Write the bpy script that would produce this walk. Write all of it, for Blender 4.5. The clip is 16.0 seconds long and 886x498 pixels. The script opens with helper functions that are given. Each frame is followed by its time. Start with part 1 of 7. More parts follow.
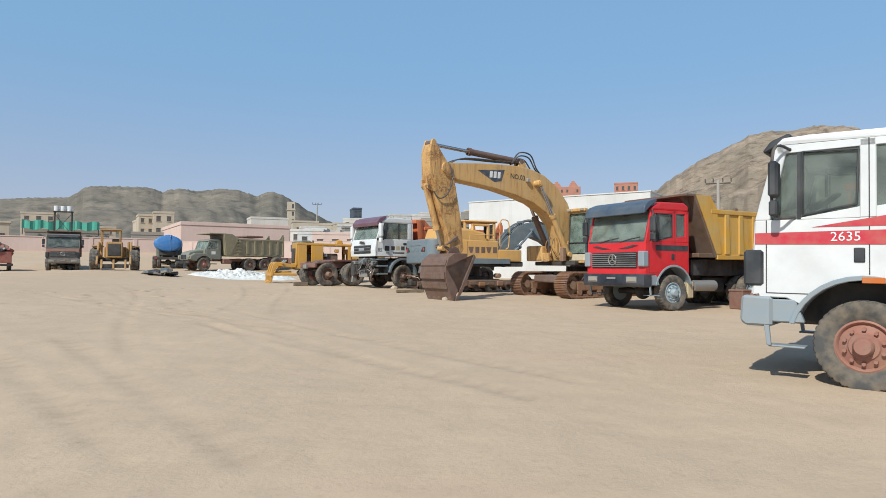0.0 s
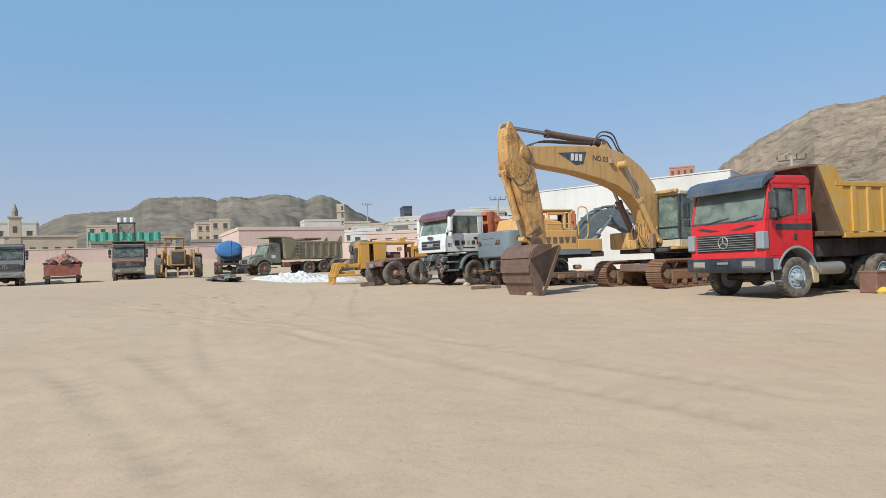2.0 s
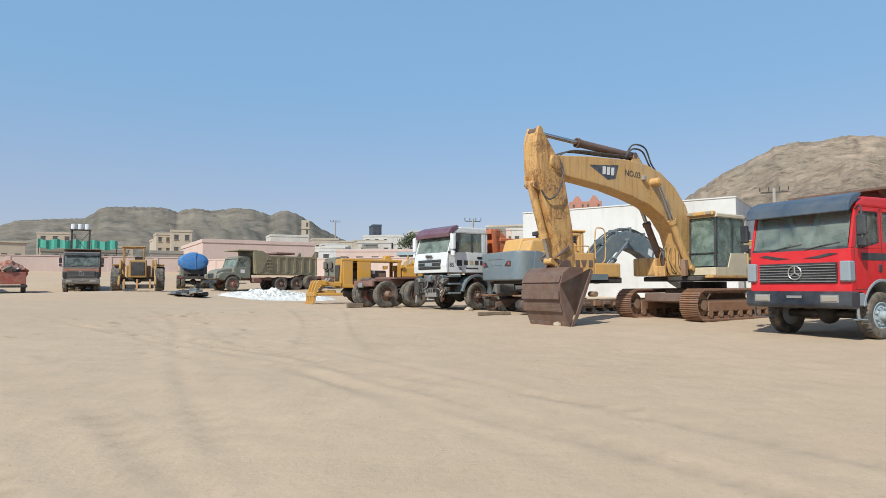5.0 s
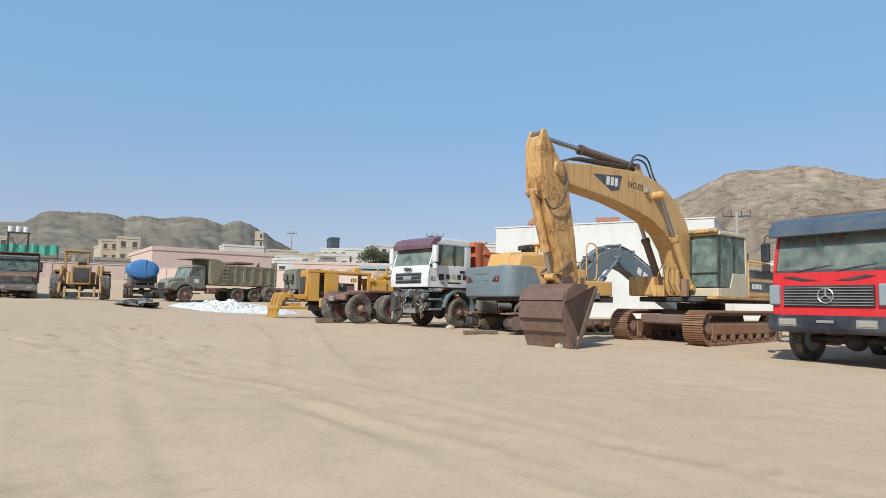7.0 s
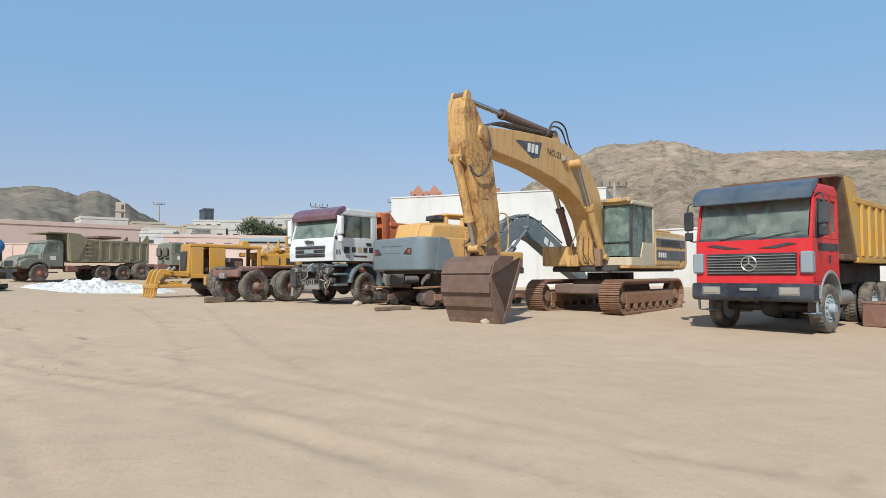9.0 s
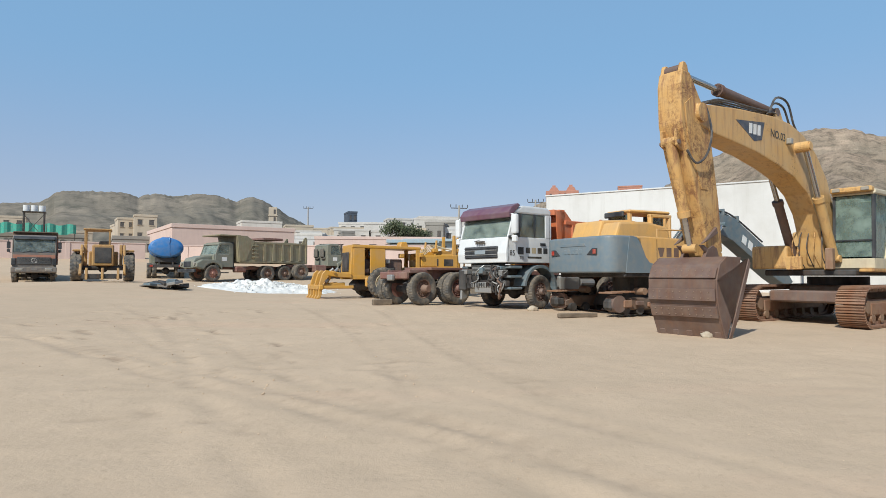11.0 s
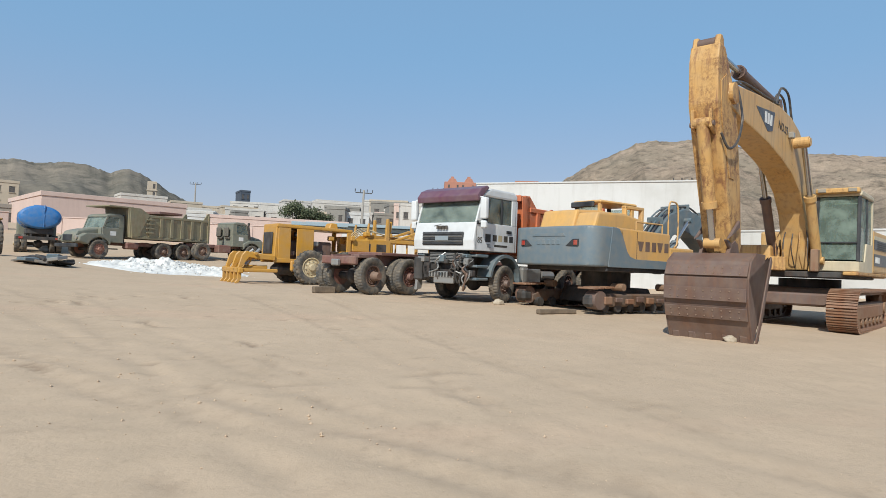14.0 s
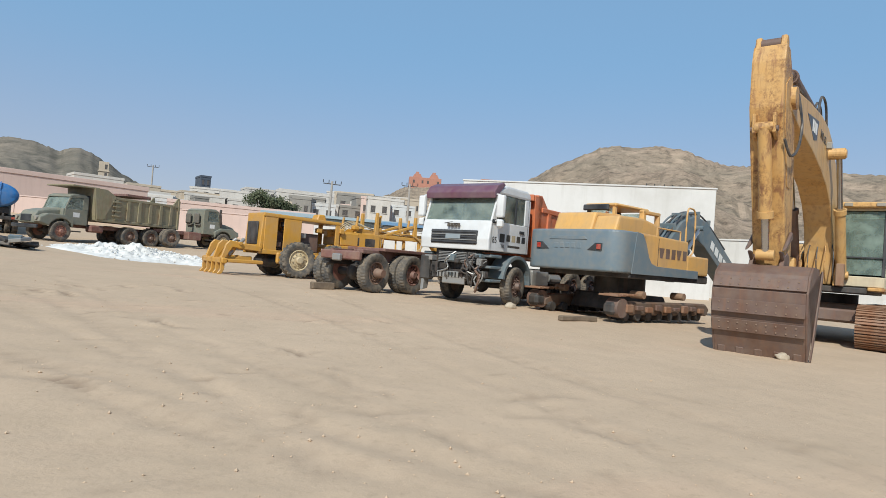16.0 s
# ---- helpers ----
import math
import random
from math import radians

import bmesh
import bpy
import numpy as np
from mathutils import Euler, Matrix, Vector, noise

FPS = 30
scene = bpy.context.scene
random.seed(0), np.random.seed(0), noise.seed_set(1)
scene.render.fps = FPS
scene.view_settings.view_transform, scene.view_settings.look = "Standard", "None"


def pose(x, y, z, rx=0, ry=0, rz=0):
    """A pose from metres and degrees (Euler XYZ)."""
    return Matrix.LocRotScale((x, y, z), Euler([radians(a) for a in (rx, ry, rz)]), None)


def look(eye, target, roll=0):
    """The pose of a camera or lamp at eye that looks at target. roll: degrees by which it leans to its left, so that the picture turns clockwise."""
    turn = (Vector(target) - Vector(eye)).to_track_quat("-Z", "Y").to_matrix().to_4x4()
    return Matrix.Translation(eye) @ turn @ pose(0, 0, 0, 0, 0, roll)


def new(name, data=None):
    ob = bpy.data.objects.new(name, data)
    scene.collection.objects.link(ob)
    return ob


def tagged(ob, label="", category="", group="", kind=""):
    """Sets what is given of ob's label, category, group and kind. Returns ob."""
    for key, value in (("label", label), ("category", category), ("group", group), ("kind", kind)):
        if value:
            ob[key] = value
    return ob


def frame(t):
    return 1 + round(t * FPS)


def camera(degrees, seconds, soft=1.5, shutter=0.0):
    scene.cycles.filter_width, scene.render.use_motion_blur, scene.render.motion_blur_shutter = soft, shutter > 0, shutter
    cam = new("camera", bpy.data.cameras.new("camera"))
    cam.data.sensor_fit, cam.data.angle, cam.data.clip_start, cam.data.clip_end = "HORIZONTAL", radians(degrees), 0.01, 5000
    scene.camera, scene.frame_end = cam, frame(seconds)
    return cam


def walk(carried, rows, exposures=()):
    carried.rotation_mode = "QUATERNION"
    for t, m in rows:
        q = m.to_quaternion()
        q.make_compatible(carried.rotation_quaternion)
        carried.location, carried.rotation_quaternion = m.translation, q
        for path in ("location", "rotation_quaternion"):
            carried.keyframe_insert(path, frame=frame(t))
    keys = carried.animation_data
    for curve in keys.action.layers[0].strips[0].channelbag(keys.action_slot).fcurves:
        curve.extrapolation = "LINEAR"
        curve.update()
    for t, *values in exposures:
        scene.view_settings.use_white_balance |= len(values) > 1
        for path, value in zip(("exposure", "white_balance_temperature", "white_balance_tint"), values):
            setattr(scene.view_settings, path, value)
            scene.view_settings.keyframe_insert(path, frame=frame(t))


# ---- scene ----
cam = camera(70.5, 16.0, soft=0.2)
PATH = [
    (0, (1.698, 1.82, 1.256), (1.787, 3.817, 1.319), 0.2),
    (0.5, (1.446, 2.226, 1.262), (1.597, 4.219, 1.321), 1.1),
    (1, (1.191, 2.587, 1.298), (1.407, 4.575, 1.288), -1.1),
    (1.5, (0.931, 3.093, 1.275), (0.914, 5.089, 1.39), 0.8),
    (2, (0.674, 3.404, 1.227), (0.609, 5.403, 1.28), -2.2),
    (2.5, (0.379, 3.827, 1.206), (0.278, 5.82, 1.352), -1.5),
    (3, (0.107, 4.467, 1.249), (-0.041, 6.459, 1.351), 0.3),
    (3.5, (-0.136, 4.776, 1.261), (-0.12, 6.775, 1.328), -3.4),
    (4, (-0.36, 5.16, 1.292), (-0.313, 7.148, 1.511), -3.5),
    (4.2, (-0.476, 5.399, 1.293), (-0.472, 7.396, 1.41), -1.0),
    (6.3, (-1.418, 7.17, 1.233), (-1.264, 9.158, 1.379), -1.1),
    (6.5, (-1.512, 7.385, 1.228), (-1.32, 9.366, 1.423), -0.6),
    (7, (-1.766, 7.953, 1.252), (-1.572, 9.937, 1.423), 1.0),
    (7.5, (-1.96, 8.273, 1.271), (-1.301, 10.159, 1.363), 0.3),
    (8, (-2.11, 8.776, 1.301), (-1.203, 10.549, 1.488), -1.0),
    (8.5, (-2.162, 9.062, 1.322), (-1.423, 10.915, 1.466), 1.3),
    (9, (-2.498, 9.382, 1.354), (-1.93, 11.298, 1.434), -0.3),
    (9.5, (-2.802, 9.839, 1.362), (-2.623, 11.825, 1.509), -2.1),
    (9.7, (-2.921, 10.013, 1.371), (-2.843, 12.005, 1.53), 0.1),
    (11.8, (-4.014, 11.984, 1.426), (-3.735, 13.964, 1.472), -0.5),
    (12, (-4.14, 12.132, 1.414), (-3.836, 14.106, 1.527), -0.8),
    (12.5, (-4.385, 12.581, 1.411), (-4.184, 14.568, 1.514), 2.1),
    (13, (-4.692, 12.927, 1.416), (-4.343, 14.895, 1.486), 1.5),
    (13.5, (-4.977, 13.377, 1.367), (-4.606, 15.34, 1.465), 2.0),
    (14, (-5.296, 13.744, 1.356), (-4.793, 15.679, 1.409), 2.2),
    (14.5, (-5.551, 14.026, 1.369), (-5.033, 15.958, 1.397), 3.3),
    (15, (-5.804, 14.496, 1.388), (-5.239, 16.411, 1.494), 4.6),
    (15.5, (-6.125, 14.844, 1.374), (-5.475, 16.733, 1.486), 4.1),
    (16, (-6.433, 15.074, 1.371), (-5.802, 16.971, 1.418), 4.4),
]
walk(cam, [(t, look(eye, target, roll)) for t, eye, target, roll in PATH], [(0.0, -0.12, 6150, 4.8), (3.5, -0.08, 6200, 5.2), (6.5, -0.06, 6130, 4.8), (9.0, -0.07, 6130, 4.8), (13.0, -0.16, 6180, 5.2), (16.0, -0.17, 6180, 5.0)])

# ---- world, sun ----
world = bpy.data.worlds.new("sky")
scene.world = world
world.use_nodes = True
wn = world.node_tree
sky = wn.nodes.new("ShaderNodeTexSky")
sky.sky_type = 'NISHITA'
sky.sun_disc = False
sky.sun_elevation = radians(42)
sky.sun_rotation = radians(215)
sky.air_density = 1.0
sky.dust_density = 0.6
sky.ozone_density = 1.2
# dusty haze over the desert: thick near the horizon, thinning upwards
co = wn.nodes.new("ShaderNodeTexCoord")
sep = wn.nodes.new("ShaderNodeSeparateXYZ")
wn.links.new(co.outputs["Generated"], sep.inputs[0])


def sky_range(lo, hi, a, b):
    r = wn.nodes.new("ShaderNodeMapRange")
    r.interpolation_type = 'SMOOTHSTEP'
    for key, v in (("From Min", lo), ("From Max", hi), ("To Min", a), ("To Max", b)):
        r.inputs[key].default_value = v
    wn.links.new(sep.outputs["Z"], r.inputs["Value"])
    return r.outputs["Result"]


def sky_mix(fac, a, b):
    x = wn.nodes.new("ShaderNodeMix")
    x.data_type = 'RGBA'
    wn.links.new(fac, x.inputs["Factor"])
    for sock, v in ((x.inputs["A"], a), (x.inputs["B"], b)):
        if isinstance(v, tuple):
            sock.default_value = (*v, 1)
        else:
            wn.links.new(v, sock)
    return x.outputs["Result"]


haze = sky_mix(sky_range(0.0, 0.34, 0.0, 1.0), (3.3, 3.28, 4.25), (2.0, 3.46, 5.35))
hazy = sky_mix(sky_range(0.36, 0.9, 0.75, 0.1), sky.outputs[0], haze)
wn.links.new(hazy, wn.nodes["Background"].inputs[0])
wn.nodes["Background"].inputs[1].default_value = 0.14
sun = new("sun", bpy.data.lights.new("sun", 'SUN'))
sun.data.energy = 5.0
sun.data.angle = radians(0.6)
sun.data.color = (1.0, 0.94, 0.85)
sun.matrix_world = look((0, 0, 30), (0.57, 0.82, 30 - 0.90))


# ---- materials ----
def nodes_of(name):
    m = bpy.data.materials.new(name)
    m.use_nodes = True
    t = m.node_tree
    return m, t, t.nodes["Principled BSDF"]


def noise_node(t, scale, detail=5.0, rough=0.55, stretch=None):
    co = t.nodes.new("ShaderNodeTexCoord")
    n = t.nodes.new("ShaderNodeTexNoise")
    n.inputs["Scale"].default_value = scale
    n.inputs["Detail"].default_value = detail
    n.inputs["Roughness"].default_value = rough
    if stretch:
        mp = t.nodes.new("ShaderNodeMapping")
        mp.inputs["Scale"].default_value = stretch
        t.links.new(co.outputs["Object"], mp.inputs[0])
        t.links.new(mp.outputs[0], n.inputs["Vector"])
    else:
        t.links.new(co.outputs["Object"], n.inputs["Vector"])
    return n.outputs["Fac"]


def ramp(t, fac, lo, hi):
    r = t.nodes.new("ShaderNodeMapRange")
    r.inputs["From Min"].default_value = lo
    r.inputs["From Max"].default_value = hi
    t.links.new(fac, r.inputs["Value"])
    return r.outputs["Result"]


def scaled(t, fac, k):
    r = t.nodes.new("ShaderNodeMath")
    r.operation = 'MULTIPLY'
    r.inputs[1].default_value = k
    t.links.new(fac, r.inputs[0])
    return r.outputs[0]


def mixc(t, fac, a, b):
    x = t.nodes.new("ShaderNodeMix")
    x.data_type = 'RGBA'
    t.links.new(fac, x.inputs["Factor"])
    for sock, v in ((x.inputs["A"], a), (x.inputs["B"], b)):
        if isinstance(v, tuple):
            sock.default_value = (*v, 1)
        else:
            t.links.new(v, sock)
    return x.outputs["Result"]


def bumped(t, b, fac, strength, dist):
    n = t.nodes.new("ShaderNodeBump")
    n.inputs["Strength"].default_value = strength
    n.inputs["Distance"].default_value = dist
    t.links.new(fac, n.inputs["Height"])
    t.links.new(n.outputs[0], b.inputs["Normal"])


DUST = (0.38, 0.29, 0.19)
RUST = (0.135, 0.05, 0.022)


def paint(name, color, rough=0.45, dust=0.35, rust=0.0, metal=0.0, second=None):
    """Weathered paint: fading, dust film, rust blotches."""
    m, t, b = nodes_of(name)
    fade = tuple(min(1, c * 0.75 + 0.06) for c in color) if second is None else second
    c = mixc(t, ramp(t, noise_node(t, 1.7), 0.35, 0.7), color, fade)
    c = mixc(t, scaled(t, ramp(t, noise_node(t, 5.0, 8), 0.4, 0.75), dust), c, DUST)
    if rust:
        gate = t.nodes.new("ShaderNodeMath")
        gate.operation = 'MULTIPLY'
        t.links.new(ramp(t, noise_node(t, 16.0, 10, 0.75), 0.60 - 0.25 * rust, 0.72 - 0.2 * rust), gate.inputs[0])
        t.links.new(ramp(t, noise_node(t, 1.5, 6, 0.6), 0.58 - 0.2 * rust, 0.70 - 0.15 * rust), gate.inputs[1])
        c = mixc(t, scaled(t, gate.outputs[0], 0.85), c, RUST)
        c = mixc(t, scaled(t, ramp(t, noise_node(t, 3.0, 7, 0.65, (3, 3, 0.3)), 0.5, 0.68), min(1.0, rust * 1.5)), c, (0.22, 0.1, 0.05))
    t.links.new(c, b.inputs["Base Color"])
    b.inputs["Roughness"].default_value = rough
    b.inputs["Metallic"].default_value = metal
    bumped(t, b, noise_node(t, 30.0, 6), 0.25 + 0.4 * rust, 0.004)
    return m


def plaster(name, color, stain, scale=0.35, rough=0.9):
    m, t, b = nodes_of(name)
    c = mixc(t, scaled(t, ramp(t, noise_node(t, scale, 8, 0.65), 0.42, 0.72), 0.6), color, stain)
    c = mixc(t, scaled(t, ramp(t, noise_node(t, 1.6, 8, 0.7, (1.5, 1.5, 0.12)), 0.52, 0.75), 0.5), c, stain)
    t.links.new(c, b.inputs["Base Color"])
    b.inputs["Roughness"].default_value = rough
    bumped(t, b, noise_node(t, 9.0, 8), 0.3, 0.02)
    return m


def dusty_lit_glass(name, tint, dust, film=(0.36, 0.37, 0.31)):
    m, t, b = nodes_of(name)
    out = t.nodes["Material Output"]
    tr = t.nodes.new("ShaderNodeBsdfTransparent")
    tr.inputs[0].default_value = (*tint, 1)
    gl = t.nodes.new("ShaderNodeBsdfGlossy")
    gl.inputs["Roughness"].default_value = 0.06
    fr = t.nodes.new("ShaderNodeFresnel")
    fr.inputs[0].default_value = 1.5
    a = t.nodes.new("ShaderNodeMixShader")
    t.links.new(fr.outputs[0], a.inputs[0])
    t.links.new(tr.outputs[0], a.inputs[1])
    t.links.new(gl.outputs[0], a.inputs[2])
    # film colour holds dust and also the light seen through the cab
    b.inputs["Base Color"].default_value = (*film, 1)
    b.inputs["Roughness"].default_value = 0.8
    d = t.nodes.new("ShaderNodeMixShader")
    t.links.new(scaled(t, ramp(t, noise_node(t, 2.5, 6), 0.2, 0.8), dust), d.inputs[0])
    t.links.new(a.outputs[0], d.inputs[1])
    t.links.new(b.outputs[0], d.inputs[2])
    t.links.new(d.outputs[0], out.inputs[0])
    return m


def plain(name, color, rough=0.6, metal=0.0):
    m, t, b = nodes_of(name)
    c = mixc(t, scaled(t, ramp(t, noise_node(t, 6.0, 6), 0.35, 0.75), 0.35), color, DUST)
    t.links.new(c, b.inputs["Base Color"])
    b.inputs["Roughness"].default_value = rough
    b.inputs["Metallic"].default_value = metal
    return m


def sand_material():
    m, t, b = nodes_of("packed sand")
    c = mixc(t, ramp(t, noise_node(t, 0.09, 6, 0.6), 0.35, 0.7), (0.525, 0.398, 0.278), (0.46, 0.346, 0.24))
    c = mixc(t, scaled(t, ramp(t, noise_node(t, 0.16, 5, 0.6, (0.5, 1.6, 1)), 0.56, 0.74), 0.55), c, (0.555, 0.37, 0.255))
    c = mixc(t, scaled(t, ramp(t, noise_node(t, 1.3, 8, 0.65), 0.44, 0.68), 0.4), c, (0.40, 0.305, 0.21))
    c = mixc(t, scaled(t, ramp(t, noise_node(t, 14.0, 6, 0.7), 0.54, 0.72), 0.35), c, (0.30, 0.225, 0.15))
    # darker sand: tread marks of wheels, and painted shade in the scuff hollows
    tk = t.nodes.new("ShaderNodeAttribute")
    tk.attribute_name = "tread_and_scuff_shade"
    c = mixc(t, scaled(t, tk.outputs["Fac"], 0.8), c, (0.29, 0.21, 0.145))
    c = mixc(t, scaled(t, ramp(t, noise_node(t, 45.0, 4, 0.7), 0.62, 0.75), 0.25), c, (0.55, 0.47, 0.36))
    t.links.new(c, b.inputs["Base Color"])
    b.inputs["Roughness"].default_value = 0.95
    b.inputs["Specular IOR Level"].default_value = 0.2
    s = t.nodes.new("ShaderNodeMath")
    s.operation = 'ADD'
    t.links.new(noise_node(t, 6.0, 8, 0.65), s.inputs[0])
    t.links.new(scaled(t, noise_node(t, 38.0, 6, 0.7), 0.35), s.inputs[1])
    bumped(t, b, s.outputs[0], 0.3, 0.035)
    return m


def hill_material(name, a, bcol, dark, scale=0.05, craggy=0.2, relief=0.9):
    m, t, b = nodes_of(name)
    c = mixc(t, ramp(t, noise_node(t, scale * 0.35, 7, 0.6), 0.4, 0.62), a, bcol)
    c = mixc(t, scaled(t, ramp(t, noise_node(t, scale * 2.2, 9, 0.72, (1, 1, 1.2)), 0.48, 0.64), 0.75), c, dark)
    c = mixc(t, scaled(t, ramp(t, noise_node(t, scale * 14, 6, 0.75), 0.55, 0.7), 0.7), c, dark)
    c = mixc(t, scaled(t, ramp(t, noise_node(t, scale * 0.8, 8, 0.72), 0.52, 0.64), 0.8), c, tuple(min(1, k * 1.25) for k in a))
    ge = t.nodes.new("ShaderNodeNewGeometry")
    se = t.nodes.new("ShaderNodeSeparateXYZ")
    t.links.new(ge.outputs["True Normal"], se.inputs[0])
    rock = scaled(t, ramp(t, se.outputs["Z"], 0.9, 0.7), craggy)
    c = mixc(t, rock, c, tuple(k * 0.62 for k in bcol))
    t.links.new(c, b.inputs["Base Color"])
    b.inputs["Roughness"].default_value = 1.0
    b.inputs["Specular IOR Level"].default_value = 0.05
    bumped(t, b, noise_node(t, scale * 6, 9, 0.7), relief, 2.0)
    return m


SAND = sand_material()
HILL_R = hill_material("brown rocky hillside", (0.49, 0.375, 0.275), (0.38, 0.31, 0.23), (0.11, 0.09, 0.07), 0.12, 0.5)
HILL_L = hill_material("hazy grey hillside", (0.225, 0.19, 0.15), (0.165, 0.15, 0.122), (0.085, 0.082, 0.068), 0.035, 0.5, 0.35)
CAT_Y = paint("weathered excavator yellow", (0.59, 0.345, 0.115), 0.5, 0.25, 0.3, second=(0.57, 0.37, 0.16))
CAT_S = paint("rusted excavator yellow", (0.55, 0.305, 0.095), 0.6, 0.2, 0.64, second=(0.56, 0.345, 0.13))
CREAM = paint("cream cab paint", (0.62, 0.53, 0.36), 0.5, 0.3, 0.1)
BROWN = paint("brown worn steel", (0.125, 0.07, 0.05), 0.6, 0.15, 0.25)
TRACK = paint("rusty track steel", (0.25, 0.115, 0.055), 0.6, 0.35, 0.35, metal=0.1)
TRACK_F = paint("rust brown frame paint", (0.24, 0.135, 0.075), 0.65, 0.4, 0.35)
DARK = paint("oily dark steel", (0.014, 0.012, 0.011), 0.7, 0.08, 0.1)
RUBBER = paint("dusty tyre rubber", (0.05, 0.048, 0.045), 0.9, 0.55)
RED = paint("red truck paint", (0.62, 0.02, 0.028), 0.35, 0.06, second=(0.52, 0.018, 0.022))
WHITE = paint("white truck paint", (0.68, 0.69, 0.69), 0.35, 0.1)
GREYBLUE = paint("grey blue plastic", (0.24, 0.29, 0.325), 0.5, 0.2)
NAVY = paint("dark blue visor", (0.045, 0.075, 0.115), 0.4, 0.1)
CHARCOAL = paint("charcoal plastic", (0.013, 0.016, 0.021), 0.6, 0.04)
DUMP_Y = paint("ochre tipper paint", (0.55, 0.29, 0.03), 0.55, 0.3, 0.12, second=(0.50, 0.33, 0.10))
WEAR = paint("worn brown plate", (0.20, 0.125, 0.08), 0.75, 0.15, 0.15)
DUMP_B = paint("brown tipper steel", (0.11, 0.066, 0.04), 0.7, 0.15, 0.3)
VOL_G = paint("grey counterweight paint", (0.135, 0.185, 0.22), 0.5, 0.25)
VOL_Y = paint("yellow ochre bodywork", (0.68, 0.385, 0.115), 0.45, 0.25, 0.08)
VOL_B = paint("blue grey boom steel", (0.10, 0.145, 0.17), 0.5, 0.25, 0.1)
PURPLE = paint("plum plastic visor", (0.13, 0.05, 0.085), 0.35, 0.15)
ORANGE = paint("orange tipper paint", (0.62, 0.15, 0.04), 0.5, 0.25, 0.12)
LOADER_O = paint("orange loader paint", (0.50, 0.105, 0.025), 0.5, 0.16, 0.3, second=(0.46, 0.115, 0.035))
GRADER_Y = paint("grader yellow paint", (0.53, 0.265, 0.022), 0.45, 0.2, 0.08)
ARMY = paint("faded olive paint", (0.175, 0.185, 0.145), 0.6, 0.35, 0.05)
ARMY_T = paint("olive tipper paint", (0.235, 0.21, 0.12), 0.65, 0.4, 0.3)
CHASSIS = paint("red brown chassis", (0.17, 0.065, 0.05), 0.65, 0.35, 0.2)
TANK_B = paint("blue tank paint", (0.02, 0.17, 0.46), 0.4, 0.2)
HUB_R = paint("red oxide hub", (0.29, 0.115, 0.075), 0.65, 0.3, 0.1)
HUB_B = paint("rust brown hub", (0.17, 0.095, 0.065), 0.7, 0.35, 0.3)
BUMPER = paint("blue black bumper paint", (0.010, 0.015, 0.026), 0.3, 0.04)
HUB_G = paint("pale blue hub", (0.30, 0.38, 0.42), 0.55, 0.35, 0.1)
HUB_Y = paint("cream hub", (0.52, 0.42, 0.25), 0.6, 0.3, 0.2)
STEEL = paint("grey steel", (0.32, 0.32, 0.31), 0.4, 0.3, 0.05, metal=0.4)
CHROME = plain("polished rod steel", (0.5, 0.5, 0.5), 0.2, 0.9)
SILVER = plain("silver trim", (0.45, 0.45, 0.43), 0.35, 0.7)
HOSE = plain("black rubber hose", (0.03, 0.035, 0.045), 0.5)
LAMP = plain("clear lamp lens", (0.30, 0.285, 0.25), 0.12)
AMBER = plain("amber lens", (0.5, 0.13, 0.02), 0.3)
REDLENS = plain("red lens", (0.35, 0.03, 0.02), 0.3)
BLACKP = plain("black lettering paint", (0.025, 0.025, 0.025), 0.6)
WHITEP = plain("white lettering paint", (0.75, 0.75, 0.73), 0.6)
REDP = plain("red stripe paint", (0.48, 0.02, 0.045), 0.45)
LOGO_B = plain("dark logo panel", (0.035, 0.05, 0.075), 0.5)
# films kept pale and greenish to stand for lit cab interiors under dust
GLASS = dusty_lit_glass("dusty windscreen glass with lit film", (0.82, 0.9, 0.87), 0.5, (0.38, 0.42, 0.37))
GLASS_D = dusty_lit_glass("dusty green glass with lit film", (0.62, 0.82, 0.74), 0.78, (0.31, 0.40, 0.34))
INTERIOR = plain("dark cab trim", (0.10, 0.095, 0.085), 0.8)
CURTAIN = plain("pale cab curtain", (0.35, 0.34, 0.31), 0.9)
WALL_W = plaster("white painted wall", (0.61, 0.60, 0.58), (0.42, 0.40, 0.36), 0.3)
WALL_P = plaster("pink washed wall", (0.60, 0.455, 0.395), (0.47, 0.35, 0.30))
WALL_C = plaster("cream render", (0.49, 0.41, 0.315), (0.36, 0.30, 0.23))
WALL_G = plaster("grey block wall", (0.27, 0.25, 0.22), (0.19, 0.17, 0.15))
WALL_L = plaster("pale town render", (0.57, 0.53, 0.48), (0.38, 0.35, 0.31))
WALL_N = plaster("navy clad wall", (0.06, 0.075, 0.10), (0.10, 0.11, 0.13))
WALL_R = plaster("terracotta render", (0.42, 0.20, 0.14), (0.32, 0.15, 0.11))
TEAL = plain("green shade net", (0.03, 0.33, 0.25), 0.7)
BLUE_ROOF = plain("blue sheet roof", (0.10, 0.24, 0.42), 0.5)
PALE_ROOF = plain("pale blue sheet", (0.30, 0.40, 0.46), 0.5)
PANE = plain("dark window pane", (0.05, 0.05, 0.055), 0.15)
CONCRETE = plaster("concrete pole", (0.36, 0.33, 0.29), (0.25, 0.22, 0.2), 1.0)
ROCK_W = plaster("white rubble", (0.66, 0.65, 0.62), (0.46, 0.44, 0.40), 2.0)
STONE = plaster("pale stone", (0.45, 0.38, 0.29), (0.32, 0.26, 0.19), 4.0)
YELLOW_S = plain("yellow rubble sack", (0.62, 0.42, 0.04), 0.7)
LEAF = plain("dark green leaf", (0.045, 0.075, 0.03), 0.7)
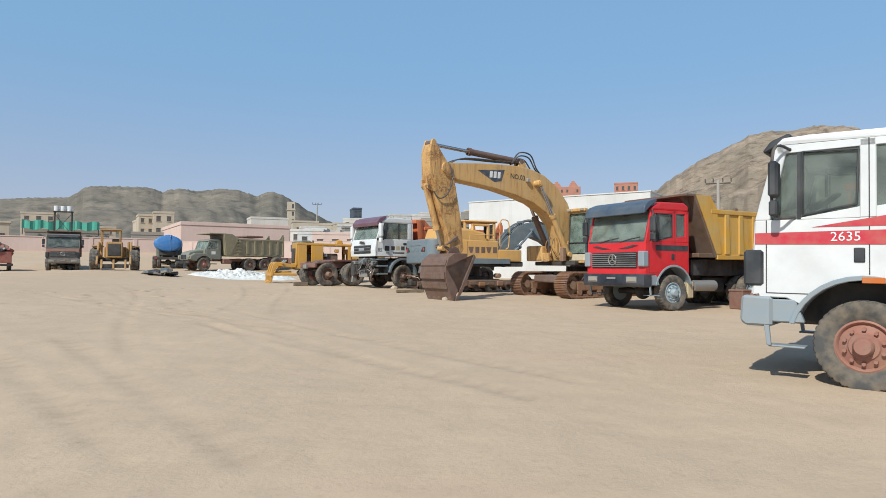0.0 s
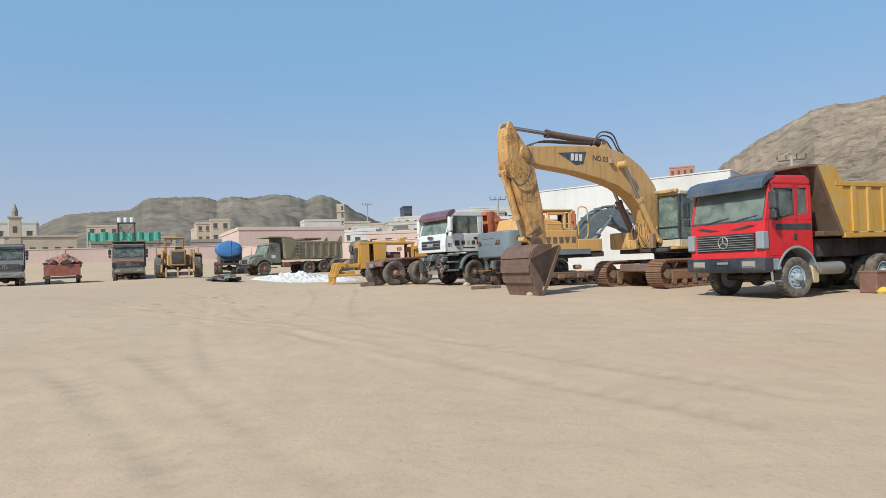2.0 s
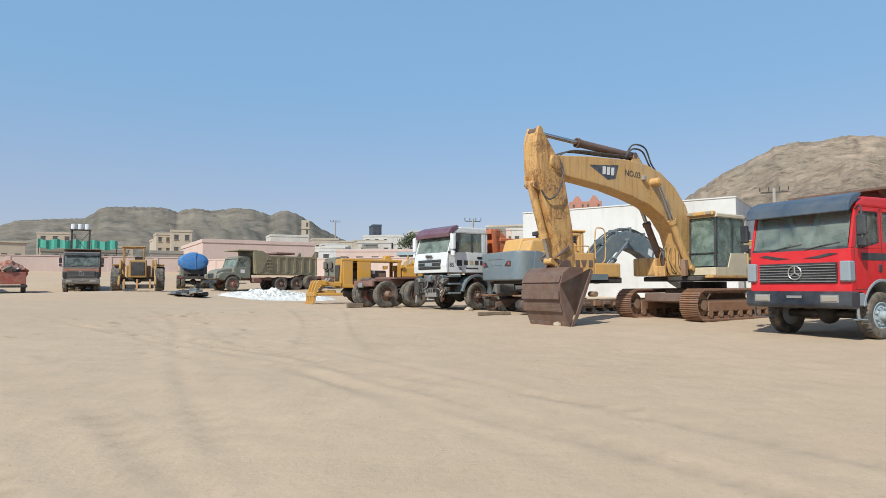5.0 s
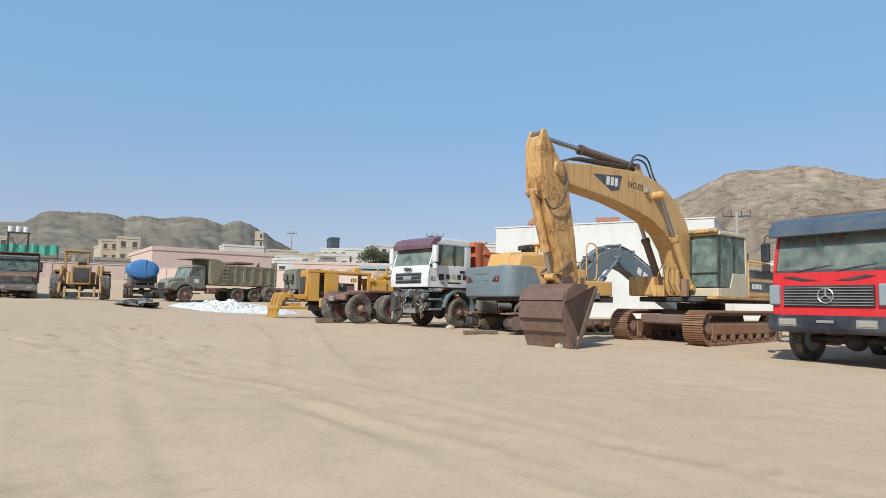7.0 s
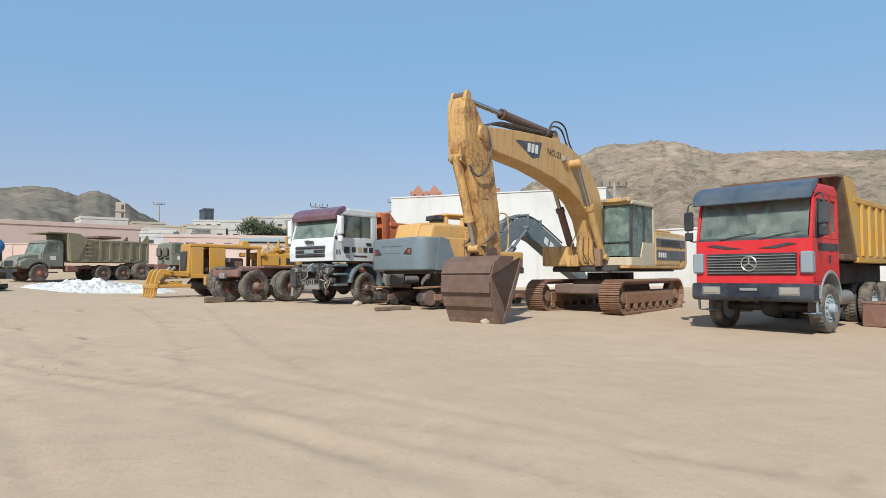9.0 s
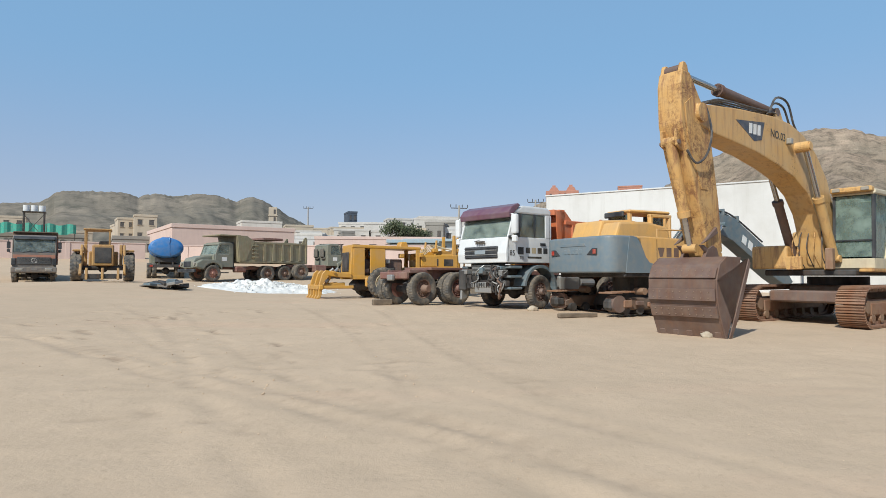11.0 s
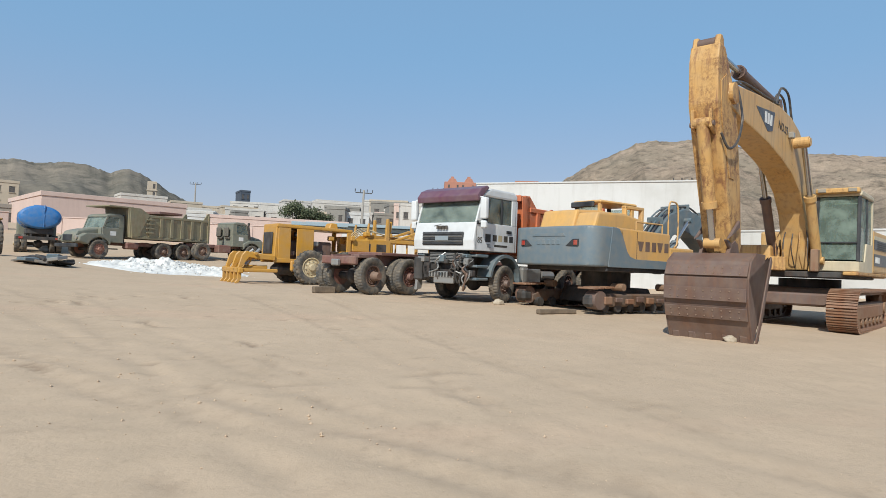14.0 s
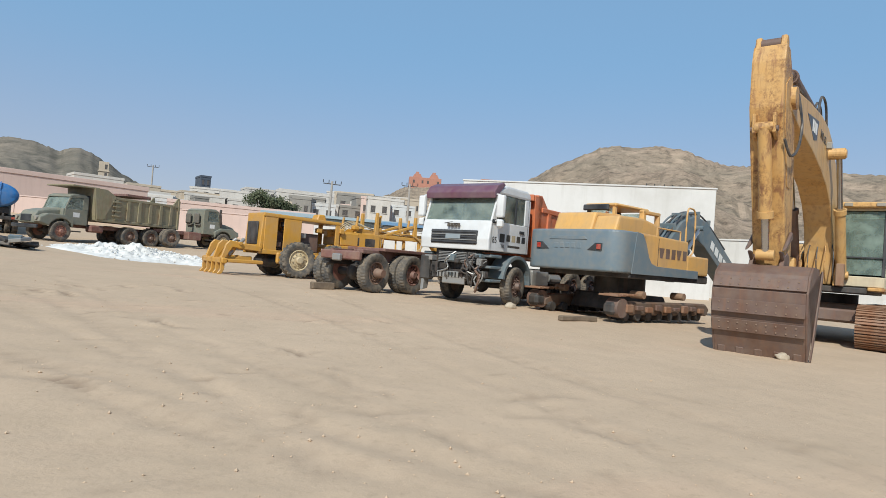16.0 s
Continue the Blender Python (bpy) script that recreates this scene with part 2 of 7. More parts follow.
BARK = plain("grey bark", (0.12, 0.09, 0.065), 0.9)


# ---- mesh helpers ----
def thing(name, m, label, category, group="", kind=""):
    ob = new(name)
    ob.empty_display_size = 0.3
    ob.matrix_world = m
    return tagged(ob, label, category, group, kind)


def mesh_of(name, bm, material):
    me = bpy.data.meshes.new(name)
    bmesh.ops.recalc_face_normals(bm, faces=bm.faces)
    bm.to_mesh(me)
    bm.free()
    me.materials.append(material)
    return me


def part(name, bm, material, parent, label=""):
    ob = new(name, mesh_of(name, bm, material))
    ob.parent = parent
    return tagged(ob, label)


def smooth(ob, angle=35):
    """Round faces shade smooth, sharp edges stay sharp."""
    me = ob.data
    me.shade_smooth()
    me.set_sharp_from_angle(angle=radians(angle))
    return ob


def box(x0, x1, y0, y1, z0, z1, bevel=0.015, bm=None, seg=1):
    own = bmesh.new()
    bmesh.ops.create_cube(own, size=1)
    own.transform(Matrix.Translation(((x0 + x1) / 2, (y0 + y1) / 2, (z0 + z1) / 2)) @ Matrix.Diagonal((abs(x1 - x0), abs(y1 - y0), abs(z1 - z0), 1)))
    if bevel:
        bmesh.ops.bevel(own, geom=own.edges[:], offset=bevel, segments=seg, affect='EDGES', profile=0.6)
    return joined(bm, own)


def joined(bm, own):
    if bm is None:
        return own
    me = bpy.data.meshes.new("tmp")
    own.to_mesh(me)
    own.free()
    bm.from_mesh(me)
    bpy.data.meshes.remove(me)
    return bm


def prism(profile, y0, y1, bevel=0.015, bm=None, seg=1, top=None):
    """A side profile of (x, z) pulled from y0 to y1."""
    own = bmesh.new()
    a = [own.verts.new((x, y0, z)) for x, z in profile]
    b = [own.verts.new((x, y1, z)) for x, z in (top or profile)]
    own.faces.new(a)
    own.faces.new(b[::-1])
    n = len(a)
    for i in range(n):
        own.faces.new((a[i], b[i], b[(i + 1) % n], a[(i + 1) % n]))
    bmesh.ops.recalc_face_normals(own, faces=own.faces)
    if bevel:
        bmesh.ops.bevel(own, geom=own.edges[:], offset=bevel, segments=seg, affect='EDGES', profile=0.6)
    return joined(bm, own)


def slab(outline, z0, z1, bevel=0.02, seg=2):
    """A plan outline of (x, y) raised from z0 to z1."""
    own = prism(outline, -z1, -z0, bevel, seg=seg)
    own.transform(pose(0, 0, 0, -90, 0, 0))
    own.transform(Matrix.Diagonal((1, -1, 1, 1)))
    return own


def rod(p, q, r, bm=None, seg=12, r2=None):
    """A round bar between two points."""
    p, q = Vector(p), Vector(q)
    own = bmesh.new()
    bmesh.ops.create_cone(own, cap_ends=True, segments=seg, radius1=r, radius2=r if r2 is None else r2, depth=(q - p).length)
    own.transform(Matrix.Translation((p + q) / 2) @ (q - p).to_track_quat("Z", "Y").to_matrix().to_4x4())
    return joined(bm, own)


def pipe(points, r, bm=None, seg=8):
    """A bent tube along points, smoothed."""
    pts = [Vector(p) for p in points]
    fine = []
    for i in range(len(pts) - 1):
        a, b, c, d = pts[max(i - 1, 0)], pts[i], pts[i + 1], pts[min(i + 2, len(pts) - 1)]
        for k in range(5):
            s = k / 5
            fine.append(0.5 * ((2 * b) + (c - a) * s + (2 * a - 5 * b + 4 * c - d) * s * s + (3 * b - a - 3 * c + d) * s ** 3))
    fine.append(pts[-1])
    own = bmesh.new()
    rings = []
    for i, p in enumerate(fine):
        way = (fine[min(i + 1, len(fine) - 1)] - fine[max(i - 1, 0)]).normalized()
        q = way.to_track_quat("Z", "Y")
        rings.append([own.verts.new(p + q @ Vector((r * math.cos(2 * math.pi * k / seg), r * math.sin(2 * math.pi * k / seg), 0))) for k in range(seg)])
    for a, b in zip(rings, rings[1:]):
        for k in range(seg):
            own.faces.new((a[k], a[(k + 1) % seg], b[(k + 1) % seg], b[k]))
    own.faces.new(rings[0][::-1])
    own.faces.new(rings[-1])
    return joined(bm, own)


def lathe(profile, seg=40, bm=None):
    """A profile of (radius, y) turned about the y axis."""
    own = bmesh.new()
    rings = [[own.verts.new((r * math.cos(2 * math.pi * k / seg), y, r * math.sin(2 * math.pi * k / seg))) for k in range(seg)] for r, y in profile]
    for a, b in zip(rings, rings[1:]):
        for k in range(seg):
            own.faces.new((a[k], a[(k + 1) % seg], b[(k + 1) % seg], b[k]))
    own.faces.new(rings[0])
    own.faces.new(rings[-1][::-1])
    return joined(bm, own)


def writing(text, size, material, parent, m, name="lettering", label=""):
    """Letters of the built-in font as a thin mesh, at the local pose m."""
    cu = bpy.data.curves.new("tmp", 'FONT')
    cu.body = text
    cu.size = size
    cu.extrude = 0.003
    cu.resolution_u = 2
    tmp = new("tmp", cu)
    bpy.context.view_layer.update()
    me = bpy.data.meshes.new_from_object(tmp.evaluated_get(bpy.context.evaluated_depsgraph_get()))
    bpy.data.objects.remove(tmp)
    bpy.data.curves.remove(cu)
    me.materials.clear()
    me.materials.append(material)
    me.transform(m)
    ob = new(name, me)
    ob.parent = parent
    return tagged(ob, label)


# on the near flank (y = const, seen from -y): letters run along +x, upright
def flank(x, y, z):
    return pose(x, y, z, 90, 0, 0)


TYRES = {}


def tyre_mesh(r, w, lug):
    key = (r, w, lug)
    if key not in TYRES:
        h = w / 2
        ri = r * 0.56
        # one closed skin, its crown notched into blocks
        rows = [(ri, -h * 0.72, 0), (r * 0.72, -h * 0.98, 0), (r * 0.88, -h, 0), (r * 0.955, -h * 0.93, 1), (r * 0.99, -h * 0.7, 1), (r, -h * 0.12, 1), (r * 0.975, -h * 0.08, 0), (r * 0.975, h * 0.08, 0), (r, h * 0.12, 2), (r * 0.99, h * 0.7, 2), (r * 0.955, h * 0.93, 2), (r * 0.88, h, 0), (r * 0.72, h * 0.98, 0), (ri, h * 0.72, 0)]
        seg, step = (88, 4) if lug else (112, 3)
        deep = 0.07 if lug else 0.028
        bm = bmesh.new()
        rings = []
        for i, (rad, y, side) in enumerate(rows):
            ring = []
            for k in range(seg):
                shift = abs(y) / h * (3 if lug else 1) + (step / 2 if side == 2 else 0)
                low = side and ((k + int(shift)) % step) >= step * 0.5 + (0.5 if not lug else 0)
                rr = rad * (1 - deep) if low else rad
                ang = 2 * math.pi * k / seg
                ring.append(bm.verts.new((rr * math.cos(ang), y, rr * math.sin(ang))))
            rings.append(ring)
        for u, v in zip(rings, rings[1:]):
            for k in range(seg):
                bm.faces.new((u[k], u[(k + 1) % seg], v[(k + 1) % seg], v[k]))
        for k in range(seg):
            bm.faces.new((rings[-1][k], rings[-1][(k + 1) % seg], rings[0][(k + 1) % seg], rings[0][k]))
        TYRES[key] = mesh_of("tyre", bm, RUBBER)
        TYRES[key].shade_smooth()
        TYRES[key].set_sharp_from_angle(angle=radians(32))
    return TYRES[key]


RIMS = {}


def rim_mesh(r, w, material, deep):
    key = (r, w, material.name, deep)
    if key not in RIMS:
        h = w / 2
        ri = r * 0.575
        d = -h * (0.15 if deep else 0.5)
        bm = lathe([(ri, h * 0.7), (ri, -h * 0.74), (ri * 0.93, -h * 0.8), (ri * 0.88, -h * 0.7), (ri * 0.84, d), (ri * 0.55, d - 0.03), (ri * 0.5, d - 0.05), (ri * 0.36, d - 0.05), (ri * 0.34, d - 0.13), (ri * 0.27, d - 0.16), (0.01, d - 0.16)], 32)
        for k in range(10):
            a = 2 * math.pi * k / 10
            x, z = ri * 0.66 * math.cos(a), ri * 0.66 * math.sin(a)
            bm = rod((x, d - 0.0, z), (x, d - 0.065, z), ri * 0.075, bm, 6)
        RIMS[key] = mesh_of("rim", bm, material)
        RIMS[key].shade_smooth()
        RIMS[key].set_sharp_from_angle(angle=radians(32))
    return RIMS[key]


def wheel(parent, x, y, r, w, material, near=True, deep=False, lug=False, z=None, turn=0.0, flat=0.0):
    """A tyre with its rim. near: the rim's face looks towards -y."""
    ob = new("wheel", tyre_mesh(r, w, lug))
    ob.parent = parent
    ob.matrix_basis = pose(x, y, r - flat if z is None else z, 0, random.uniform(0, 60), (0 if near else 180) + turn)
    rm = new("rim", rim_mesh(r, w, material, deep))
    rm.parent = ob
    return ob


def duals(parent, x, half, r, w, material, flat=0.0):
    for side in (-1, 1):
        for k in (0, 1):
            wheel(parent, x, side * (half - k * (w + 0.05)), r, w, material, near=side < 0, deep=True, flat=flat)


# ---- ground ----
DIPS = [(-31, 46, -0.63), (-28, 47.5, 0.46), (-24.5, 49.5, -0.42), (-18.5, 45, 0.39), (-36, 52, -0.52), (-9, 46, -0.15), (-2.5, 32.4, 0.14), (3, 24.2, 0.07), (1.6, 31.5, 0.05), (12.4, 18.9, -0.06), (7, 9.3, -0.07)]
RUTS = [((-13.0, 34.0), (-2.5, 12.0)), ((-10.5, 31.5), (-0.4, 11.0)), ((-9.0, 44.0), (-3.5, 19.0)), ((-7.2, 44.0), (-1.7, 19.0)), ((-9.9, 26.1), (1.5, 9.5)), ((-9.0, 22.3), (0.5, 13.2)), ((-11.5, 24.0), (-2.2, 16.2)), ((-4.5, 10.6), (-0.8, 6.7)), ((-4.2, 12.0), (0.2, 6.9)), ((-4.2, 17.9), (2.6, 9.2)), ((-3.6, 19.3), (3.4, 10.0)), ((-13.5, 27.5), (-5.2, 16.9))]
SCUFFS = []
_r = random.Random(12)
for _k in range(120):
    _x, _y = (_r.gauss(-8.6, 2.2), _r.gauss(27.0, 3.4)) if _k % 3 else (_r.gauss(-4.6, 1.3), _r.gauss(20.0, 2.0))
    SCUFFS.append((_x, _y, _r.choice((-0.9, -0.6, -1.1, 0.5, 0.2)) + _r.uniform(-0.2, 0.2), _r.choice((0.12, 0.16, 0.2, 0.28, 0.4, 0.6)), _r.uniform(-0.8, 0.8), _r.uniform(0.5, 1.1) * (1.0 if _k % 3 else 0.4)))


def base_height(x, y):
    x, y = max(-45.0, min(x, 32.0)), max(-5.0, min(y, 80.0))
    z = -0.1228 - 0.01553 * x + 0.01888 * y + 0.000829 * x * x + 0.000315 * x * y - 0.000689 * y * y + 0.0000125 * y ** 3
    for a, b, h in DIPS:
        z += h * math.exp(-((x - a) ** 2 + (y - b) ** 2) / 30)
    return z


TREAD_AND_SHADE = {}


def ground_height(x, y):
    """The yard's level, with wheel ruts and lumps near the walk."""
    z = base_height(x, y)
    # tread wear in the ruts, plus shade painted into the scuffs
    worn = 0.0
    if -30 < x < 30 and -5 < y < 60:
        z += 0.022 * noise.noise((x * 0.6, y * 0.6, 1.0)) + 0.008 * noise.noise((x * 2.3, y * 2.3, 4.0)) + 0.009 * noise.noise((x * 5.5, y * 5.5, 6.0)) + 0.03 * max(0.0, noise.noise((x * 0.22, y * 0.22, 8.0))) * noise.noise((x * 3.1, y * 3.1, 9.0))
        for (ax, ay), (bx, by) in RUTS:
            length = math.hypot(bx - ax, by - ay)
            s = ((x - ax) * (bx - ax) + (y - ay) * (by - ay)) / length
            if -1 < s < length + 1:
                d = ((x - ax) * (by - ay) - (y - ay) * (bx - ax)) / length + 0.35 * math.sin(s * 0.22 + ax)
                fade = min(1, max(0, s + 1)) * (0.55 + 0.45 * noise.noise((s * 0.3, ax, 7)))
                z += fade * (-0.018 * math.exp(-(d / 0.1) ** 2) + 0.011 * math.exp(-((abs(d) - 0.24) / 0.09) ** 2))
                worn = max(worn, 0.8 * fade * (math.exp(-((d - 0.1) / 0.07) ** 2) + math.exp(-((d + 0.1) / 0.07) ** 2)) * (0.6 + 0.4 * math.sin(s * 17)) * max(0.0, min(1.0, 0.5 + 2.2 * noise.noise((s * 0.5, bx, 3)))))
        if -15 < x < 0 and 14 < y < 36:
            for sx, sy, sa, sl, bend, deep in SCUFFS:
                u, w = x - sx, y - sy
                if abs(u) < 1 and abs(w) < 1:
                    along, across = u * math.cos(sa) + w * math.sin(sa), -u * math.sin(sa) + w * math.cos(sa)
                    across += bend * along * along
                    k = deep * max(0.0, 1 - (along / sl) ** 2)
                    z += k * (-0.04 * math.exp(-(across / 0.07) ** 2) + 0.035 * math.exp(-((across + 0.15) / 0.08) ** 2))
                    # shade of the hollow, painted as darker sand
                    worn = max(worn, 1.6 * k * math.exp(-(across / 0.06) ** 2))
    TREAD_AND_SHADE[(x, y)] = worn
    return z


def steps(*spans):
    out = []
    for a, b, s in spans:
        n = max(1, round((b - a) / s))
        out += [a + (b - a) * i / n for i in range(n)]
    return out + [spans[-1][1]]


def build_ground():
    xs = steps((-2500, -500, 400), (-500, -60, 55), (-60, -26, 2), (-26, -13.5, 0.5), (-13.5, -9.5, 0.12), (-9.5, 6, 0.095), (6, 13, 0.2), (13, 30, 0.6), (30, 60, 3), (60, 500, 55), (500, 2500, 400))
    ys = steps((-2500, -300, 500), (-300, -10, 40), (-10, 1, 0.8), (1, 4, 0.3), (4, 24, 0.11), (24, 33, 0.12), (33, 36, 0.25), (36, 62, 0.6), (62, 90, 2), (90, 500, 40), (500, 2500, 400))
    verts = [(x, y, ground_height(x, y)) for y in ys for x in xs]
    n = len(xs)
    faces = [(j * n + i, j * n + i + 1, (j + 1) * n + i + 1, (j + 1) * n + i) for j in range(len(ys) - 1) for i in range(n - 1)]
    me = bpy.data.meshes.new("ground")
    me.from_pydata(verts, [], faces)
    me.attributes.new("tread_and_scuff_shade", 'FLOAT', 'POINT').data.foreach_set("value", [TREAD_AND_SHADE.get((v[0], v[1]), 0.0) for v in verts])
    me.shade_smooth()
    me.materials.append(SAND)
    return tagged(new("ground", me), "wide yard of pale packed sand with wheel ruts", "ground", kind="structure")


build_ground()


def lerp_table(rows, a):
    for (p, u), (q, v) in zip(rows, rows[1:]):
        if p <= a <= q:
            s = (a - p) / (q - p)
            return u + (v - u) * (s * s * (3 - 2 * s) * 0.5 + s * 0.5)
    return 0.0


def steep(u):
    """A long scree slope below, a rock face near the crest."""
    s = min(1.0, max(0.0, (u - 0.7) / 0.3))
    return 0.86 * u ** 1.1 + 0.14 * s * s * (3 - 2 * s)


def hill(name, ridge, near, far, material, label, seed, rough, shift=0.0):
    """A hill seen from the yard: bearing and height angle of its ridge, and the distances of its foot and crest."""
    lo, hi = ridge[0][0], ridge[-1][0]
    na, nd = 420, 90
    verts = []
    for i in range(na + 1):
        a = lo + (hi - lo) * i / na
        top = far * math.tan(radians(lerp_table(ridge, a)))
        for j in range(nd + 1):
            s = j / nd
            d = near + (far * 1.25 - near) * s
            u = min(1.0, (d - near) / (far - near))
            p = (d * math.sin(radians(a)), d * math.cos(radians(a)))
            crag = sum(noise.noise((p[0] * f / far * 6, p[1] * f / far * 6, seed)) / f for f in (2, 4, 8, 16, 32, 64))
            cliff = steep(u) + 0.5 * noise.noise((p[0] / far * 9, p[1] / far * 9, seed + 3)) * u * (1 - u)
            z = top * max(0, cliff) + top * rough * crag * u * (1.03 - u)
            bend = a + 2.5 * noise.noise((p[0] / far * 5, p[1] / far * 5, seed + 5))
            gully = abs(noise.noise((bend * 0.3, d / far * 3.0, seed + 7))) + 0.5 * abs(noise.noise((bend * 0.9, d / far * 6.0, seed + 9)))
            z += top * (0.9 * gully - 0.25) * u * (1.0 - u) * 0.22 + top * (0.014 * noise.noise((a * 3.1, 0.0, seed)) + 0.012 * noise.noise((a * 8.3, d / far * 40, seed + 1))) * u ** 9
            if d > far:
                z *= 1 - 0.5 * (d - far) / (0.25 * far)
            verts.append((p[0] + shift, p[1], z + 0.6))
    n = nd + 1
    faces = [(i * n + j, (i + 1) * n + j, (i + 1) * n + j + 1, i * n + j + 1) for i in range(na) for j in range(nd)]
    me = bpy.data.meshes.new(name)
    me.from_pydata(verts, [], faces)
    me.shade_smooth()
    me.materials.append(material)
    return tagged(new(name, me), label, "hill", kind="structure")


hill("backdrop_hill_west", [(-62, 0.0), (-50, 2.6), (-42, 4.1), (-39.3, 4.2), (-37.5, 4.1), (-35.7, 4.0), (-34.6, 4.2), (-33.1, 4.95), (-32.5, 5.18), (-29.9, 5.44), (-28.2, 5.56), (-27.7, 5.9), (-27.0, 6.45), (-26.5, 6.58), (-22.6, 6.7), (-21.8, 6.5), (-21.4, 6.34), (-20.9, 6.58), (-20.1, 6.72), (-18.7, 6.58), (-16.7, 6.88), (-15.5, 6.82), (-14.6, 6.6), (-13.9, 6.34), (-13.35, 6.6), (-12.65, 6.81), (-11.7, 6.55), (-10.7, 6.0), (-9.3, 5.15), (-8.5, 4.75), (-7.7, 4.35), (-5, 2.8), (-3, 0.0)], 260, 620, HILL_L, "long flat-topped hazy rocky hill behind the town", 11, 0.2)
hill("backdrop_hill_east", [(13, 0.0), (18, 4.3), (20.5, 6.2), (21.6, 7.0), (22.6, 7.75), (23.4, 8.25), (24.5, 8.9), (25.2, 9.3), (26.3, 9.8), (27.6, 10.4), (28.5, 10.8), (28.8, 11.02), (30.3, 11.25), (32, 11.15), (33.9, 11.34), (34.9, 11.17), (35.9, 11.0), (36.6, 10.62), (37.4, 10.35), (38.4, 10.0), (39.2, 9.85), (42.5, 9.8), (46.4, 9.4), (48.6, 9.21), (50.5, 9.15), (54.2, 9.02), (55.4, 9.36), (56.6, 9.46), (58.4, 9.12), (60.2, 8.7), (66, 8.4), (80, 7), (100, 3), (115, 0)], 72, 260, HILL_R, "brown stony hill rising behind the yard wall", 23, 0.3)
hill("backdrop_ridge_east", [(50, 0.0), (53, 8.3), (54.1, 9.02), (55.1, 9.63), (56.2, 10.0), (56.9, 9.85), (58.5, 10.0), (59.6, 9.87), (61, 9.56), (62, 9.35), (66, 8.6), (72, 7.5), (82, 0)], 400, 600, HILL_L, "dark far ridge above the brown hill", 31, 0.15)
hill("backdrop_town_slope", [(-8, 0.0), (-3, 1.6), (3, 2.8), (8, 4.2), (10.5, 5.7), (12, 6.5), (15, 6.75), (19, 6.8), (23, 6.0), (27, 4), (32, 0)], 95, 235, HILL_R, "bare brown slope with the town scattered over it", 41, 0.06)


# ---- buildings ----
def building(x, y, w, d, h, wall, phi=0.0, floors=1, wins=4, label="", z=None, group="town houses", parapet=True, blank=False):
    """A flat-roofed house: walls, parapet, windows with frames on the front."""
    zz = base_height(x, y) if z is None else z
    b = thing("house", pose(x, y, zz, 0, 0, phi), label or "flat-roofed rendered house on the edge of town", "house", group)
    part("wall", box(-w / 2, w / 2, 0, d, -1.5, h, 0.03), wall, b)
    if parapet:
        bm = box(-w / 2 - 0.08, w / 2 + 0.08, -0.08, 0.15, h, h + 0.45, 0.02)
        bm = box(-w / 2 - 0.08, -w / 2 + 0.15, 0.15, d, h, h + 0.45, 0.02, bm)
        bm = box(w / 2 - 0.15, w / 2 + 0.08, 0.15, d, h, h + 0.45, 0.02, bm)
        part("parapet", bm, wall, b)
    part("roof", box(-w / 2 + 0.15, w / 2 - 0.15, 0.15, d, h, h + 0.06, 0), WALL_G, b)
    if not blank:
        for f in range(floors):
            for k in range(wins):
                cx = -w / 2 + w * (k + 0.5) / wins
                cz = h * (f + 0.58) / floors
                ww, wh = min(1.1, w / wins * 0.4), min(1.2, h / floors * 0.42)
                p = part("window", box(cx - ww / 2, cx + ww / 2, -0.03, 0.02, cz - wh / 2, cz + wh / 2, 0), PANE, b)
                part("lintel", box(cx - ww / 2 - 0.07, cx + ww / 2 + 0.07, -0.09, 0.02, cz + wh / 2, cz + wh / 2 + 0.08, 0), wall, p)
                part("sill", box(cx - ww / 2 - 0.1, cx + ww / 2 + 0.1, -0.12, 0.02, cz - wh / 2 - 0.08, cz - wh / 2, 0), wall, p)
    return b


# white workshop block behind the machines: a long wall with its corner and flank
def long_wall(name, ax, ay, bx, by, top, thick, material, label, low=-1.0, panels=0, cap=None):
    phi = math.degrees(math.atan2(by - ay, bx - ax))
    length = math.hypot(bx - ax, by - ay)
    w = thing(name, pose(ax, ay, 0, 0, 0, phi), label, "wall", kind="structure")
    part("wall", box(0, length, 0, thick, low, top, 0.02), material, w)
    part("coping", box(-0.03, length + 0.03, -0.05, thick + 0.05, top, top + 0.1, 0.02), cap or material, w)
    for k in range(panels):
        u = length * (k + 0.5) / panels
        part("pillar", box(u - 0.2, u + 0.2, -0.06, 0, low, top - 0.02, 0.02), material, w)
    return w


block = thing("workshop_block", pose(5.75, 48.9, 0, 0, 0, math.degrees(math.atan2(-7.8, 10.95))), "plain white-painted workshop block with a flat roof", "building", kind="structure")
L = math.hypot(10.95, 7.8)
part("wall", box(0, L, 0, 14, -1, 6.22, 0.02), WALL_W, block)
part("coping", box(-0.05, L + 0.05, -0.05, 14.05, 6.22, 6.31, 0.02), WALL_W, block)
part("vent_box", box(L - 0.01, L + 0.25, 4.2, 4.9, 2.0, 3.4, 0.02), DARK, block)
part("vent_grille", box(L - 0.01, L + 0.06, 4.4, 4.7, 3.9, 4.6, 0.02), CHARCOAL, block)

long_wall("wall_east", 17.95, 42.7, 24.8, 31.6, 3.75, 0.25, WALL_W, "long white boundary wall below the hill", panels=0)
long_wall("wall_south_east", 24.8, 31.6, 46.0, 16.0, 3.85, 0.25, WALL_W, "long white boundary wall below the hill")
long_wall("wall_north_west", -62, 56.5, -27.5, 74, 4.42, 0.25, WALL_P, "faded pink boundary wall with pillars", panels=9)
long_wall("wall_north", -26.3, 74.5, 0.0, 70.5, 4.2, 0.25, WALL_P, "faded pink boundary wall behind the trucks", panels=5)
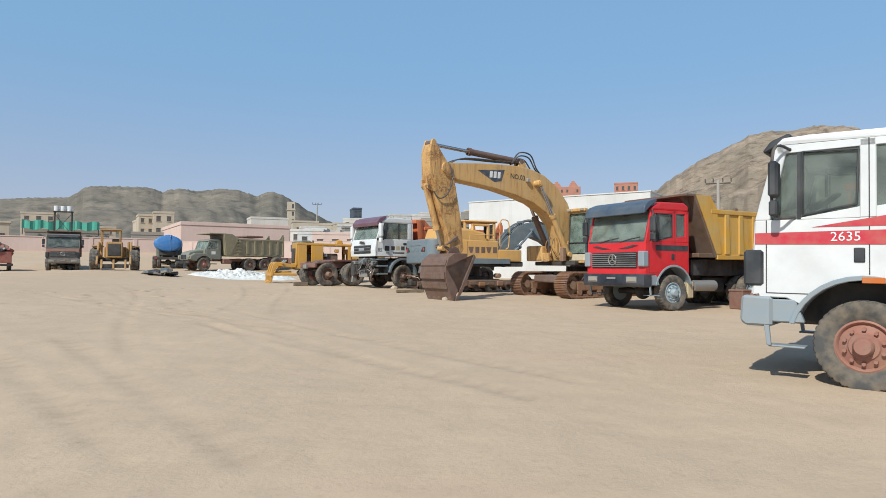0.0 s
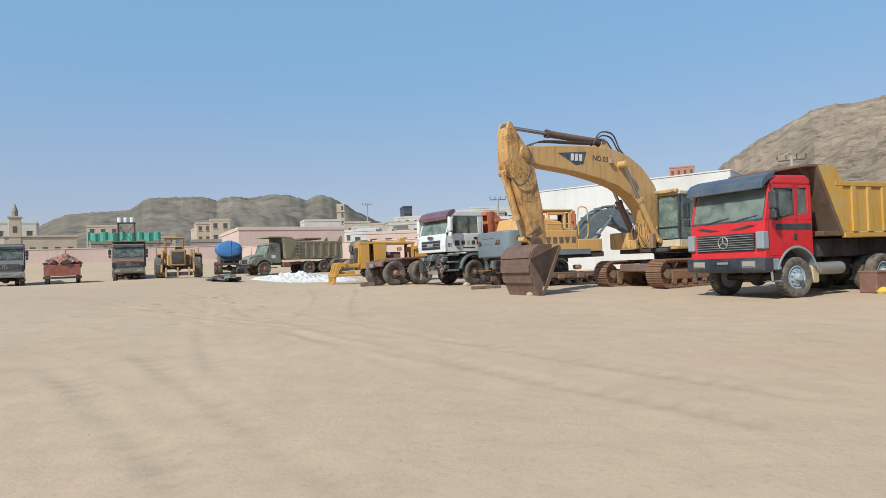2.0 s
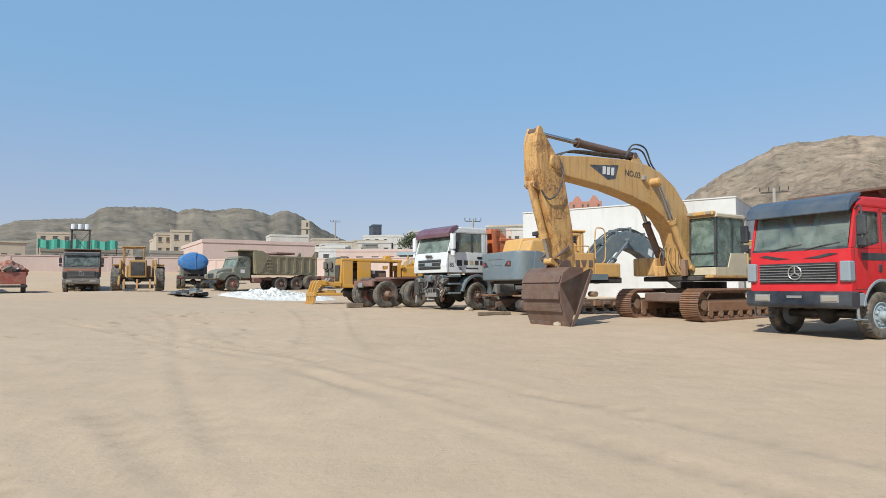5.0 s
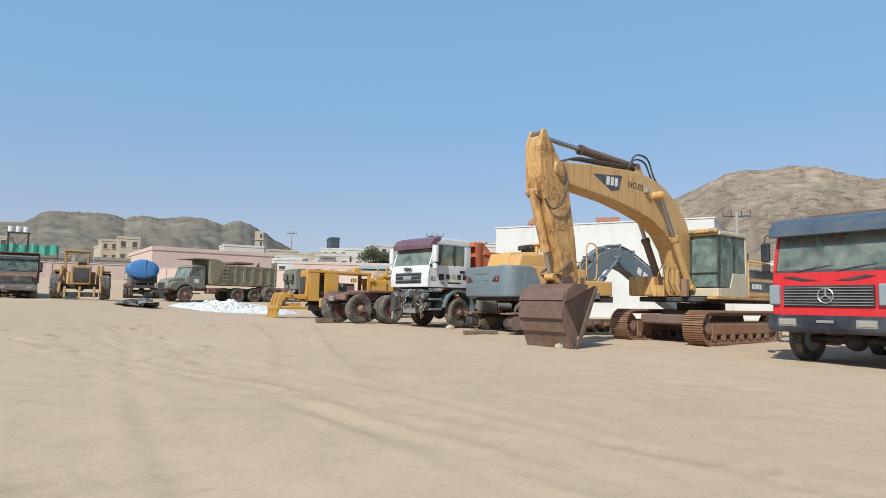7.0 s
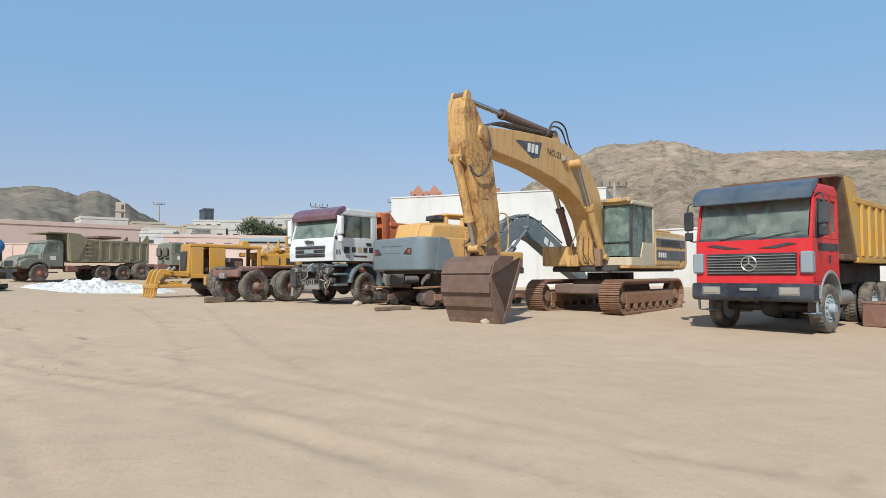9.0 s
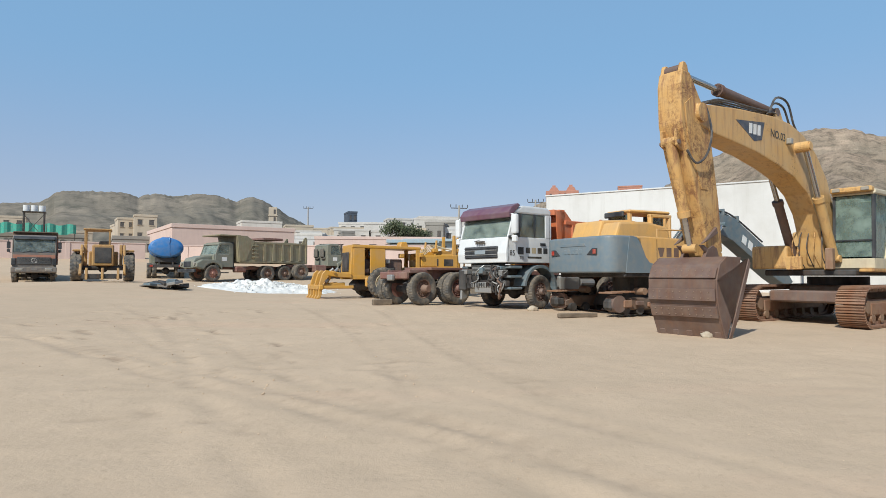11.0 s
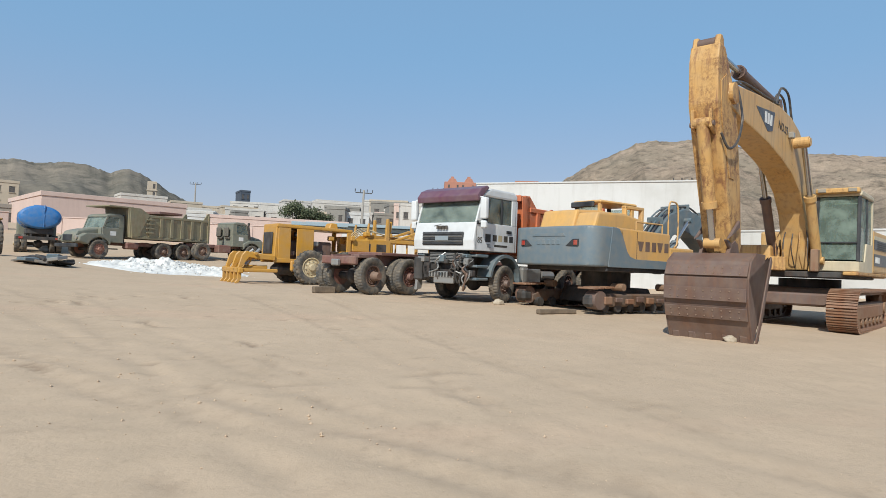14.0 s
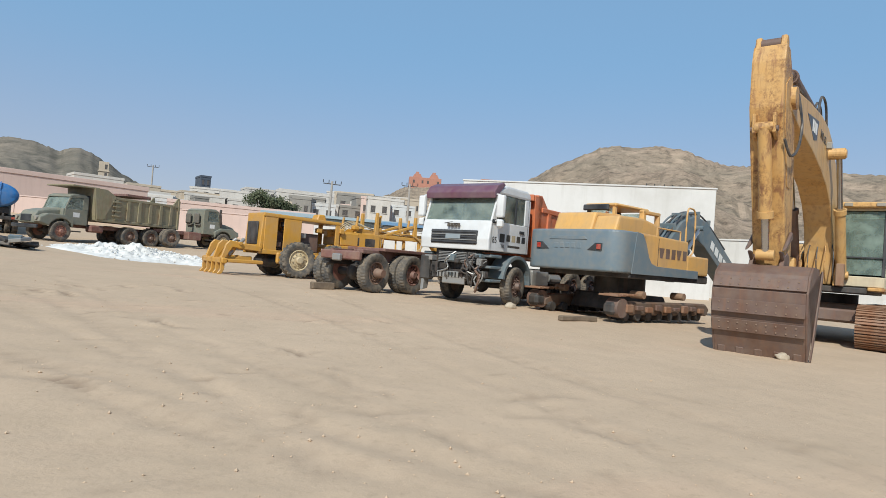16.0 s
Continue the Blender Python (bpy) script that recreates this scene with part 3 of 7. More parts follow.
long_wall("wall_north_east", 0.0, 70.5, 17, 66, 3.9, 0.25, WALL_W, "pale boundary wall behind the grader", panels=3)

# pink hall and neighbours behind the boundary wall
building(-21.95, 86.5, 14.2, 16, 3.55, WALL_P, 29.6, 1, 5, "long pink-rendered hall with a flat roof", z=3.2, blank=True, group="pink halls")
building(-5.5, 108.0, 20, 10, 3.2, WALL_P, 3, 1, 8, "low pink-rendered hall with small windows", z=3.7, group="pink halls")
building(-45.9, 90, 10, 10, 2.7, WALL_G, 28, 1, 3, "grey block house with a green shade net on its roof", z=3.3)
building(-33.5, 96, 12, 9, 2.6, WALL_G, 24, 1, 4, "long grey block house", z=3.4)
net = thing("shade_net", pose(-45.7, 89.0, 5.8, 0, 0, 28), "torn green shade net fixed along a roof edge", "net")
bm = bmesh.new()
cols = [[bm.verts.new((-5.0 + 9 * i / 30, 0.12 * math.sin(i * 1.7), z + 0.12 * math.sin(i * 0.9 + z))) for z in (0.55, 1.1, 1.7)] for i in range(31)]
for a, b in zip(cols, cols[1:]):
    for k in (0, 1):
        bm.faces.new((a[k], b[k], b[k + 1], a[k + 1]))
ob = part("net", bm, TEAL, net)
ob.modifiers.new("thick", 'SOLIDIFY').thickness = 0.04
for u in (-4.9, -2.0, 1.0, 3.9):
    part("post", rod((u, 0.05, -0.2), (u, 0.05, 1.75), 0.05), DARK, net)

tower = thing("water_tower", pose(-40.9, 79.5, 5.0, 0, 0, 24) @ Matrix.Scale(0.6, 4), "white water tanks on a dark steel stand", "water tower")
for ux, uy in ((-1.5, 0), (1.5, 0), (-1.5, 2), (1.5, 2)):
    part("leg", box(ux - 0.09, ux + 0.09, uy - 0.09, uy + 0.09, -3, 5.0, 0), DARK, tower)
part("brace", rod((-1.5, 0, 0.5), (1.5, 0, 4.6), 0.05), DARK, tower)
part("brace", rod((1.5, 0, 0.5), (-1.5, 0, 4.6), 0.05), DARK, tower)
part("deck", box(-1.75, 1.75, -0.2, 2.2, 5.0, 5.12, 0.01), DARK, tower)
for ux in (-1.15, 0.0, 1.15):
    smooth(part("tank", rod((ux, 0.9, 5.12), (ux, 0.9, 6.2), 0.52, seg=20), WHITE, tower))

# mosque with a short minaret, and the tall far minaret
mosque = thing("mosque", pose(-74.3, 111.5, 4.6, 0, 0, 34), "cream-rendered mosque with a square minaret", "mosque")
part("wall", box(-5, 6, 0, 9, -2, 4.4, 0.05), WALL_C, mosque)
part("roof", box(-5.2, 6.2, -0.2, 9.2, 4.4, 4.65, 0.03), WALL_C, mosque)
part("minaret", box(-4.2, -2.4, -0.1, 1.8, -2, 7.8, 0.05), WALL_C, mosque)
part("gallery", box(-4.4, -2.2, -0.3, 2.0, 7.8, 8.05, 0.03), WALL_C, mosque)
smooth(part("lantern", rod((-3.3, 0.85, 8.05), (-3.3, 0.85, 9.0), 0.5, seg=8), WALL_G, mosque))
smooth(part("dome", rod((-3.3, 0.85, 9.0), (-3.3, 0.85, 10.4), 0.52, seg=12, r2=0.04), WALL_G, mosque))
for k in range(4):
    part("window", box(-1.2 + k * 1.9, -0.4 + k * 1.9, -0.04, 0.02, 1.2, 2.6, 0), PANE, mosque)
for k in (2.0, 5.2):
    part("window", box(-3.6, -3.0, -0.14, -0.08, k, k + 1.1, 0), PANE, mosque)
mina = thing("minaret", pose(-90.8, 473, 21.0, 0, 0, 12) @ Matrix.Scale(2.4, 4), "slender cream square minaret with openings", "minaret")
part("shaft", box(-1.2, 1.2, -1.2, 1.2, -4, 12.3, 0.05), WALL_C, mina)
part("gallery", box(-1.4, 1.4, -1.4, 1.4, 9.6, 9.9, 0.03), WALL_C, mina)
for k in (3.0, 5.6, 8.0, 10.3):
    part("opening", box(0.2, 0.8, -1.23, -1.17, k, k + 1.3, 0), PANE, mina)
building(-98, 470, 20, 12, 6.0, WALL_C, 12, 1, 4, z=30)

# far town, scattered over the rise
rng = random.Random(5)
TOWN = [(-50.8, 135, 4, 5.0, WALL_C, 2), (-55.2, 137, 3, 4.4, WALL_C, 2), (-60, 128, 5, 1.6, WALL_C, 1), (-30, 140, 8, 4.6, WALL_L, 1), (-24, 150, 6, 4.2, WALL_C, 1), (-13.9, 172, 2.3, 8.1, WALL_N, 3), (-12, 160, 9, 5.0, WALL_L, 2), (-6, 150, 8, 4.6, WALL_L, 1), (0, 165, 10, 5.4, WALL_L, 2), (7, 150, 12, 4.5, WALL_L, 1), (10, 175, 14, 5.4, WALL_L, 1), (19, 160, 9, 5.0, WALL_C, 2), (16, 135, 9, 4.0, WALL_G, 1), (22, 185, 12, 5.5, WALL_L, 2), (30, 190, 8, 5.0, WALL_L, 2), (29, 165, 7, 4.0, WALL_G, 1), (-70, 140, 6, 2.0, WALL_C, 1), (-85, 150, 7, 4.4, WALL_C, 2), (-92, 128, 10, 5.0, WALL_L, 1), (-64, 160, 6, 3.4, WALL_C, 1), (-20, 190, 12, 4.0, WALL_L, 2), (40, 205, 8, 5, WALL_L, 2)]
RISE = [(-60, 3.2), (-20, 3.4), (-8, 3.3), (-3, 3.4), (3, 3.9), (8, 4.3), (12, 4.6), (20, 4.8), (40, 5)]
for hx, hy, hw, hh, hm, fl in TOWN:
    az = math.degrees(math.atan2(hx, hy))
    zz = math.hypot(hx, hy) * math.tan(radians(lerp_table(RISE, max(-59, min(39, az))))) - 1.0
    building(hx, hy, hw, 6, hh, hm, -az + rng.uniform(-12, 12), fl, max(2, int(hw / 2.2)), "flat-roofed pale house on the far slope", z=zz, group="far town houses")

for k in range(110):
    az = rng.uniform(-9, 13)
    dist = rng.uniform(125, 228)
    hx, hy = dist * math.sin(radians(az)), dist * math.cos(radians(az))
    zz = dist * math.tan(radians(lerp_table(RISE, az))) - 1.5 + (dist - 140) * 0.012
    hw = rng.uniform(2.5, 8)
    building(hx, hy, hw, 5, rng.uniform(1.8, 4.2), rng.choice((WALL_L, WALL_L, WALL_C, WALL_G, WALL_W, WALL_G, WALL_P)), -az + rng.uniform(-15, 15), 1, max(2, int(hw / 2)), "flat-roofed pale house on the far slope", z=zz, group="far town houses")

# long sheds with pale blue sheeting, below the slope
for sx, sy, sw, sh, sz, mroof, phi in ((8, 93, 20, 2.6, 3.6, PALE_ROOF, -4), (15.5, 84, 12, 2.2, 3.4, BLUE_ROOF, -10), (5, 104, 14, 2.2, 4.2, WALL_L, -3), (-1.5, 78, 5, 2.6, 2.6, PALE_ROOF, -2)):
    shed = thing("shed", pose(sx, sy, sz, 0, 0, phi), "low open shed with a pale sheet-metal roof", "shed", "sheds")
    part("wall", box(-sw / 2, sw / 2, 0.6, 6, -2.5, sh - 0.4, 0.03), WALL_L if mroof is not PALE_ROOF else PALE_ROOF, shed)
    part("roof", prism([(-sw / 2 - 0.3, sh - 0.35), (sw / 2 + 0.3, sh - 0.35), (sw / 2 + 0.3, sh), (-sw / 2 - 0.3, sh)], -0.4, 6.5, 0.02), mroof, shed)
    for k in range(int(sw / 3)):
        u = -sw / 2 + 1.5 + k * 3
        part("bay", box(u - 0.9, u + 0.9, 0.55, 0.62, -0.8, sh - 0.9, 0.0), PANE, shed)

# terracotta fort-like house on the hill
fort = thing("fort_house", pose(57.9, 235, 29.3, 0, 0, -13) @ Matrix.Scale(0.84, 4), "terracotta fort-like house on the hill crest", "house")
part("wall", box(-7, 7, 0, 8, -3, 3.6, 0.1), WALL_R, fort)
for u, h in ((-3.5, 5.2), (3.8, 5.4)):
    part("tower", prism([(u - 2.2, 3.6), (u + 2.2, 3.6), (u + 1.2, h), (u - 1.2, h)], 1, 5, 0.05), WALL_R, fort)
    part("turret", box(u - 0.7, u + 0.7, 2, 4, h, h + 1.0, 0.05), WALL_R, fort)
for u in (-5, -1.2, 1.2, 5.6):
    part("window", box(u - 0.4, u + 0.4, -0.05, 0.02, 1.0, 2.3, 0), PANE, fort)
fort2 = building(67, 193, 7, 6, 3.2, WALL_R, -20, 1, 4, "terracotta house on the hillside", z=24.6)


cabin = thing("roof_cabin", pose(50.5, 37.5, 4.6, 0, 0, -35), "small white cabin with a blue roof behind the wall", "cabin")
part("wall", box(-2, 3, 0, 3, -4, 1.2, 0.03), WALL_L, cabin)
part("roof", prism([(-2.2, 1.2), (3.2, 1.2), (3.2, 1.9), (-2.2, 1.6)], -0.2, 3.2, 0.03), BLUE_ROOF, cabin)
part("window", box(-1, 0.2, -0.05, 0.02, -0.4, 0.6, 0), PANE, cabin)


# power poles
def power_pole(x, y, z, top, lean, label):
    p = thing("power_pole", pose(x, y, z, 0, lean, math.degrees(-math.atan2(x, y))), label, "pole", "power poles")
    smooth(part("pole", rod((0, 0, -3), (0, 0, top), 0.24, seg=10, r2=0.16), CONCRETE, p))
    part("crossarm", box(-1.3, 1.3, -0.07, 0.07, top - 0.5, top - 0.37, 0.01), DARK, p)
    for u in (-1.35, -0.5, 0.5, 1.35):
        part("insulator", rod((u, 0, top - 0.32), (u, 0, top + 0.15), 0.06, seg=8), DARK, p)
    return p


power_pole(-27.3, 188, 9.5, 11.0, 0, "concrete power pole with a crossarm and insulators")
power_pole(6.74, 111, 5.0, 7.6, 1.5, "concrete power pole with a crossarm and insulators")
power_pole(36.1, 71.4, 6.0, 5.5, 0, "concrete power pole with a crossarm and insulators")
power_pole(21, 118, 6.5, 8.0, 0, "concrete power pole with a crossarm and insulators")


def tree(x, y, z, h, spread, seed):
    """A tapered trunk with limbs and a crown of many small leaves."""
    r = random.Random(seed)
    tr = thing("tree", pose(x, y, z), "dark green bushy tree behind the wall", "tree")
    bm = rod((0, 0, -1), (0.1, 0, h * 0.55), 0.2, seg=8, r2=0.1)
    tips = []
    for k in range(9):
        a = k * 2.4
        tip = (spread * 0.6 * math.cos(a) * r.uniform(0.5, 1), spread * 0.6 * math.sin(a), h * r.uniform(0.6, 0.95))
        bm = rod((0.05, 0, h * r.uniform(0.25, 0.5)), tip, 0.07, bm, 6, 0.02)
        tips.append(tip)
    part("trunk", bm, BARK, tr)
    verts, faces = [], []
    for k in range(2600):
        c = tips[k % 9]
        p = Vector(c) + Vector((r.gauss(0, 1), r.gauss(0, 1), r.gauss(0, 0.8))) * spread * 0.2
        q = Euler((r.uniform(0, 6), r.uniform(0, 6), r.uniform(0, 6))).to_quaternion()
        n = len(verts)
        for u, v in ((-0.16, 0), (0, -0.08), (0.16, 0), (0, 0.08)):
            verts.append(p + q @ Vector((u, v, 0)))
        faces.append((n, n + 1, n + 2, n + 3))
    me = bpy.data.meshes.new("crown")
    me.from_pydata(verts, [], faces)
    me.materials.append(LEAF)
    ob = new("crown", me)
    ob.parent = tr


tree(-3.5, 113, 4.0, 6.0, 2.3, 3)
tree(-1.4, 112.6, 4.0, 5.3, 2.4, 4)
tree(0.6, 113.4, 4.0, 4.6, 2.0, 6)


# ---- vehicles: local +x runs to the rear, -y is the near flank, z up ----
def at(x, y, phi, sink=0.0, pitch=0.0, roll=0.0):
    return pose(x, y, ground_height(x, y) - sink, roll, pitch, phi)


def frame_rails(parent, x0, x1, z0, z1, material, half=0.42):
    for y in (-half, half):
        part("chassis_rail", box(x0, x1, y - 0.05, y + 0.05, z0, z1, 0.01), material, parent)
    for k in range(int((x1 - x0) / 1.4)):
        u = x0 + 0.4 + k * 1.4
        part("cross_member", box(u, u + 0.1, -half + 0.05, half - 0.05, z0 + 0.03, z1 - 0.03, 0.01), material, parent)


def axle(parent, x, half, z, r=0.09):
    bm = rod((x, -half, z), (x, half, z), r)
    own = bmesh.new()
    bmesh.ops.create_uvsphere(own, u_segments=14, v_segments=8, radius=0.24)
    own.transform(Matrix.Translation((x, 0, z)))
    smooth(part("axle", joined(bm, own), DARK, parent))


def fender(parent, x, z, r, y0, y1, material, name="fender", a0=5, a1=175, thick=0.06, skirt=0.0):
    """An arched mudguard over a wheel."""
    pts = [(x + r * math.cos(radians(a)), z + r * math.sin(radians(a))) for a in np.linspace(a0, a1, 15)]
    ins = [(x + (r - thick) * math.cos(radians(a)), z + (r - thick) * math.sin(radians(a))) for a in np.linspace(a1, a0, 15)]
    return part(name, prism(pts + ins, y0, y1, 0.008), material, parent)


def mirror(parent, x, y, z, side):
    m = part("mirror", box(x - 0.05, x + 0.06, y - 0.1, y + 0.1, z - 0.22, z + 0.22, 0.03), CHARCOAL, parent)
    part("mirror_arm", pipe([(x + 0.15, y - side * 0.2, z + 0.38), (x, y, z + 0.36), (x, y, z - 0.4), (x + 0.2, y - side * 0.2, z - 0.45)], 0.018, seg=6), HOSE, m)
    part("small_mirror", box(x - 0.04, x + 0.05, y - 0.09, y + 0.09, z - 0.45, z - 0.26, 0.02), CHARCOAL, m)
    return m


def cab_interior(parent, x0, x1, half, z0, zt):
    part("dashboard", box(x0 + 0.12, x0 + 0.5, -half + 0.1, half - 0.1, z0, z0 + 0.18, 0.04), INTERIOR, parent)
    w = bmesh.new()
    own = lathe([(0.235, -0.015), (0.25, 0.0), (0.235, 0.015), (0.215, 0.0)], 20)
    own.transform(pose(x0 + 0.55, -half * 0.5, z0 + 0.28, 60, 0, 90))
    part("steering_wheel", joined(w, own), INTERIOR, parent)
    for y in (-half * 0.5, half * 0.5):
        s = part("seat", box(x0 + 0.95, x0 + 1.4, y - 0.25, y + 0.25, z0 - 0.25, z0 - 0.08, 0.04), INTERIOR, parent)
        part("seat_back", box(x0 + 1.36, x0 + 1.5, y - 0.25, y + 0.25, z0 - 0.1, z0 + 0.55, 0.05), INTERIOR, s)


def sk_cab(t, body, visor, trim, length=1.95, half=1.2, raised=0.0, grille_dark=CHARCOAL):
    """A square forward-control cab, shell built of pillars and panels round real openings."""
    zb, zs, zr = 1.06, 2.02, 2.94
    # lower shell: nose panel, flanks, floor, back
    part("front_panel", prism([(0.10, zb), (0.22, zb), (0.22, zs), (0.14, zs)], -half + 0.02, half - 0.02, 0.015), body, t)
    arch = [(0.12, zb), (0.50, zb)] + [(1.3 + 0.76 * math.cos(radians(a)), 0.55 + 0.76 * math.sin(radians(a))) for a in range(146, 24, -12)] + [(length, 1.06), (length, zs), (0.15, zs)]
    for side in (-1, 1):
        y0, y1 = (side * half, side * (half - 0.06))
        part("door_panel", prism(arch, y0, y1, 0.012), body, t)
        # pillars round the two side windows
        part("front_pillar", prism([(0.15, zs), (0.32, zs), (0.52, zr), (0.38, zr)], y0, y1, 0.01), body, t)
        part("quarter_pillar", prism([(0.62, zs), (0.66, zs), (0.66, zr), (0.62, zr)], y0 - side * 0.004, y1, 0.0), CHARCOAL, t)
        part("door_pillar", prism([(1.26, zs), (1.42, zs), (1.42, zr), (1.26, zr)], y0, y1, 0.01), body, t)
        part("rear_pillar", prism([(1.80, zs), (length, zs), (length, zr), (1.80, zr)], y0, y1, 0.01), body, t)
        part("sill", prism([(1.42, zs), (1.80, zs), (1.80, zs + 0.18), (1.42, zs + 0.13)], y0, y1, 0.005), body, t)
        part("side_window", prism([(0.30, zs), (1.80, zs), (1.80, zr), (0.50, zr)], side * (half - 0.03), side * (half - 0.036), 0), GLASS, t)
        part("window_header", prism([(0.42, zr - 0.1), (length, zr - 0.08), (length, zr), (0.38, zr)], y0, y1, 0.005), body, t)
        part("window_sill", prism([(0.66, zs), (1.26, zs), (1.26, zs + 0.13), (0.66, zs + 0.02)], y0, y1, 0.004), body, t)
        ring = [(0.68, y0, zs + 0.05), (1.23, y0, zs + 0.16), (1.25, y0, zr - 0.12), (0.68, y0, zr - 0.1)]
        rubber = None
        for a, b in zip(ring, ring[1:] + ring[:1]):
            rubber = rod(a, b, 0.013, rubber, 6)
        part("window_rubber", rubber, CHARCOAL, t)
        fender(t, 1.3, 0.55, 0.80, side * (half + 0.02), side * (half - 0.4), trim, a0=18, a1=165)
        d = part("door_line", prism([(0.275, zb + 0.05), (0.74, zb + 0.05), (0.74, zb + 0.062), (0.287, zb + 0.062), (0.287, zs), (0.275, zs)], y0 - side * -0.002, y0 + side * 0.003, 0), CHARCOAL, t)
        part("door_handle", box(1.2, 1.31, side * half - 0.02, side * half + 0.02, 1.5, 1.67, 0.01), CHARCOAL, d)
        part("rear_line", prism([(1.345, 1.36), (1.357, 1.36), (1.357, zr), (1.345, zr)], y0, y0 + side * 0.003, 0), CHARCOAL, t)
        part("corner_vent", box(0.02, 0.25, side * (half + 0.03), side * (half - 0.2), 1.2 if visor is not NAVY else 1.29, 1.65 if visor is not NAVY else 1.74, 0.03), CHARCOAL if visor is not NAVY else GREYBLUE, t)
    part("back_panel", box(length - 0.06, length, -half + 0.06, half - 0.06, zb, zr, 0.01), body, t)
    part("cab_floor", box(0.22, length - 0.06, -half + 0.06, half - 0.06, 1.32, 1.36, 0), INTERIOR, t)
    roof = [(0.36, zr), (length, zr), (length, zr + 0.16 + raised), (1.75, zr + 0.26 + raised), (0.75, zr + 0.24 + raised * 0.8), (0.46, zr + 0.1)]
    part("roof", prism(roof, -half, half, 0.05, seg=2), body, t)
    part("windscreen", prism([(0.165, zs + 0.02), (0.175, zs + 0.02), (0.405, zr), (0.395, zr)], -half + 0.08, half - 0.08, 0), GLASS, t)
    part("windscreen_frame", prism([(0.14, zs - 0.03), (0.17, zs - 0.03), (0.19, zs + 0.05), (0.16, zs + 0.05)], -half + 0.05, half - 0.05, 0.005), CHARCOAL, t)
    if visor is CHARCOAL:
        part("sun_visor", prism([(0.22, zr - 0.05), (0.26, zr - 0.07), (0.48, zr + 0.05), (0.56, zr + 0.12), (0.52, zr + 0.16), (0.32, zr + 0.08)], -half + 0.05, half - 0.05, 0.02), visor, t)
    elif visor:
        part("sun_visor", prism([(0.05, zr - 0.12), (0.09, zr - 0.12), (0.30, zr + 0.06), (0.62, zr + 0.28), (0.55, zr + 0.33), (0.22, zr + 0.22), (0.08, zr + 0.08)], -half - 0.03, half + 0.03, 0.02), visor, t)
    for y in (-0.55, 0.3):
        part("wiper", pipe([(0.13, y + 0.35, zs + 0.01), (0.16, y, zs + 0.08), (0.19, y - 0.4, zs + 0.14)], 0.014, seg=5), HOSE, t)
    # grille with slats and a round badge
    g = part("grille", box(0.07, 0.13, -0.92, 0.92, 1.26, 1.72, 0.01), grille_dark, t)
    for k in range(7):
        part("slat", box(0.045, 0.08, -0.91, 0.91, 1.29 + k * 0.062, 1.306 + k * 0.062, 0.004), SILVER, g)
    badge = pipe([(0.155 * math.cos(radians(a)), 0, 0.155 * math.sin(radians(a))) for a in range(0, 361, 24)], 0.016, seg=6)
    for k in range(3):
        a = radians(90 + 120 * k)
        badge = rod((0, 0, 0), (0.15 * math.cos(a), 0, 0.15 * math.sin(a)), 0.018, badge, 6)
    badge.transform(pose(0.03, 0, 1.5, 0, 0, 90))
    part("badge", badge, SILVER, g, "round silver badge ring")
    # bumper with lamps
    for side in (-1, 1):
        part("sill_panel", prism([(0.33, 0.76), (0.7, 0.76), (0.6, 1.04), (0.33, 1.04)], side * (half + 0.01), side * (half - 0.1), 0.015), trim, t)
    bp = part("bumper", prism([(-0.02, 0.76), (0.04, 0.70), (0.35, 0.70), (0.35, 1.07), (0.0, 1.08)], -half - 0.05, half + 0.05, 0.03), BUMPER if visor is NAVY else trim, t)
    for y in (-0.8, 0.8):
        part("headlamp", box(-0.045, 0.02, y - 0.18, y + 0.18, 0.85, 0.985, 0.02), LAMP, bp)
        part("lamp_bezel", box(-0.03, 0.015, y - 0.2, y + 0.2, 0.83, 1.005, 0.01), SILVER, bp)
    part("number_plate", box(-0.035, -0.02, -0.18, 0.18, 0.92, 0.98, 0.004), STEEL, bp)
    for side in (-1, 1):
        part("step", box(0.3, 0.7, side * half, side * (half - 0.25), 0.45, 0.475, 0.008), trim, t)
        part("step_hanger", prism([(0.22, 1.0), (0.29, 1.0), (0.34, 0.47), (0.29, 0.47)], side * (half + 0.04), side * half, 0.006), trim, t)
        mirror(t, 0.22 if visor is NAVY else 0.4, side * (half + 0.2), 2.5, side)
    cab_interior(t, 0.25, length, half, zs - 0.05, zr)
    return t


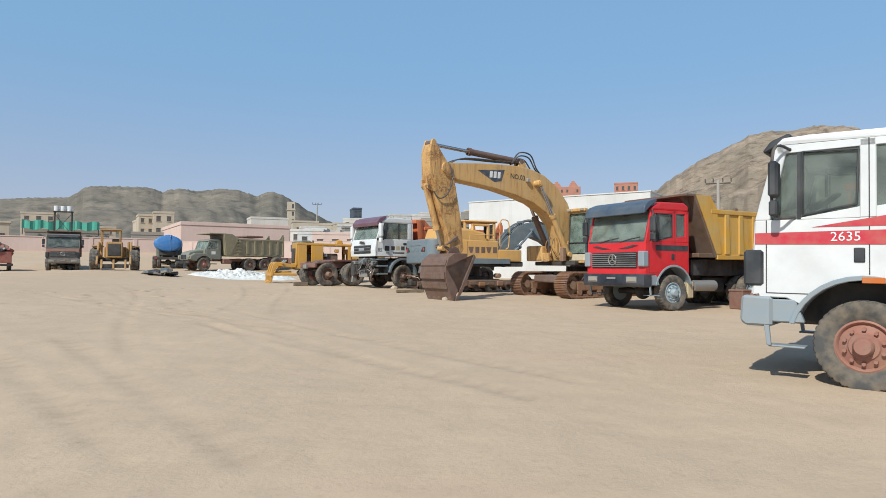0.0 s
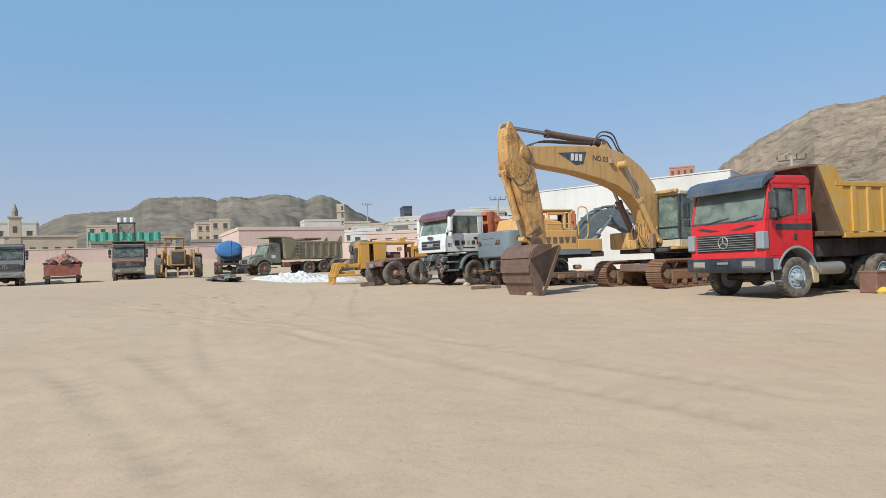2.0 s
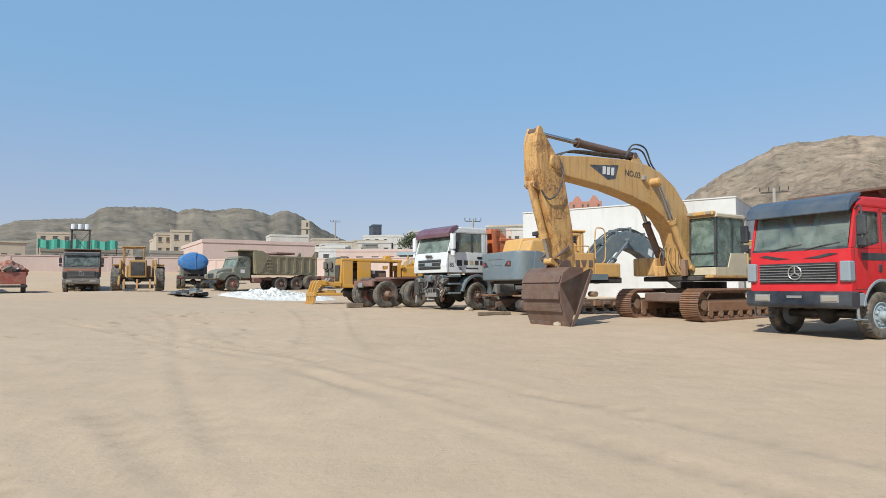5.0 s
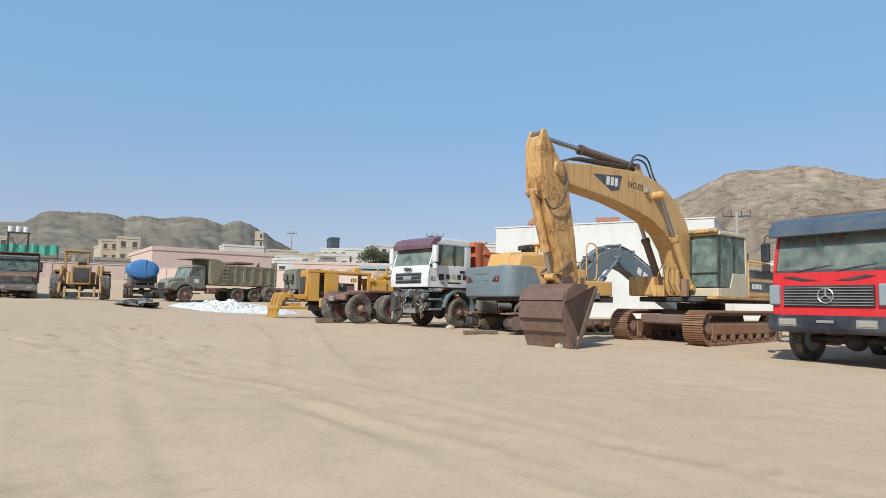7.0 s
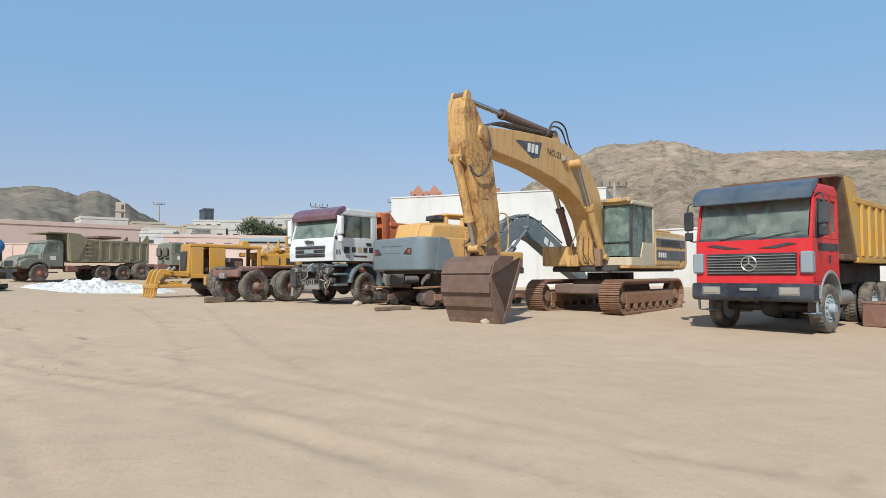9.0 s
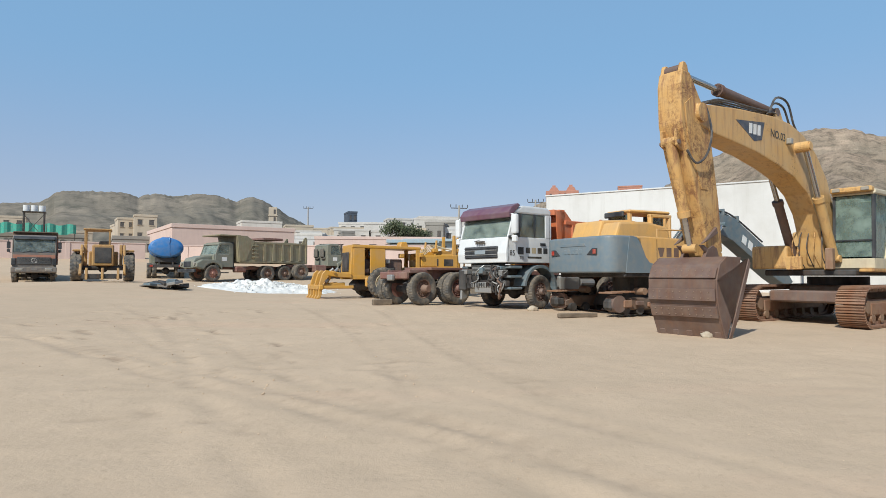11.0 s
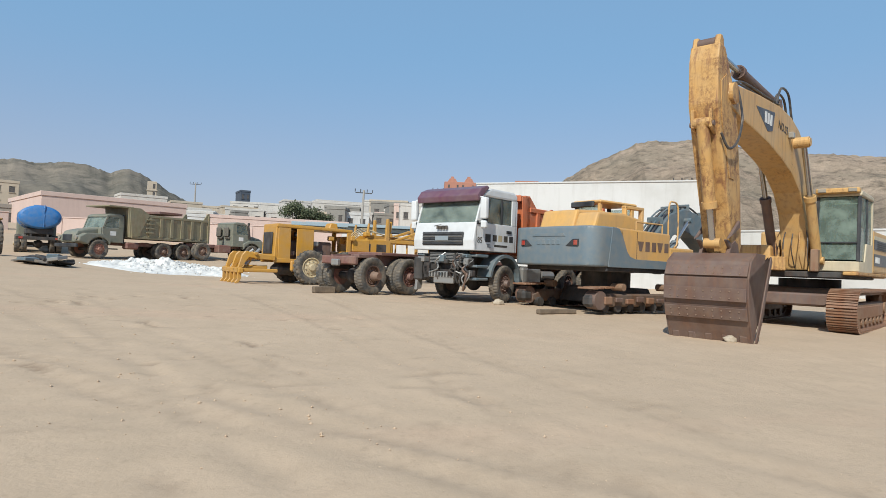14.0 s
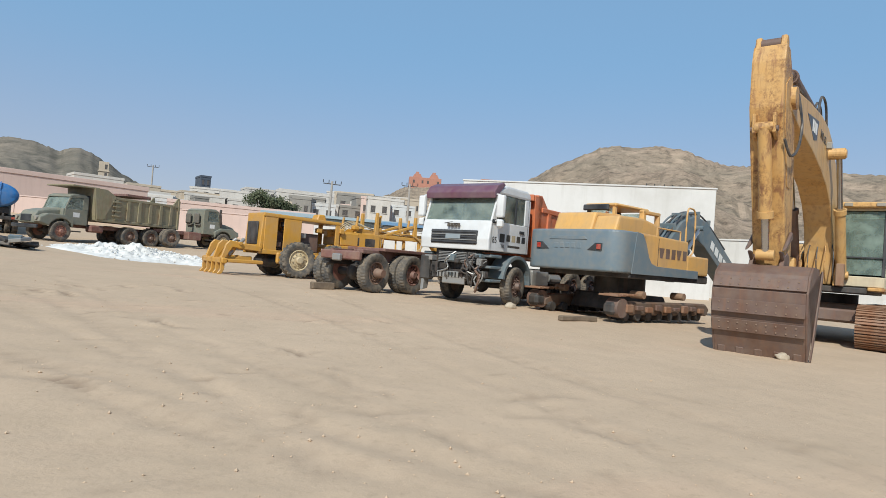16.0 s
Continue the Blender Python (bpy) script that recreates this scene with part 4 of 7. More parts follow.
def tipper(t, x0, x1, z0, z1, half, paint_mat, inner, ribs, canopy=True, dark_front=None, rake=0.0):
    """A steel tipper body: floor, flared sides with posts, headboard, canopy, tailgate."""
    body = part("tipper_body", box(x0, x1, -half + 0.08, half - 0.08, z0, z0 + 0.14, 0.02), inner, t)
    for side in (-1, 1):
        y = side * half
        part("side_panel", prism([(x0 + rake, z0 + 0.02), (x1, z0 + 0.02), (x1, z1), (x0 + rake * 0.3, z1)], y - side * 0.06, y - side * 0.01, 0.008), paint_mat, body)
        part("top_rail", box(x0 + rake * 0.6, x1, y - side * 0.13, y + side * 0.04, z1, z1 + 0.15, 0.02), paint_mat, body)
        part("bottom_rail", box(x0 + rake, x1, y - side * 0.08, y + side * 0.03, z0 - 0.06, z0 + 0.1, 0.02), paint_mat, body)
        for k in range(ribs):
            u = x0 + 0.45 + rake + (x1 - x0 - 0.9 - rake) * k / (ribs - 1)
            part("post", prism([(u - 0.11, z0 + 0.1), (u + 0.11, z0 + 0.1), (u + 0.09, z1), (u - 0.09, z1)], y - side * 0.01, y + side * 0.055, 0.012), paint_mat, body)
    part("headboard", prism([(x0 - 0.05 + rake, z0), (x0 + 0.03 + rake, z0), (x0 + 0.03, z1 + 0.5), (x0 - 0.25, z1 + 0.5)], -half, half, 0.01), dark_front or inner, body)
    if canopy:
        for side in (-1, 1):
            part("canopy_cheek", prism([(x0 - 0.02 + rake, z0 + 0.1), (x0 + 0.55 + rake * 0.5, z0 + 0.1), (x0 + 0.75, z1 + 0.15), (x0 + 0.45, z1 + 0.55), (x0 - 0.2, z1 + 0.55), (x0 + rake * 0.25 - 0.1, z1)], side * half, side * (half + 0.03), 0.005), paint_mat, body)
        part("canopy", box(x0 - 0.6, x0 + 0.15, -half, half, z1 + 0.5, z1 + 0.57, 0.01), inner, body)
        for y in (-half + 0.3, 0, half - 0.3):
            part("canopy_rib", prism([(x0 - 0.55, z1 + 0.5), (x0 - 0.2, z1 + 0.5), (x0 - 0.1, z1 + 0.1)], y - 0.03, y + 0.03, 0.0), inner, body)
    gate = part("tailgate", box(x1, x1 + 0.1, -half, half, z0 - 0.1, z1 + 0.05, 0.01), inner, body)
    for side in (-1, 1):
        part("gate_arm", prism([(x1 - 0.35, z1 + 0.1), (x1 + 0.14, z1 + 0.1), (x1 + 0.14, z1 + 0.6), (x1 + 0.0, z1 + 0.6)], side * half, side * (half - 0.08), 0.01), inner, body)
        part("gate_post", box(x1 + 0.02, x1 + 0.16, side * (half + 0.05), side * (half - 0.08), z0 - 0.1, z1 + 0.45, 0.01), inner, body)
    return body


def sk_truck(name, m, body, visor, trim, hub, label, tip=None, rear=(4.95, 6.29), flat=0.0, raised=0.0):
    t = thing(name, m, label, "truck", "parked trucks")
    sk_cab(t, body, visor, trim, raised=raised)
    frame_rails(t, 0.5, 7.3, 0.78, 1.02, DARK)
    axle(t, 1.3, 1.0, 0.53)
    for y in (-1.06, 1.06):
        wheel(t, 1.3, y, 0.53, 0.30, hub, near=y < 0, flat=flat, turn=-4)
    for x in rear:
        axle(t, x, 1.0, 0.53)
        duals(t, x, 1.06, 0.53, 0.29, hub, flat)
    for side in (-1, 1):
        smooth(part("air_tank", rod((2.35, side * 0.95, 0.72), (3.35, side * 0.95, 0.72), 0.17, seg=16), STEEL, t))
        part("battery_box", box(1.98, 2.25, side * 1.12, side * 0.75, 0.35, 0.85, 0.03), HUB_Y, t)
    part("gearbox", box(1.4, 2.6, -0.35, 0.35, 0.55, 0.95, 0.06), DARK, t)
    part("underbody", box(0.3, 1.9, -0.8, 0.8, 0.72, 1.3, 0.05), DARK, t)
    part("prop_shaft", rod((2.6, 0, 0.7), (4.9, 0, 0.58), 0.07), DARK, t)
    if tip:
        tipper(t, *tip)
        # wide near-black subframe and hoist, standing also for the shade under the body
        part("subframe", box(2.5, 7.1, -0.85, 0.85, 1.02, tip[2] - 0.04, 0.03), DARK, t)
        part("hoist", box(3.3, 4.4, -0.6, 0.6, 0.5, 1.0, 0.06), DARK, t)
    return t


red = sk_truck("red_tipper_truck", at(7.6, 20.42, 26.5, 0.02), RED, NAVY, GREYBLUE, HUB_G, "red tipper truck with dark blue visor and ochre body", (2.4, 7.4, 1.58, 2.92, 1.25, DUMP_Y, DUMP_B, 6, True, None, 0.75))
# dark swoosh decals on the red nose
for s in (-1, 1):
    part("decal", prism([(s * 0.15, 1.83), (s * 0.5, 1.82), (s * 0.95, 1.91), (s * 0.75, 1.93), (s * 0.45, 1.87)], 0, 0.003, 0), CHARCOAL, red).matrix_basis = pose(0.118, 0, 0, 0, 0, 90)
    part("side_decal", box(0.55, 1.9, s * 1.203, s * 1.206, 1.76, 1.92, 0), CHARCOAL, red)

for s in (-1, 1):
    part("curtain", prism([(s * 0.02, 2.08), (s * 0.1, 2.08), (s * 0.42, 2.85), (s * 0.3, 2.85)], -0.005, 0.005, 0), CURTAIN, red, "pale folded curtain strip").matrix_basis = pose(0.62, 0.1, 0, 0, 0, 90)

white = sk_truck("white_truck", at(6.65, 10.57, -41, 0.05, 0.6), WHITE, CHARCOAL, GREYBLUE, HUB_R, "white truck with red stripes and worn brown wheel hubs", raised=-0.16)
for s in (-1, 1):
    part("stripe", prism([(0.15, 1.72), (1.95, 1.70), (1.95, 1.88), (0.15, 1.86)], s * 1.202, s * 1.206, 0), REDP, white, "red painted stripe")
    part("stripe", prism([(0.78, 1.92), (1.95, 1.92), (1.95, 2.12), (1.40, 2.02)], s * 1.202, s * 1.206, 0), REDP, white, "red painted stripe")
part("nose_stripe", box(0.125, 0.135, -1.15, 1.15, 1.74, 1.86, 0), REDP, white, "red painted stripe")
part("side_marker", box(1.28, 1.5, -1.235, -1.215, 1.26, 1.33, 0.005), AMBER, white, "amber side marker lamp")
writing("2635", 0.155, WHITEP, white, flank(0.965, -1.208, 1.752), "number_lettering", "white painted number 2635")
part("rag", prism([(0.04, 1.0), (0.25, 1.0), (0.22, 1.14), (0.1, 1.12)], -1.2, -0.95, 0.03), HUB_R, white, "rusty lump on the bumper")


# ---- excavators ----
def track_unit(t, x0, x1, y0, y1, z1, shoe_mat, frame_mat, grouser=True):
    """One crawler: frame, idler, sprocket, rollers and separate shoes."""
    r = z1 / 2 - 0.03
    yc = (y0 + y1) / 2
    unit = part("crawler_frame", box(x0 + 0.5, x1 - 0.5, yc - 0.18, yc + 0.18, 0.28, 0.66, 0.04), frame_mat, t)
    for x in (x0 + r + 0.05, x1 - r - 0.05):
        w = lathe([(r * 0.82, -0.1), (r * 0.86, 0.0), (r * 0.82, 0.1)], 24)
        w = rod((0, -0.22, 0), (0, 0.22, 0), r * 0.35, w, 14)
        w.transform(Matrix.Translation((x, yc, z1 / 2)))
        part("idler", w, frame_mat, unit)
    for k in range(7):
        x = x0 + 0.9 + (x1 - x0 - 1.8) * k / 6
        part("roller", rod((x, yc - 0.2, 0.2), (x, yc + 0.2, 0.2), 0.12), frame_mat, unit)
    # shoes along a stadium path
    straight = x1 - x0 - 2 * (r + 0.05)
    total = 2 * straight + 2 * math.pi * r
    n = int(total / 0.19)
    bm = box(-0.088, 0.088, y0 - yc, y1 - yc, -0.02, 0.02, 0.004)
    for gx in (-0.07, 0.0, 0.07):
        bm = box(gx - 0.012, gx + 0.012, y0 - yc, y1 - yc, 0.02, 0.05, 0.0, bm)
    bm = box(-0.085, 0.085, -0.16, 0.16, -0.1, -0.02, 0.0, bm)
    me = mesh_of("track_shoe", bm, shoe_mat)
    xa, xb, zc = x0 + r + 0.05, x1 - r - 0.05, z1 / 2
    for k in range(n):
        s = total * k / n
        if s < straight:
            p = pose(xa + s, yc, zc + r, 0, 0, 0)
        elif s < straight + math.pi * r:
            a = (s - straight) / r
            p = pose(xb + r * math.sin(a), yc, zc + r * math.cos(a), 0, math.degrees(a), 0)
        elif s < 2 * straight + math.pi * r:
            p = pose(xb - (s - straight - math.pi * r), yc, zc - r, 0, 180, 0)
        else:
            a = (s - 2 * straight - math.pi * r) / r
            p = pose(xa - r * math.sin(a), yc, zc - r * math.cos(a), 0, 180 + math.degrees(a), 0)
        ob = new("track_shoe", me)
        ob.parent = unit
        ob.matrix_basis = p
    return unit


def ram(parent, p, q, r, split, body, name="ram"):
    """A hydraulic ram: barrel from p, bright rod to q."""
    p, q = Vector(p), Vector(q)
    m = p.lerp(q, split)
    bm = rod(p, m, r, seg=16)
    bm = rod(m - (m - p).normalized() * 0.12, m, r * 1.2, bm, 16)
    b = smooth(part(name, bm, body, parent))
    smooth(part("piston_rod", rod(m, q, r * 0.55, seg=12), CHROME, b))
    for e in (p, q):
        smooth(part("pin_eye", rod(e + Vector((0, -r * 1.3, 0)), e + Vector((0, r * 1.3, 0)), r * 0.85), body, b))
    return b


def bucket(t):
    """The digging bucket, curled so that its back faces out."""
    outer = [(0.25, 1.62), (-0.30, 1.63), (-0.56, 1.47), (-0.69, 1.16), (-0.68, 0.80), (-0.58, 0.45), (-0.42, 0.10), (-0.36, -0.04)]
    inner = [(-0.31, -0.02), (-0.36, 0.14), (-0.52, 0.48), (-0.62, 0.82), (-0.63, 1.14), (-0.52, 1.42), (-0.28, 1.575), (0.25, 1.57)]
    b = part("bucket", prism(outer + inner, -0.74, 0.74, 0.006), BROWN, t, "worn brown digging bucket with riveted wear plates")
    cheek = outer + [(0.52, 1.55), (0.46, 1.25), (0.18, 0.75), (-0.05, 0.3)]
    for s in (-1, 1):
        part("bucket_cheek", prism(cheek, s * 0.74, s * 0.775, 0.008), BROWN, b)
        part("cutting_edge", prism([(0.53, 1.6), (0.6, 1.5), (0.05, 0.35), (-0.2, -0.02), (-0.3, 0.0), (-0.05, 0.45)], s * 0.775, s * 0.80, 0.006), BROWN, b)
    for (ax, az), (bx, bz) in (((-0.60, 1.40), (-0.69, 1.20)), ((-0.705, 0.98), (-0.70, 0.74)), ((-0.655, 0.62), (-0.585, 0.40))):
        p = part("wear_strip", prism([(ax - 0.035, az), (bx - 0.035, bz), (bx + 0.01, bz), (ax + 0.01, az)], -0.75, 0.75, 0.006), BROWN, b)
        me = None
        for row in (0.25, 0.75):
            for k in range(9):
                y = -0.62 + k * 0.155
                c = Vector((ax - 0.035 + (bx - ax) * row, y, az + (bz - az) * row))
                if me is None:
                    me = mesh_of("rivet", rod((0.01, 0, 0), (-0.012, 0, 0), 0.014, seg=8), WEAR)
                ob = new("rivet", me)
                ob.parent = p
                ob.location = c
    for k in range(5):
        y = -0.62 + k * 0.31
        part("tooth", prism([(-0.44, 0.12), (-0.36, 0.12), (-0.32, -0.08), (-0.36, -0.14)], y - 0.07, y + 0.07, 0.015), BROWN, b)
    for s in (-0.25, 0.25):
        part("bucket_ear", prism([(-0.28, 1.6), (0.3, 1.58), (0.22, 1.82), (0.05, 1.88), (-0.15, 1.8)], s - 0.04, s + 0.04, 0.01), BROWN, b)
    return b


def cat_excavator():
    m = at(2.9, 24.12, 32.5)
    t = thing("excavator", m, "large weathered yellow excavator resting its bucket on sand", "excavator", "excavators")
    zg = 0.17

    def low(pts):
        return [(u, z - zg) for u, z in pts]

    # stick, tapered box with a bent nose
    stick = part("stick", prism(low([(-0.95, 5.6), (-1.02, 5.3), (-1.0, 4.5), (-0.8, 3.9), (-0.26, 2.5), (0.0, 1.72), (0.2, 1.62), (0.46, 1.95), (0.34, 3.0), (0.1, 4.2), (-0.12, 4.85), (-0.68, 5.58)]), -0.27, 0.27, 0.03, seg=2), CAT_S, t, "rust-stained yellow stick")
    part("stick_nose", rod((-0.82, -0.2, 5.49), (-0.82, 0.2, 5.49), 0.085, seg=20), BROWN, stick)
    for y in (-0.2, 0.2):
        part("nose_lug", prism([(-0.97, 5.36), (-0.68, 5.36), (-0.72, 5.55), (-0.8, 5.62), (-0.9, 5.6)], y - 0.05, y + 0.05, 0.02), CAT_S, stick)
    for s in (-1, 1):
        part("pivot_boss", rod((-0.33, s * 0.27, 4.62), (-0.33, s * 0.36, 4.62), 0.2, seg=20), CAT_S, stick)
    part("stick_plate", prism(low([(-0.9, 4.9), (-0.62, 5.1), (-0.34, 4.6), (-0.1, 3.2), (-0.34, 3.2), (-0.8, 4.2)]), -0.285, -0.27, 0.004), CAT_S, stick)
    boom_top = [(-0.45, 4.98), (1.25, 5.13), (2.8, 5.2), (3.7, 5.14), (4.4, 4.95), (5.1, 4.55), (5.7, 3.95), (6.02, 3.3), (6.12, 2.5), (6.15, 1.9)]
    boom_bot = [(5.95, 1.6), (5.5, 1.6), (5.38, 1.95), (5.28, 2.4), (5.02, 3.0), (4.55, 3.48), (3.85, 3.83), (3.0, 4.05), (2.0, 4.24), (1.1, 4.34), (0.25, 4.42), (-0.4, 4.55), (-0.55, 4.75)]
    boom = part("boom", prism(low(boom_top + boom_bot), -0.3, 0.3, 0.03, seg=2), CAT_Y, t, "bent yellow boom with dark logo panel")
    part("logo_panel", prism(low([(1.05, 4.86), (2.35, 4.98), (2.2, 4.55), (1.85, 4.48)]), -0.306, -0.301, 0), LOGO_B, boom, "dark blue logo panel")
    for k in range(3):
        u = 1.62 + k * 0.19
        part("logo_mark", prism(low([(u, 4.63), (u + 0.13, 4.64), (u + 0.15, 4.88), (u + 0.02, 4.87)]), -0.312, -0.307, 0), WHITEP, boom, "white block logo mark")
    writing("NO.03", 0.27, BLACKP, boom, flank(2.62, -0.306, 4.70 - zg) @ pose(0, 0, 0, 0, 0, -3), "number_lettering", "black painted number NO.03")
    for s in (-1, 1):
        part("ram_boss", rod((3.95, s * 0.3, 4.58 - zg), (3.95, s * 0.62, 4.58 - zg), 0.13, seg=18), CAT_Y, boom)
        ram(boom, (5.5, s * 0.5, 1.85 - zg), (3.95, s * 0.5, 4.58 - zg), 0.115, 0.56, CAT_Y if s < 0 else BROWN, "boom_ram")
        part("work_lamp", box(3.4, 3.55, s * 0.3, s * 0.42, 4.6 - zg, 4.75 - zg, 0.02), LAMP, boom)
    ram(boom, (3.35, 0, 5.42 - zg), (-0.84, 0, 5.47), 0.12, 0.6, BROWN, "stick_ram")
    for y in (-0.12, 0.12):
        part("ram_lug", prism(low([(3.1, 5.1), (3.75, 5.05), (3.45, 5.5), (3.3, 5.52)]), y - 0.03, y + 0.03, 0.01), CAT_Y, boom)
    ram(stick, (-0.99, 0, 4.15 - zg), (-0.32, 0, 1.98 - zg), 0.115, 0.7, CAT_S, "bucket_ram")
    for y in (-0.16, 0.16):
        part("ram_lug", prism(low([(-1.08, 4.38), (-0.9, 4.4), (-0.82, 3.95), (-1.05, 4.05)]), y - 0.03, y + 0.03, 0.01), CAT_S, stick)
        part("link", prism(low([(-0.44, 2.05), (-0.26, 2.05), (0.12, 1.86), (0.05, 1.7)]), y * 1.6 - 0.03, y * 1.6 + 0.03, 0.02), BROWN, stick)
        part("link", prism(low([(-0.46, 2.05), (-0.28, 2.1), (0.2, 2.3), (0.14, 2.45)]), y * 1.9 - 0.03, y * 1.9 + 0.03, 0.02), BROWN, stick)
    part("clevis", rod((-1.0, -0.22, 4.12 - zg), (-1.0, 0.22, 4.12 - zg), 0.05), BROWN, stick)
    for k, y in enumerate((-0.16, -0.05, 0.06, 0.17)):
        part("hose", pipe([(-0.1, y, 5.0 - zg), (0.6, y, 5.26 - zg), (2.2, y, 5.32 - zg), (3.2, y, 5.36 - zg)], 0.022, seg=6), HOSE, boom)
    for k, (h, y) in enumerate(((5.72, -0.2), (5.62, -0.1), (5.55, 0.14))):
        part("hose", pipe([(2.8 + 0.1 * k, y, 5.28 - zg), (3.15 + 0.1 * k, y, h - zg), (3.75, y, (h - 0.02) - zg), (4.05, y, 5.22 - zg), (4.3, y, 4.98 - zg)], 0.028, seg=6), HOSE, boom)
    part("hose", pipe([(-0.2, -0.33, 4.95 - zg), (-0.15, -0.42, 4.4 - zg), (-0.35, -0.42, 3.9 - zg), (-0.65, -0.36, 3.7 - zg), (-0.88, -0.3, 3.95 - zg)], 0.025, seg=6), HOSE, stick)
    bucket(t)
    # house
    z0, z1 = 1.42, 2.55
    deck = part("deck", box(5.3, 9.9, -1.05, 1.2, 1.24, 1.4, 0.03), DARK, t)
    part("deck_skirt", box(5.5, 9.6, -1.4, -1.05, 1.33, 1.42, 0.02), CAT_S, deck, "rust-stained yellow deck edge")
    body = part("engine_house", prism([(7.45, z0), (9.6, z0), (9.6, z1), (7.45, z1)], -1.4, 1.4, 0.06, seg=2), CAT_Y, t)
    part("counterweight", prism([(9.6, 1.3), (10.1, 1.3), (10.3, 1.5), (10.3, 2.3), (10.1, 2.55), (9.6, 2.55)], -1.4, 1.4, 0.14, seg=3), CAT_Y, t)
    part("stripe", box(7.48, 10.0, -1.412, -1.402, 2.06, 2.32, 0), LOGO_B, body, "dark side stripe with grilles")
    for k in range(4):
        part("grille", box(7.9, 9.5, -1.43, -1.41, 2.09 + k * 0.055, 2.11 + k * 0.055, 0), CHARCOAL, body)
    part("stripe", box(7.48, 10.0, -1.412, -1.402, 1.62, 1.94, 0), LOGO_B, body, "dark side stripe with block letters")
    part("cream_band", box(7.46, 10.0, -1.415, -1.403, 2.32, 2.42, 0), CREAM, body)
    for k in range(4):
        part("logo_mark", box(7.62 + 0.17 * k, 7.74 + 0.17 * k, -1.42, -1.412, 1.7, 1.86, 0), WHITEP, body, "white block logo mark")
    part("far_tank", box(5.0, 7.45, 0.45, 1.4, z0, 2.05, 0.07, seg=2), CAT_S, t, "rusted yellow tool box")
    part("valve_block", box(5.6, 6.6, -0.3, 0.35, 1.42, 1.75, 0.04), DARK, t)
    part("exhaust", rod((8.3, 0.5, 2.55), (8.3, 0.5, 3.1), 0.07), DARK, t)
    part("hood", box(7.7, 9.3, -1.2, 0.2, 2.55, 2.66, 0.06), CAT_Y, body)
    part("air_box", box(7.75, 8.55, -0.9, -0.1, 2.66, 2.98, 0.06), CHARCOAL, body)
    for k in range(5):
        y = -0.36 + 0.18 * k
        part("hose", pipe([(5.4 + 0.06 * (k % 3), y, 1.45), (5.14 - 0.04 * (k % 2), y, 1.75 + 0.06 * (k % 3)), (5.14, y, 2.15 + 0.1 * (k % 2)), (5.3, y * 0.8, 2.45)], 0.014, seg=6), (HOSE, CAT_S, HOSE)[k % 3], t)
    for s in (-1, 1):
        part("boom_cheek", prism([(5.2, 1.4), (6.4, 1.4), (6.2, 2.1), (5.9, 2.3), (5.6, 2.2)], s * 0.36, s * 0.41, 0.015), CAT_S, t)
    part("bracket", box(5.12, 5.3, -0.6, -0.42, 1.4, 1.95, 0.02), TRACK_F, t)
    part("bracket", box(5.0, 5.12, 0.1, 0.5, 1.4, 1.75, 0.02), CAT_S, t)
    # cab on its own posts and panes
    c0, c1, ya, yb = 5.5, 7.42, -1.38, -0.42
    cab = part("cab", box(c0 + 0.1, c1, ya, yb, z0, 1.68, 0.02), CREAM, t)
    part("roof", prism([(c0 + 0.15, 3.3), (c1, 3.3), (c1 - 0.1, 3.44), (c0 + 0.2, 3.44)], ya - 0.02, yb + 0.02, 0.03), CREAM, cab)
    part("roof_light_bar", box(c0 + 0.02, c0 + 0.22, ya, yb, 3.36, 3.5, 0.03), CAT_Y, cab)
    for k in (ya + 0.15, yb - 0.15):
        part("roof_lamp", box(c0 - 0.02, c0 + 0.03, k - 0.09, k + 0.09, 3.39, 3.48, 0.01), LAMP, cab)
    for y in (ya, yb):
        s = 1 if y == ya else -1
        part("post", prism([(c0 + 0.1, 1.68), (c0 + 0.2, 1.68), (c0 + 0.28, 3.3), (c0 + 0.18, 3.3)], y, y + s * 0.07, 0.01), CHARCOAL, cab)
        part("post", box(c0 + 1.05, c0 + 1.13, y, y + s * 0.06, 1.68, 3.3, 0.01), CHARCOAL, cab)
        part("post", box(c1 - 0.12, c1, y, y + s * 0.07, 1.42, 3.3, 0.01), CREAM, cab)
        part("side_pane", prism([(c0 + 0.16, 1.7), (c1 - 0.1, 1.7), (c1 - 0.1, 3.3), (c0 + 0.22, 3.3)], y + s * 0.03, y + s * 0.036, 0), GLASS_D, cab)
    part("door_panel", prism([(c0 + 0.2, 1.42), (c1 - 0.1, 1.42), (c1 - 0.1, 2.15), (c0 + 1.0, 2.15), (c0 + 0.8, 1.68), (c0 + 0.2, 1.68)], ya - 0.006, ya + 0.03, 0.005), CREAM, cab)
    part("front_pane", prism([(c0 + 0.12, 1.72), (c0 + 0.127, 1.72), (c0 + 0.207, 3.28), (c0 + 0.2, 3.28)], ya + 0.07, yb - 0.07, 0), GLASS_D, cab)
    part("front_bar", box(c0 + 0.1, c0 + 0.14, ya + 0.05, yb - 0.05, 2.12, 2.16, 0.005), CHARCOAL, cab)
    part("back_panel", box(c1 - 0.05, c1 - 0.01, ya + 0.08, yb - 0.08, 1.7, 3.28, 0), INTERIOR, cab)
    part("seat", box(c0 + 0.95, c0 + 1.45, -1.15, -0.65, 1.7, 2.2, 0.06), INTERIOR, cab)
    part("seat_back", box(c0 + 1.35, c0 + 1.5, -1.15, -0.65, 2.15, 2.85, 0.05), INTERIOR, cab)
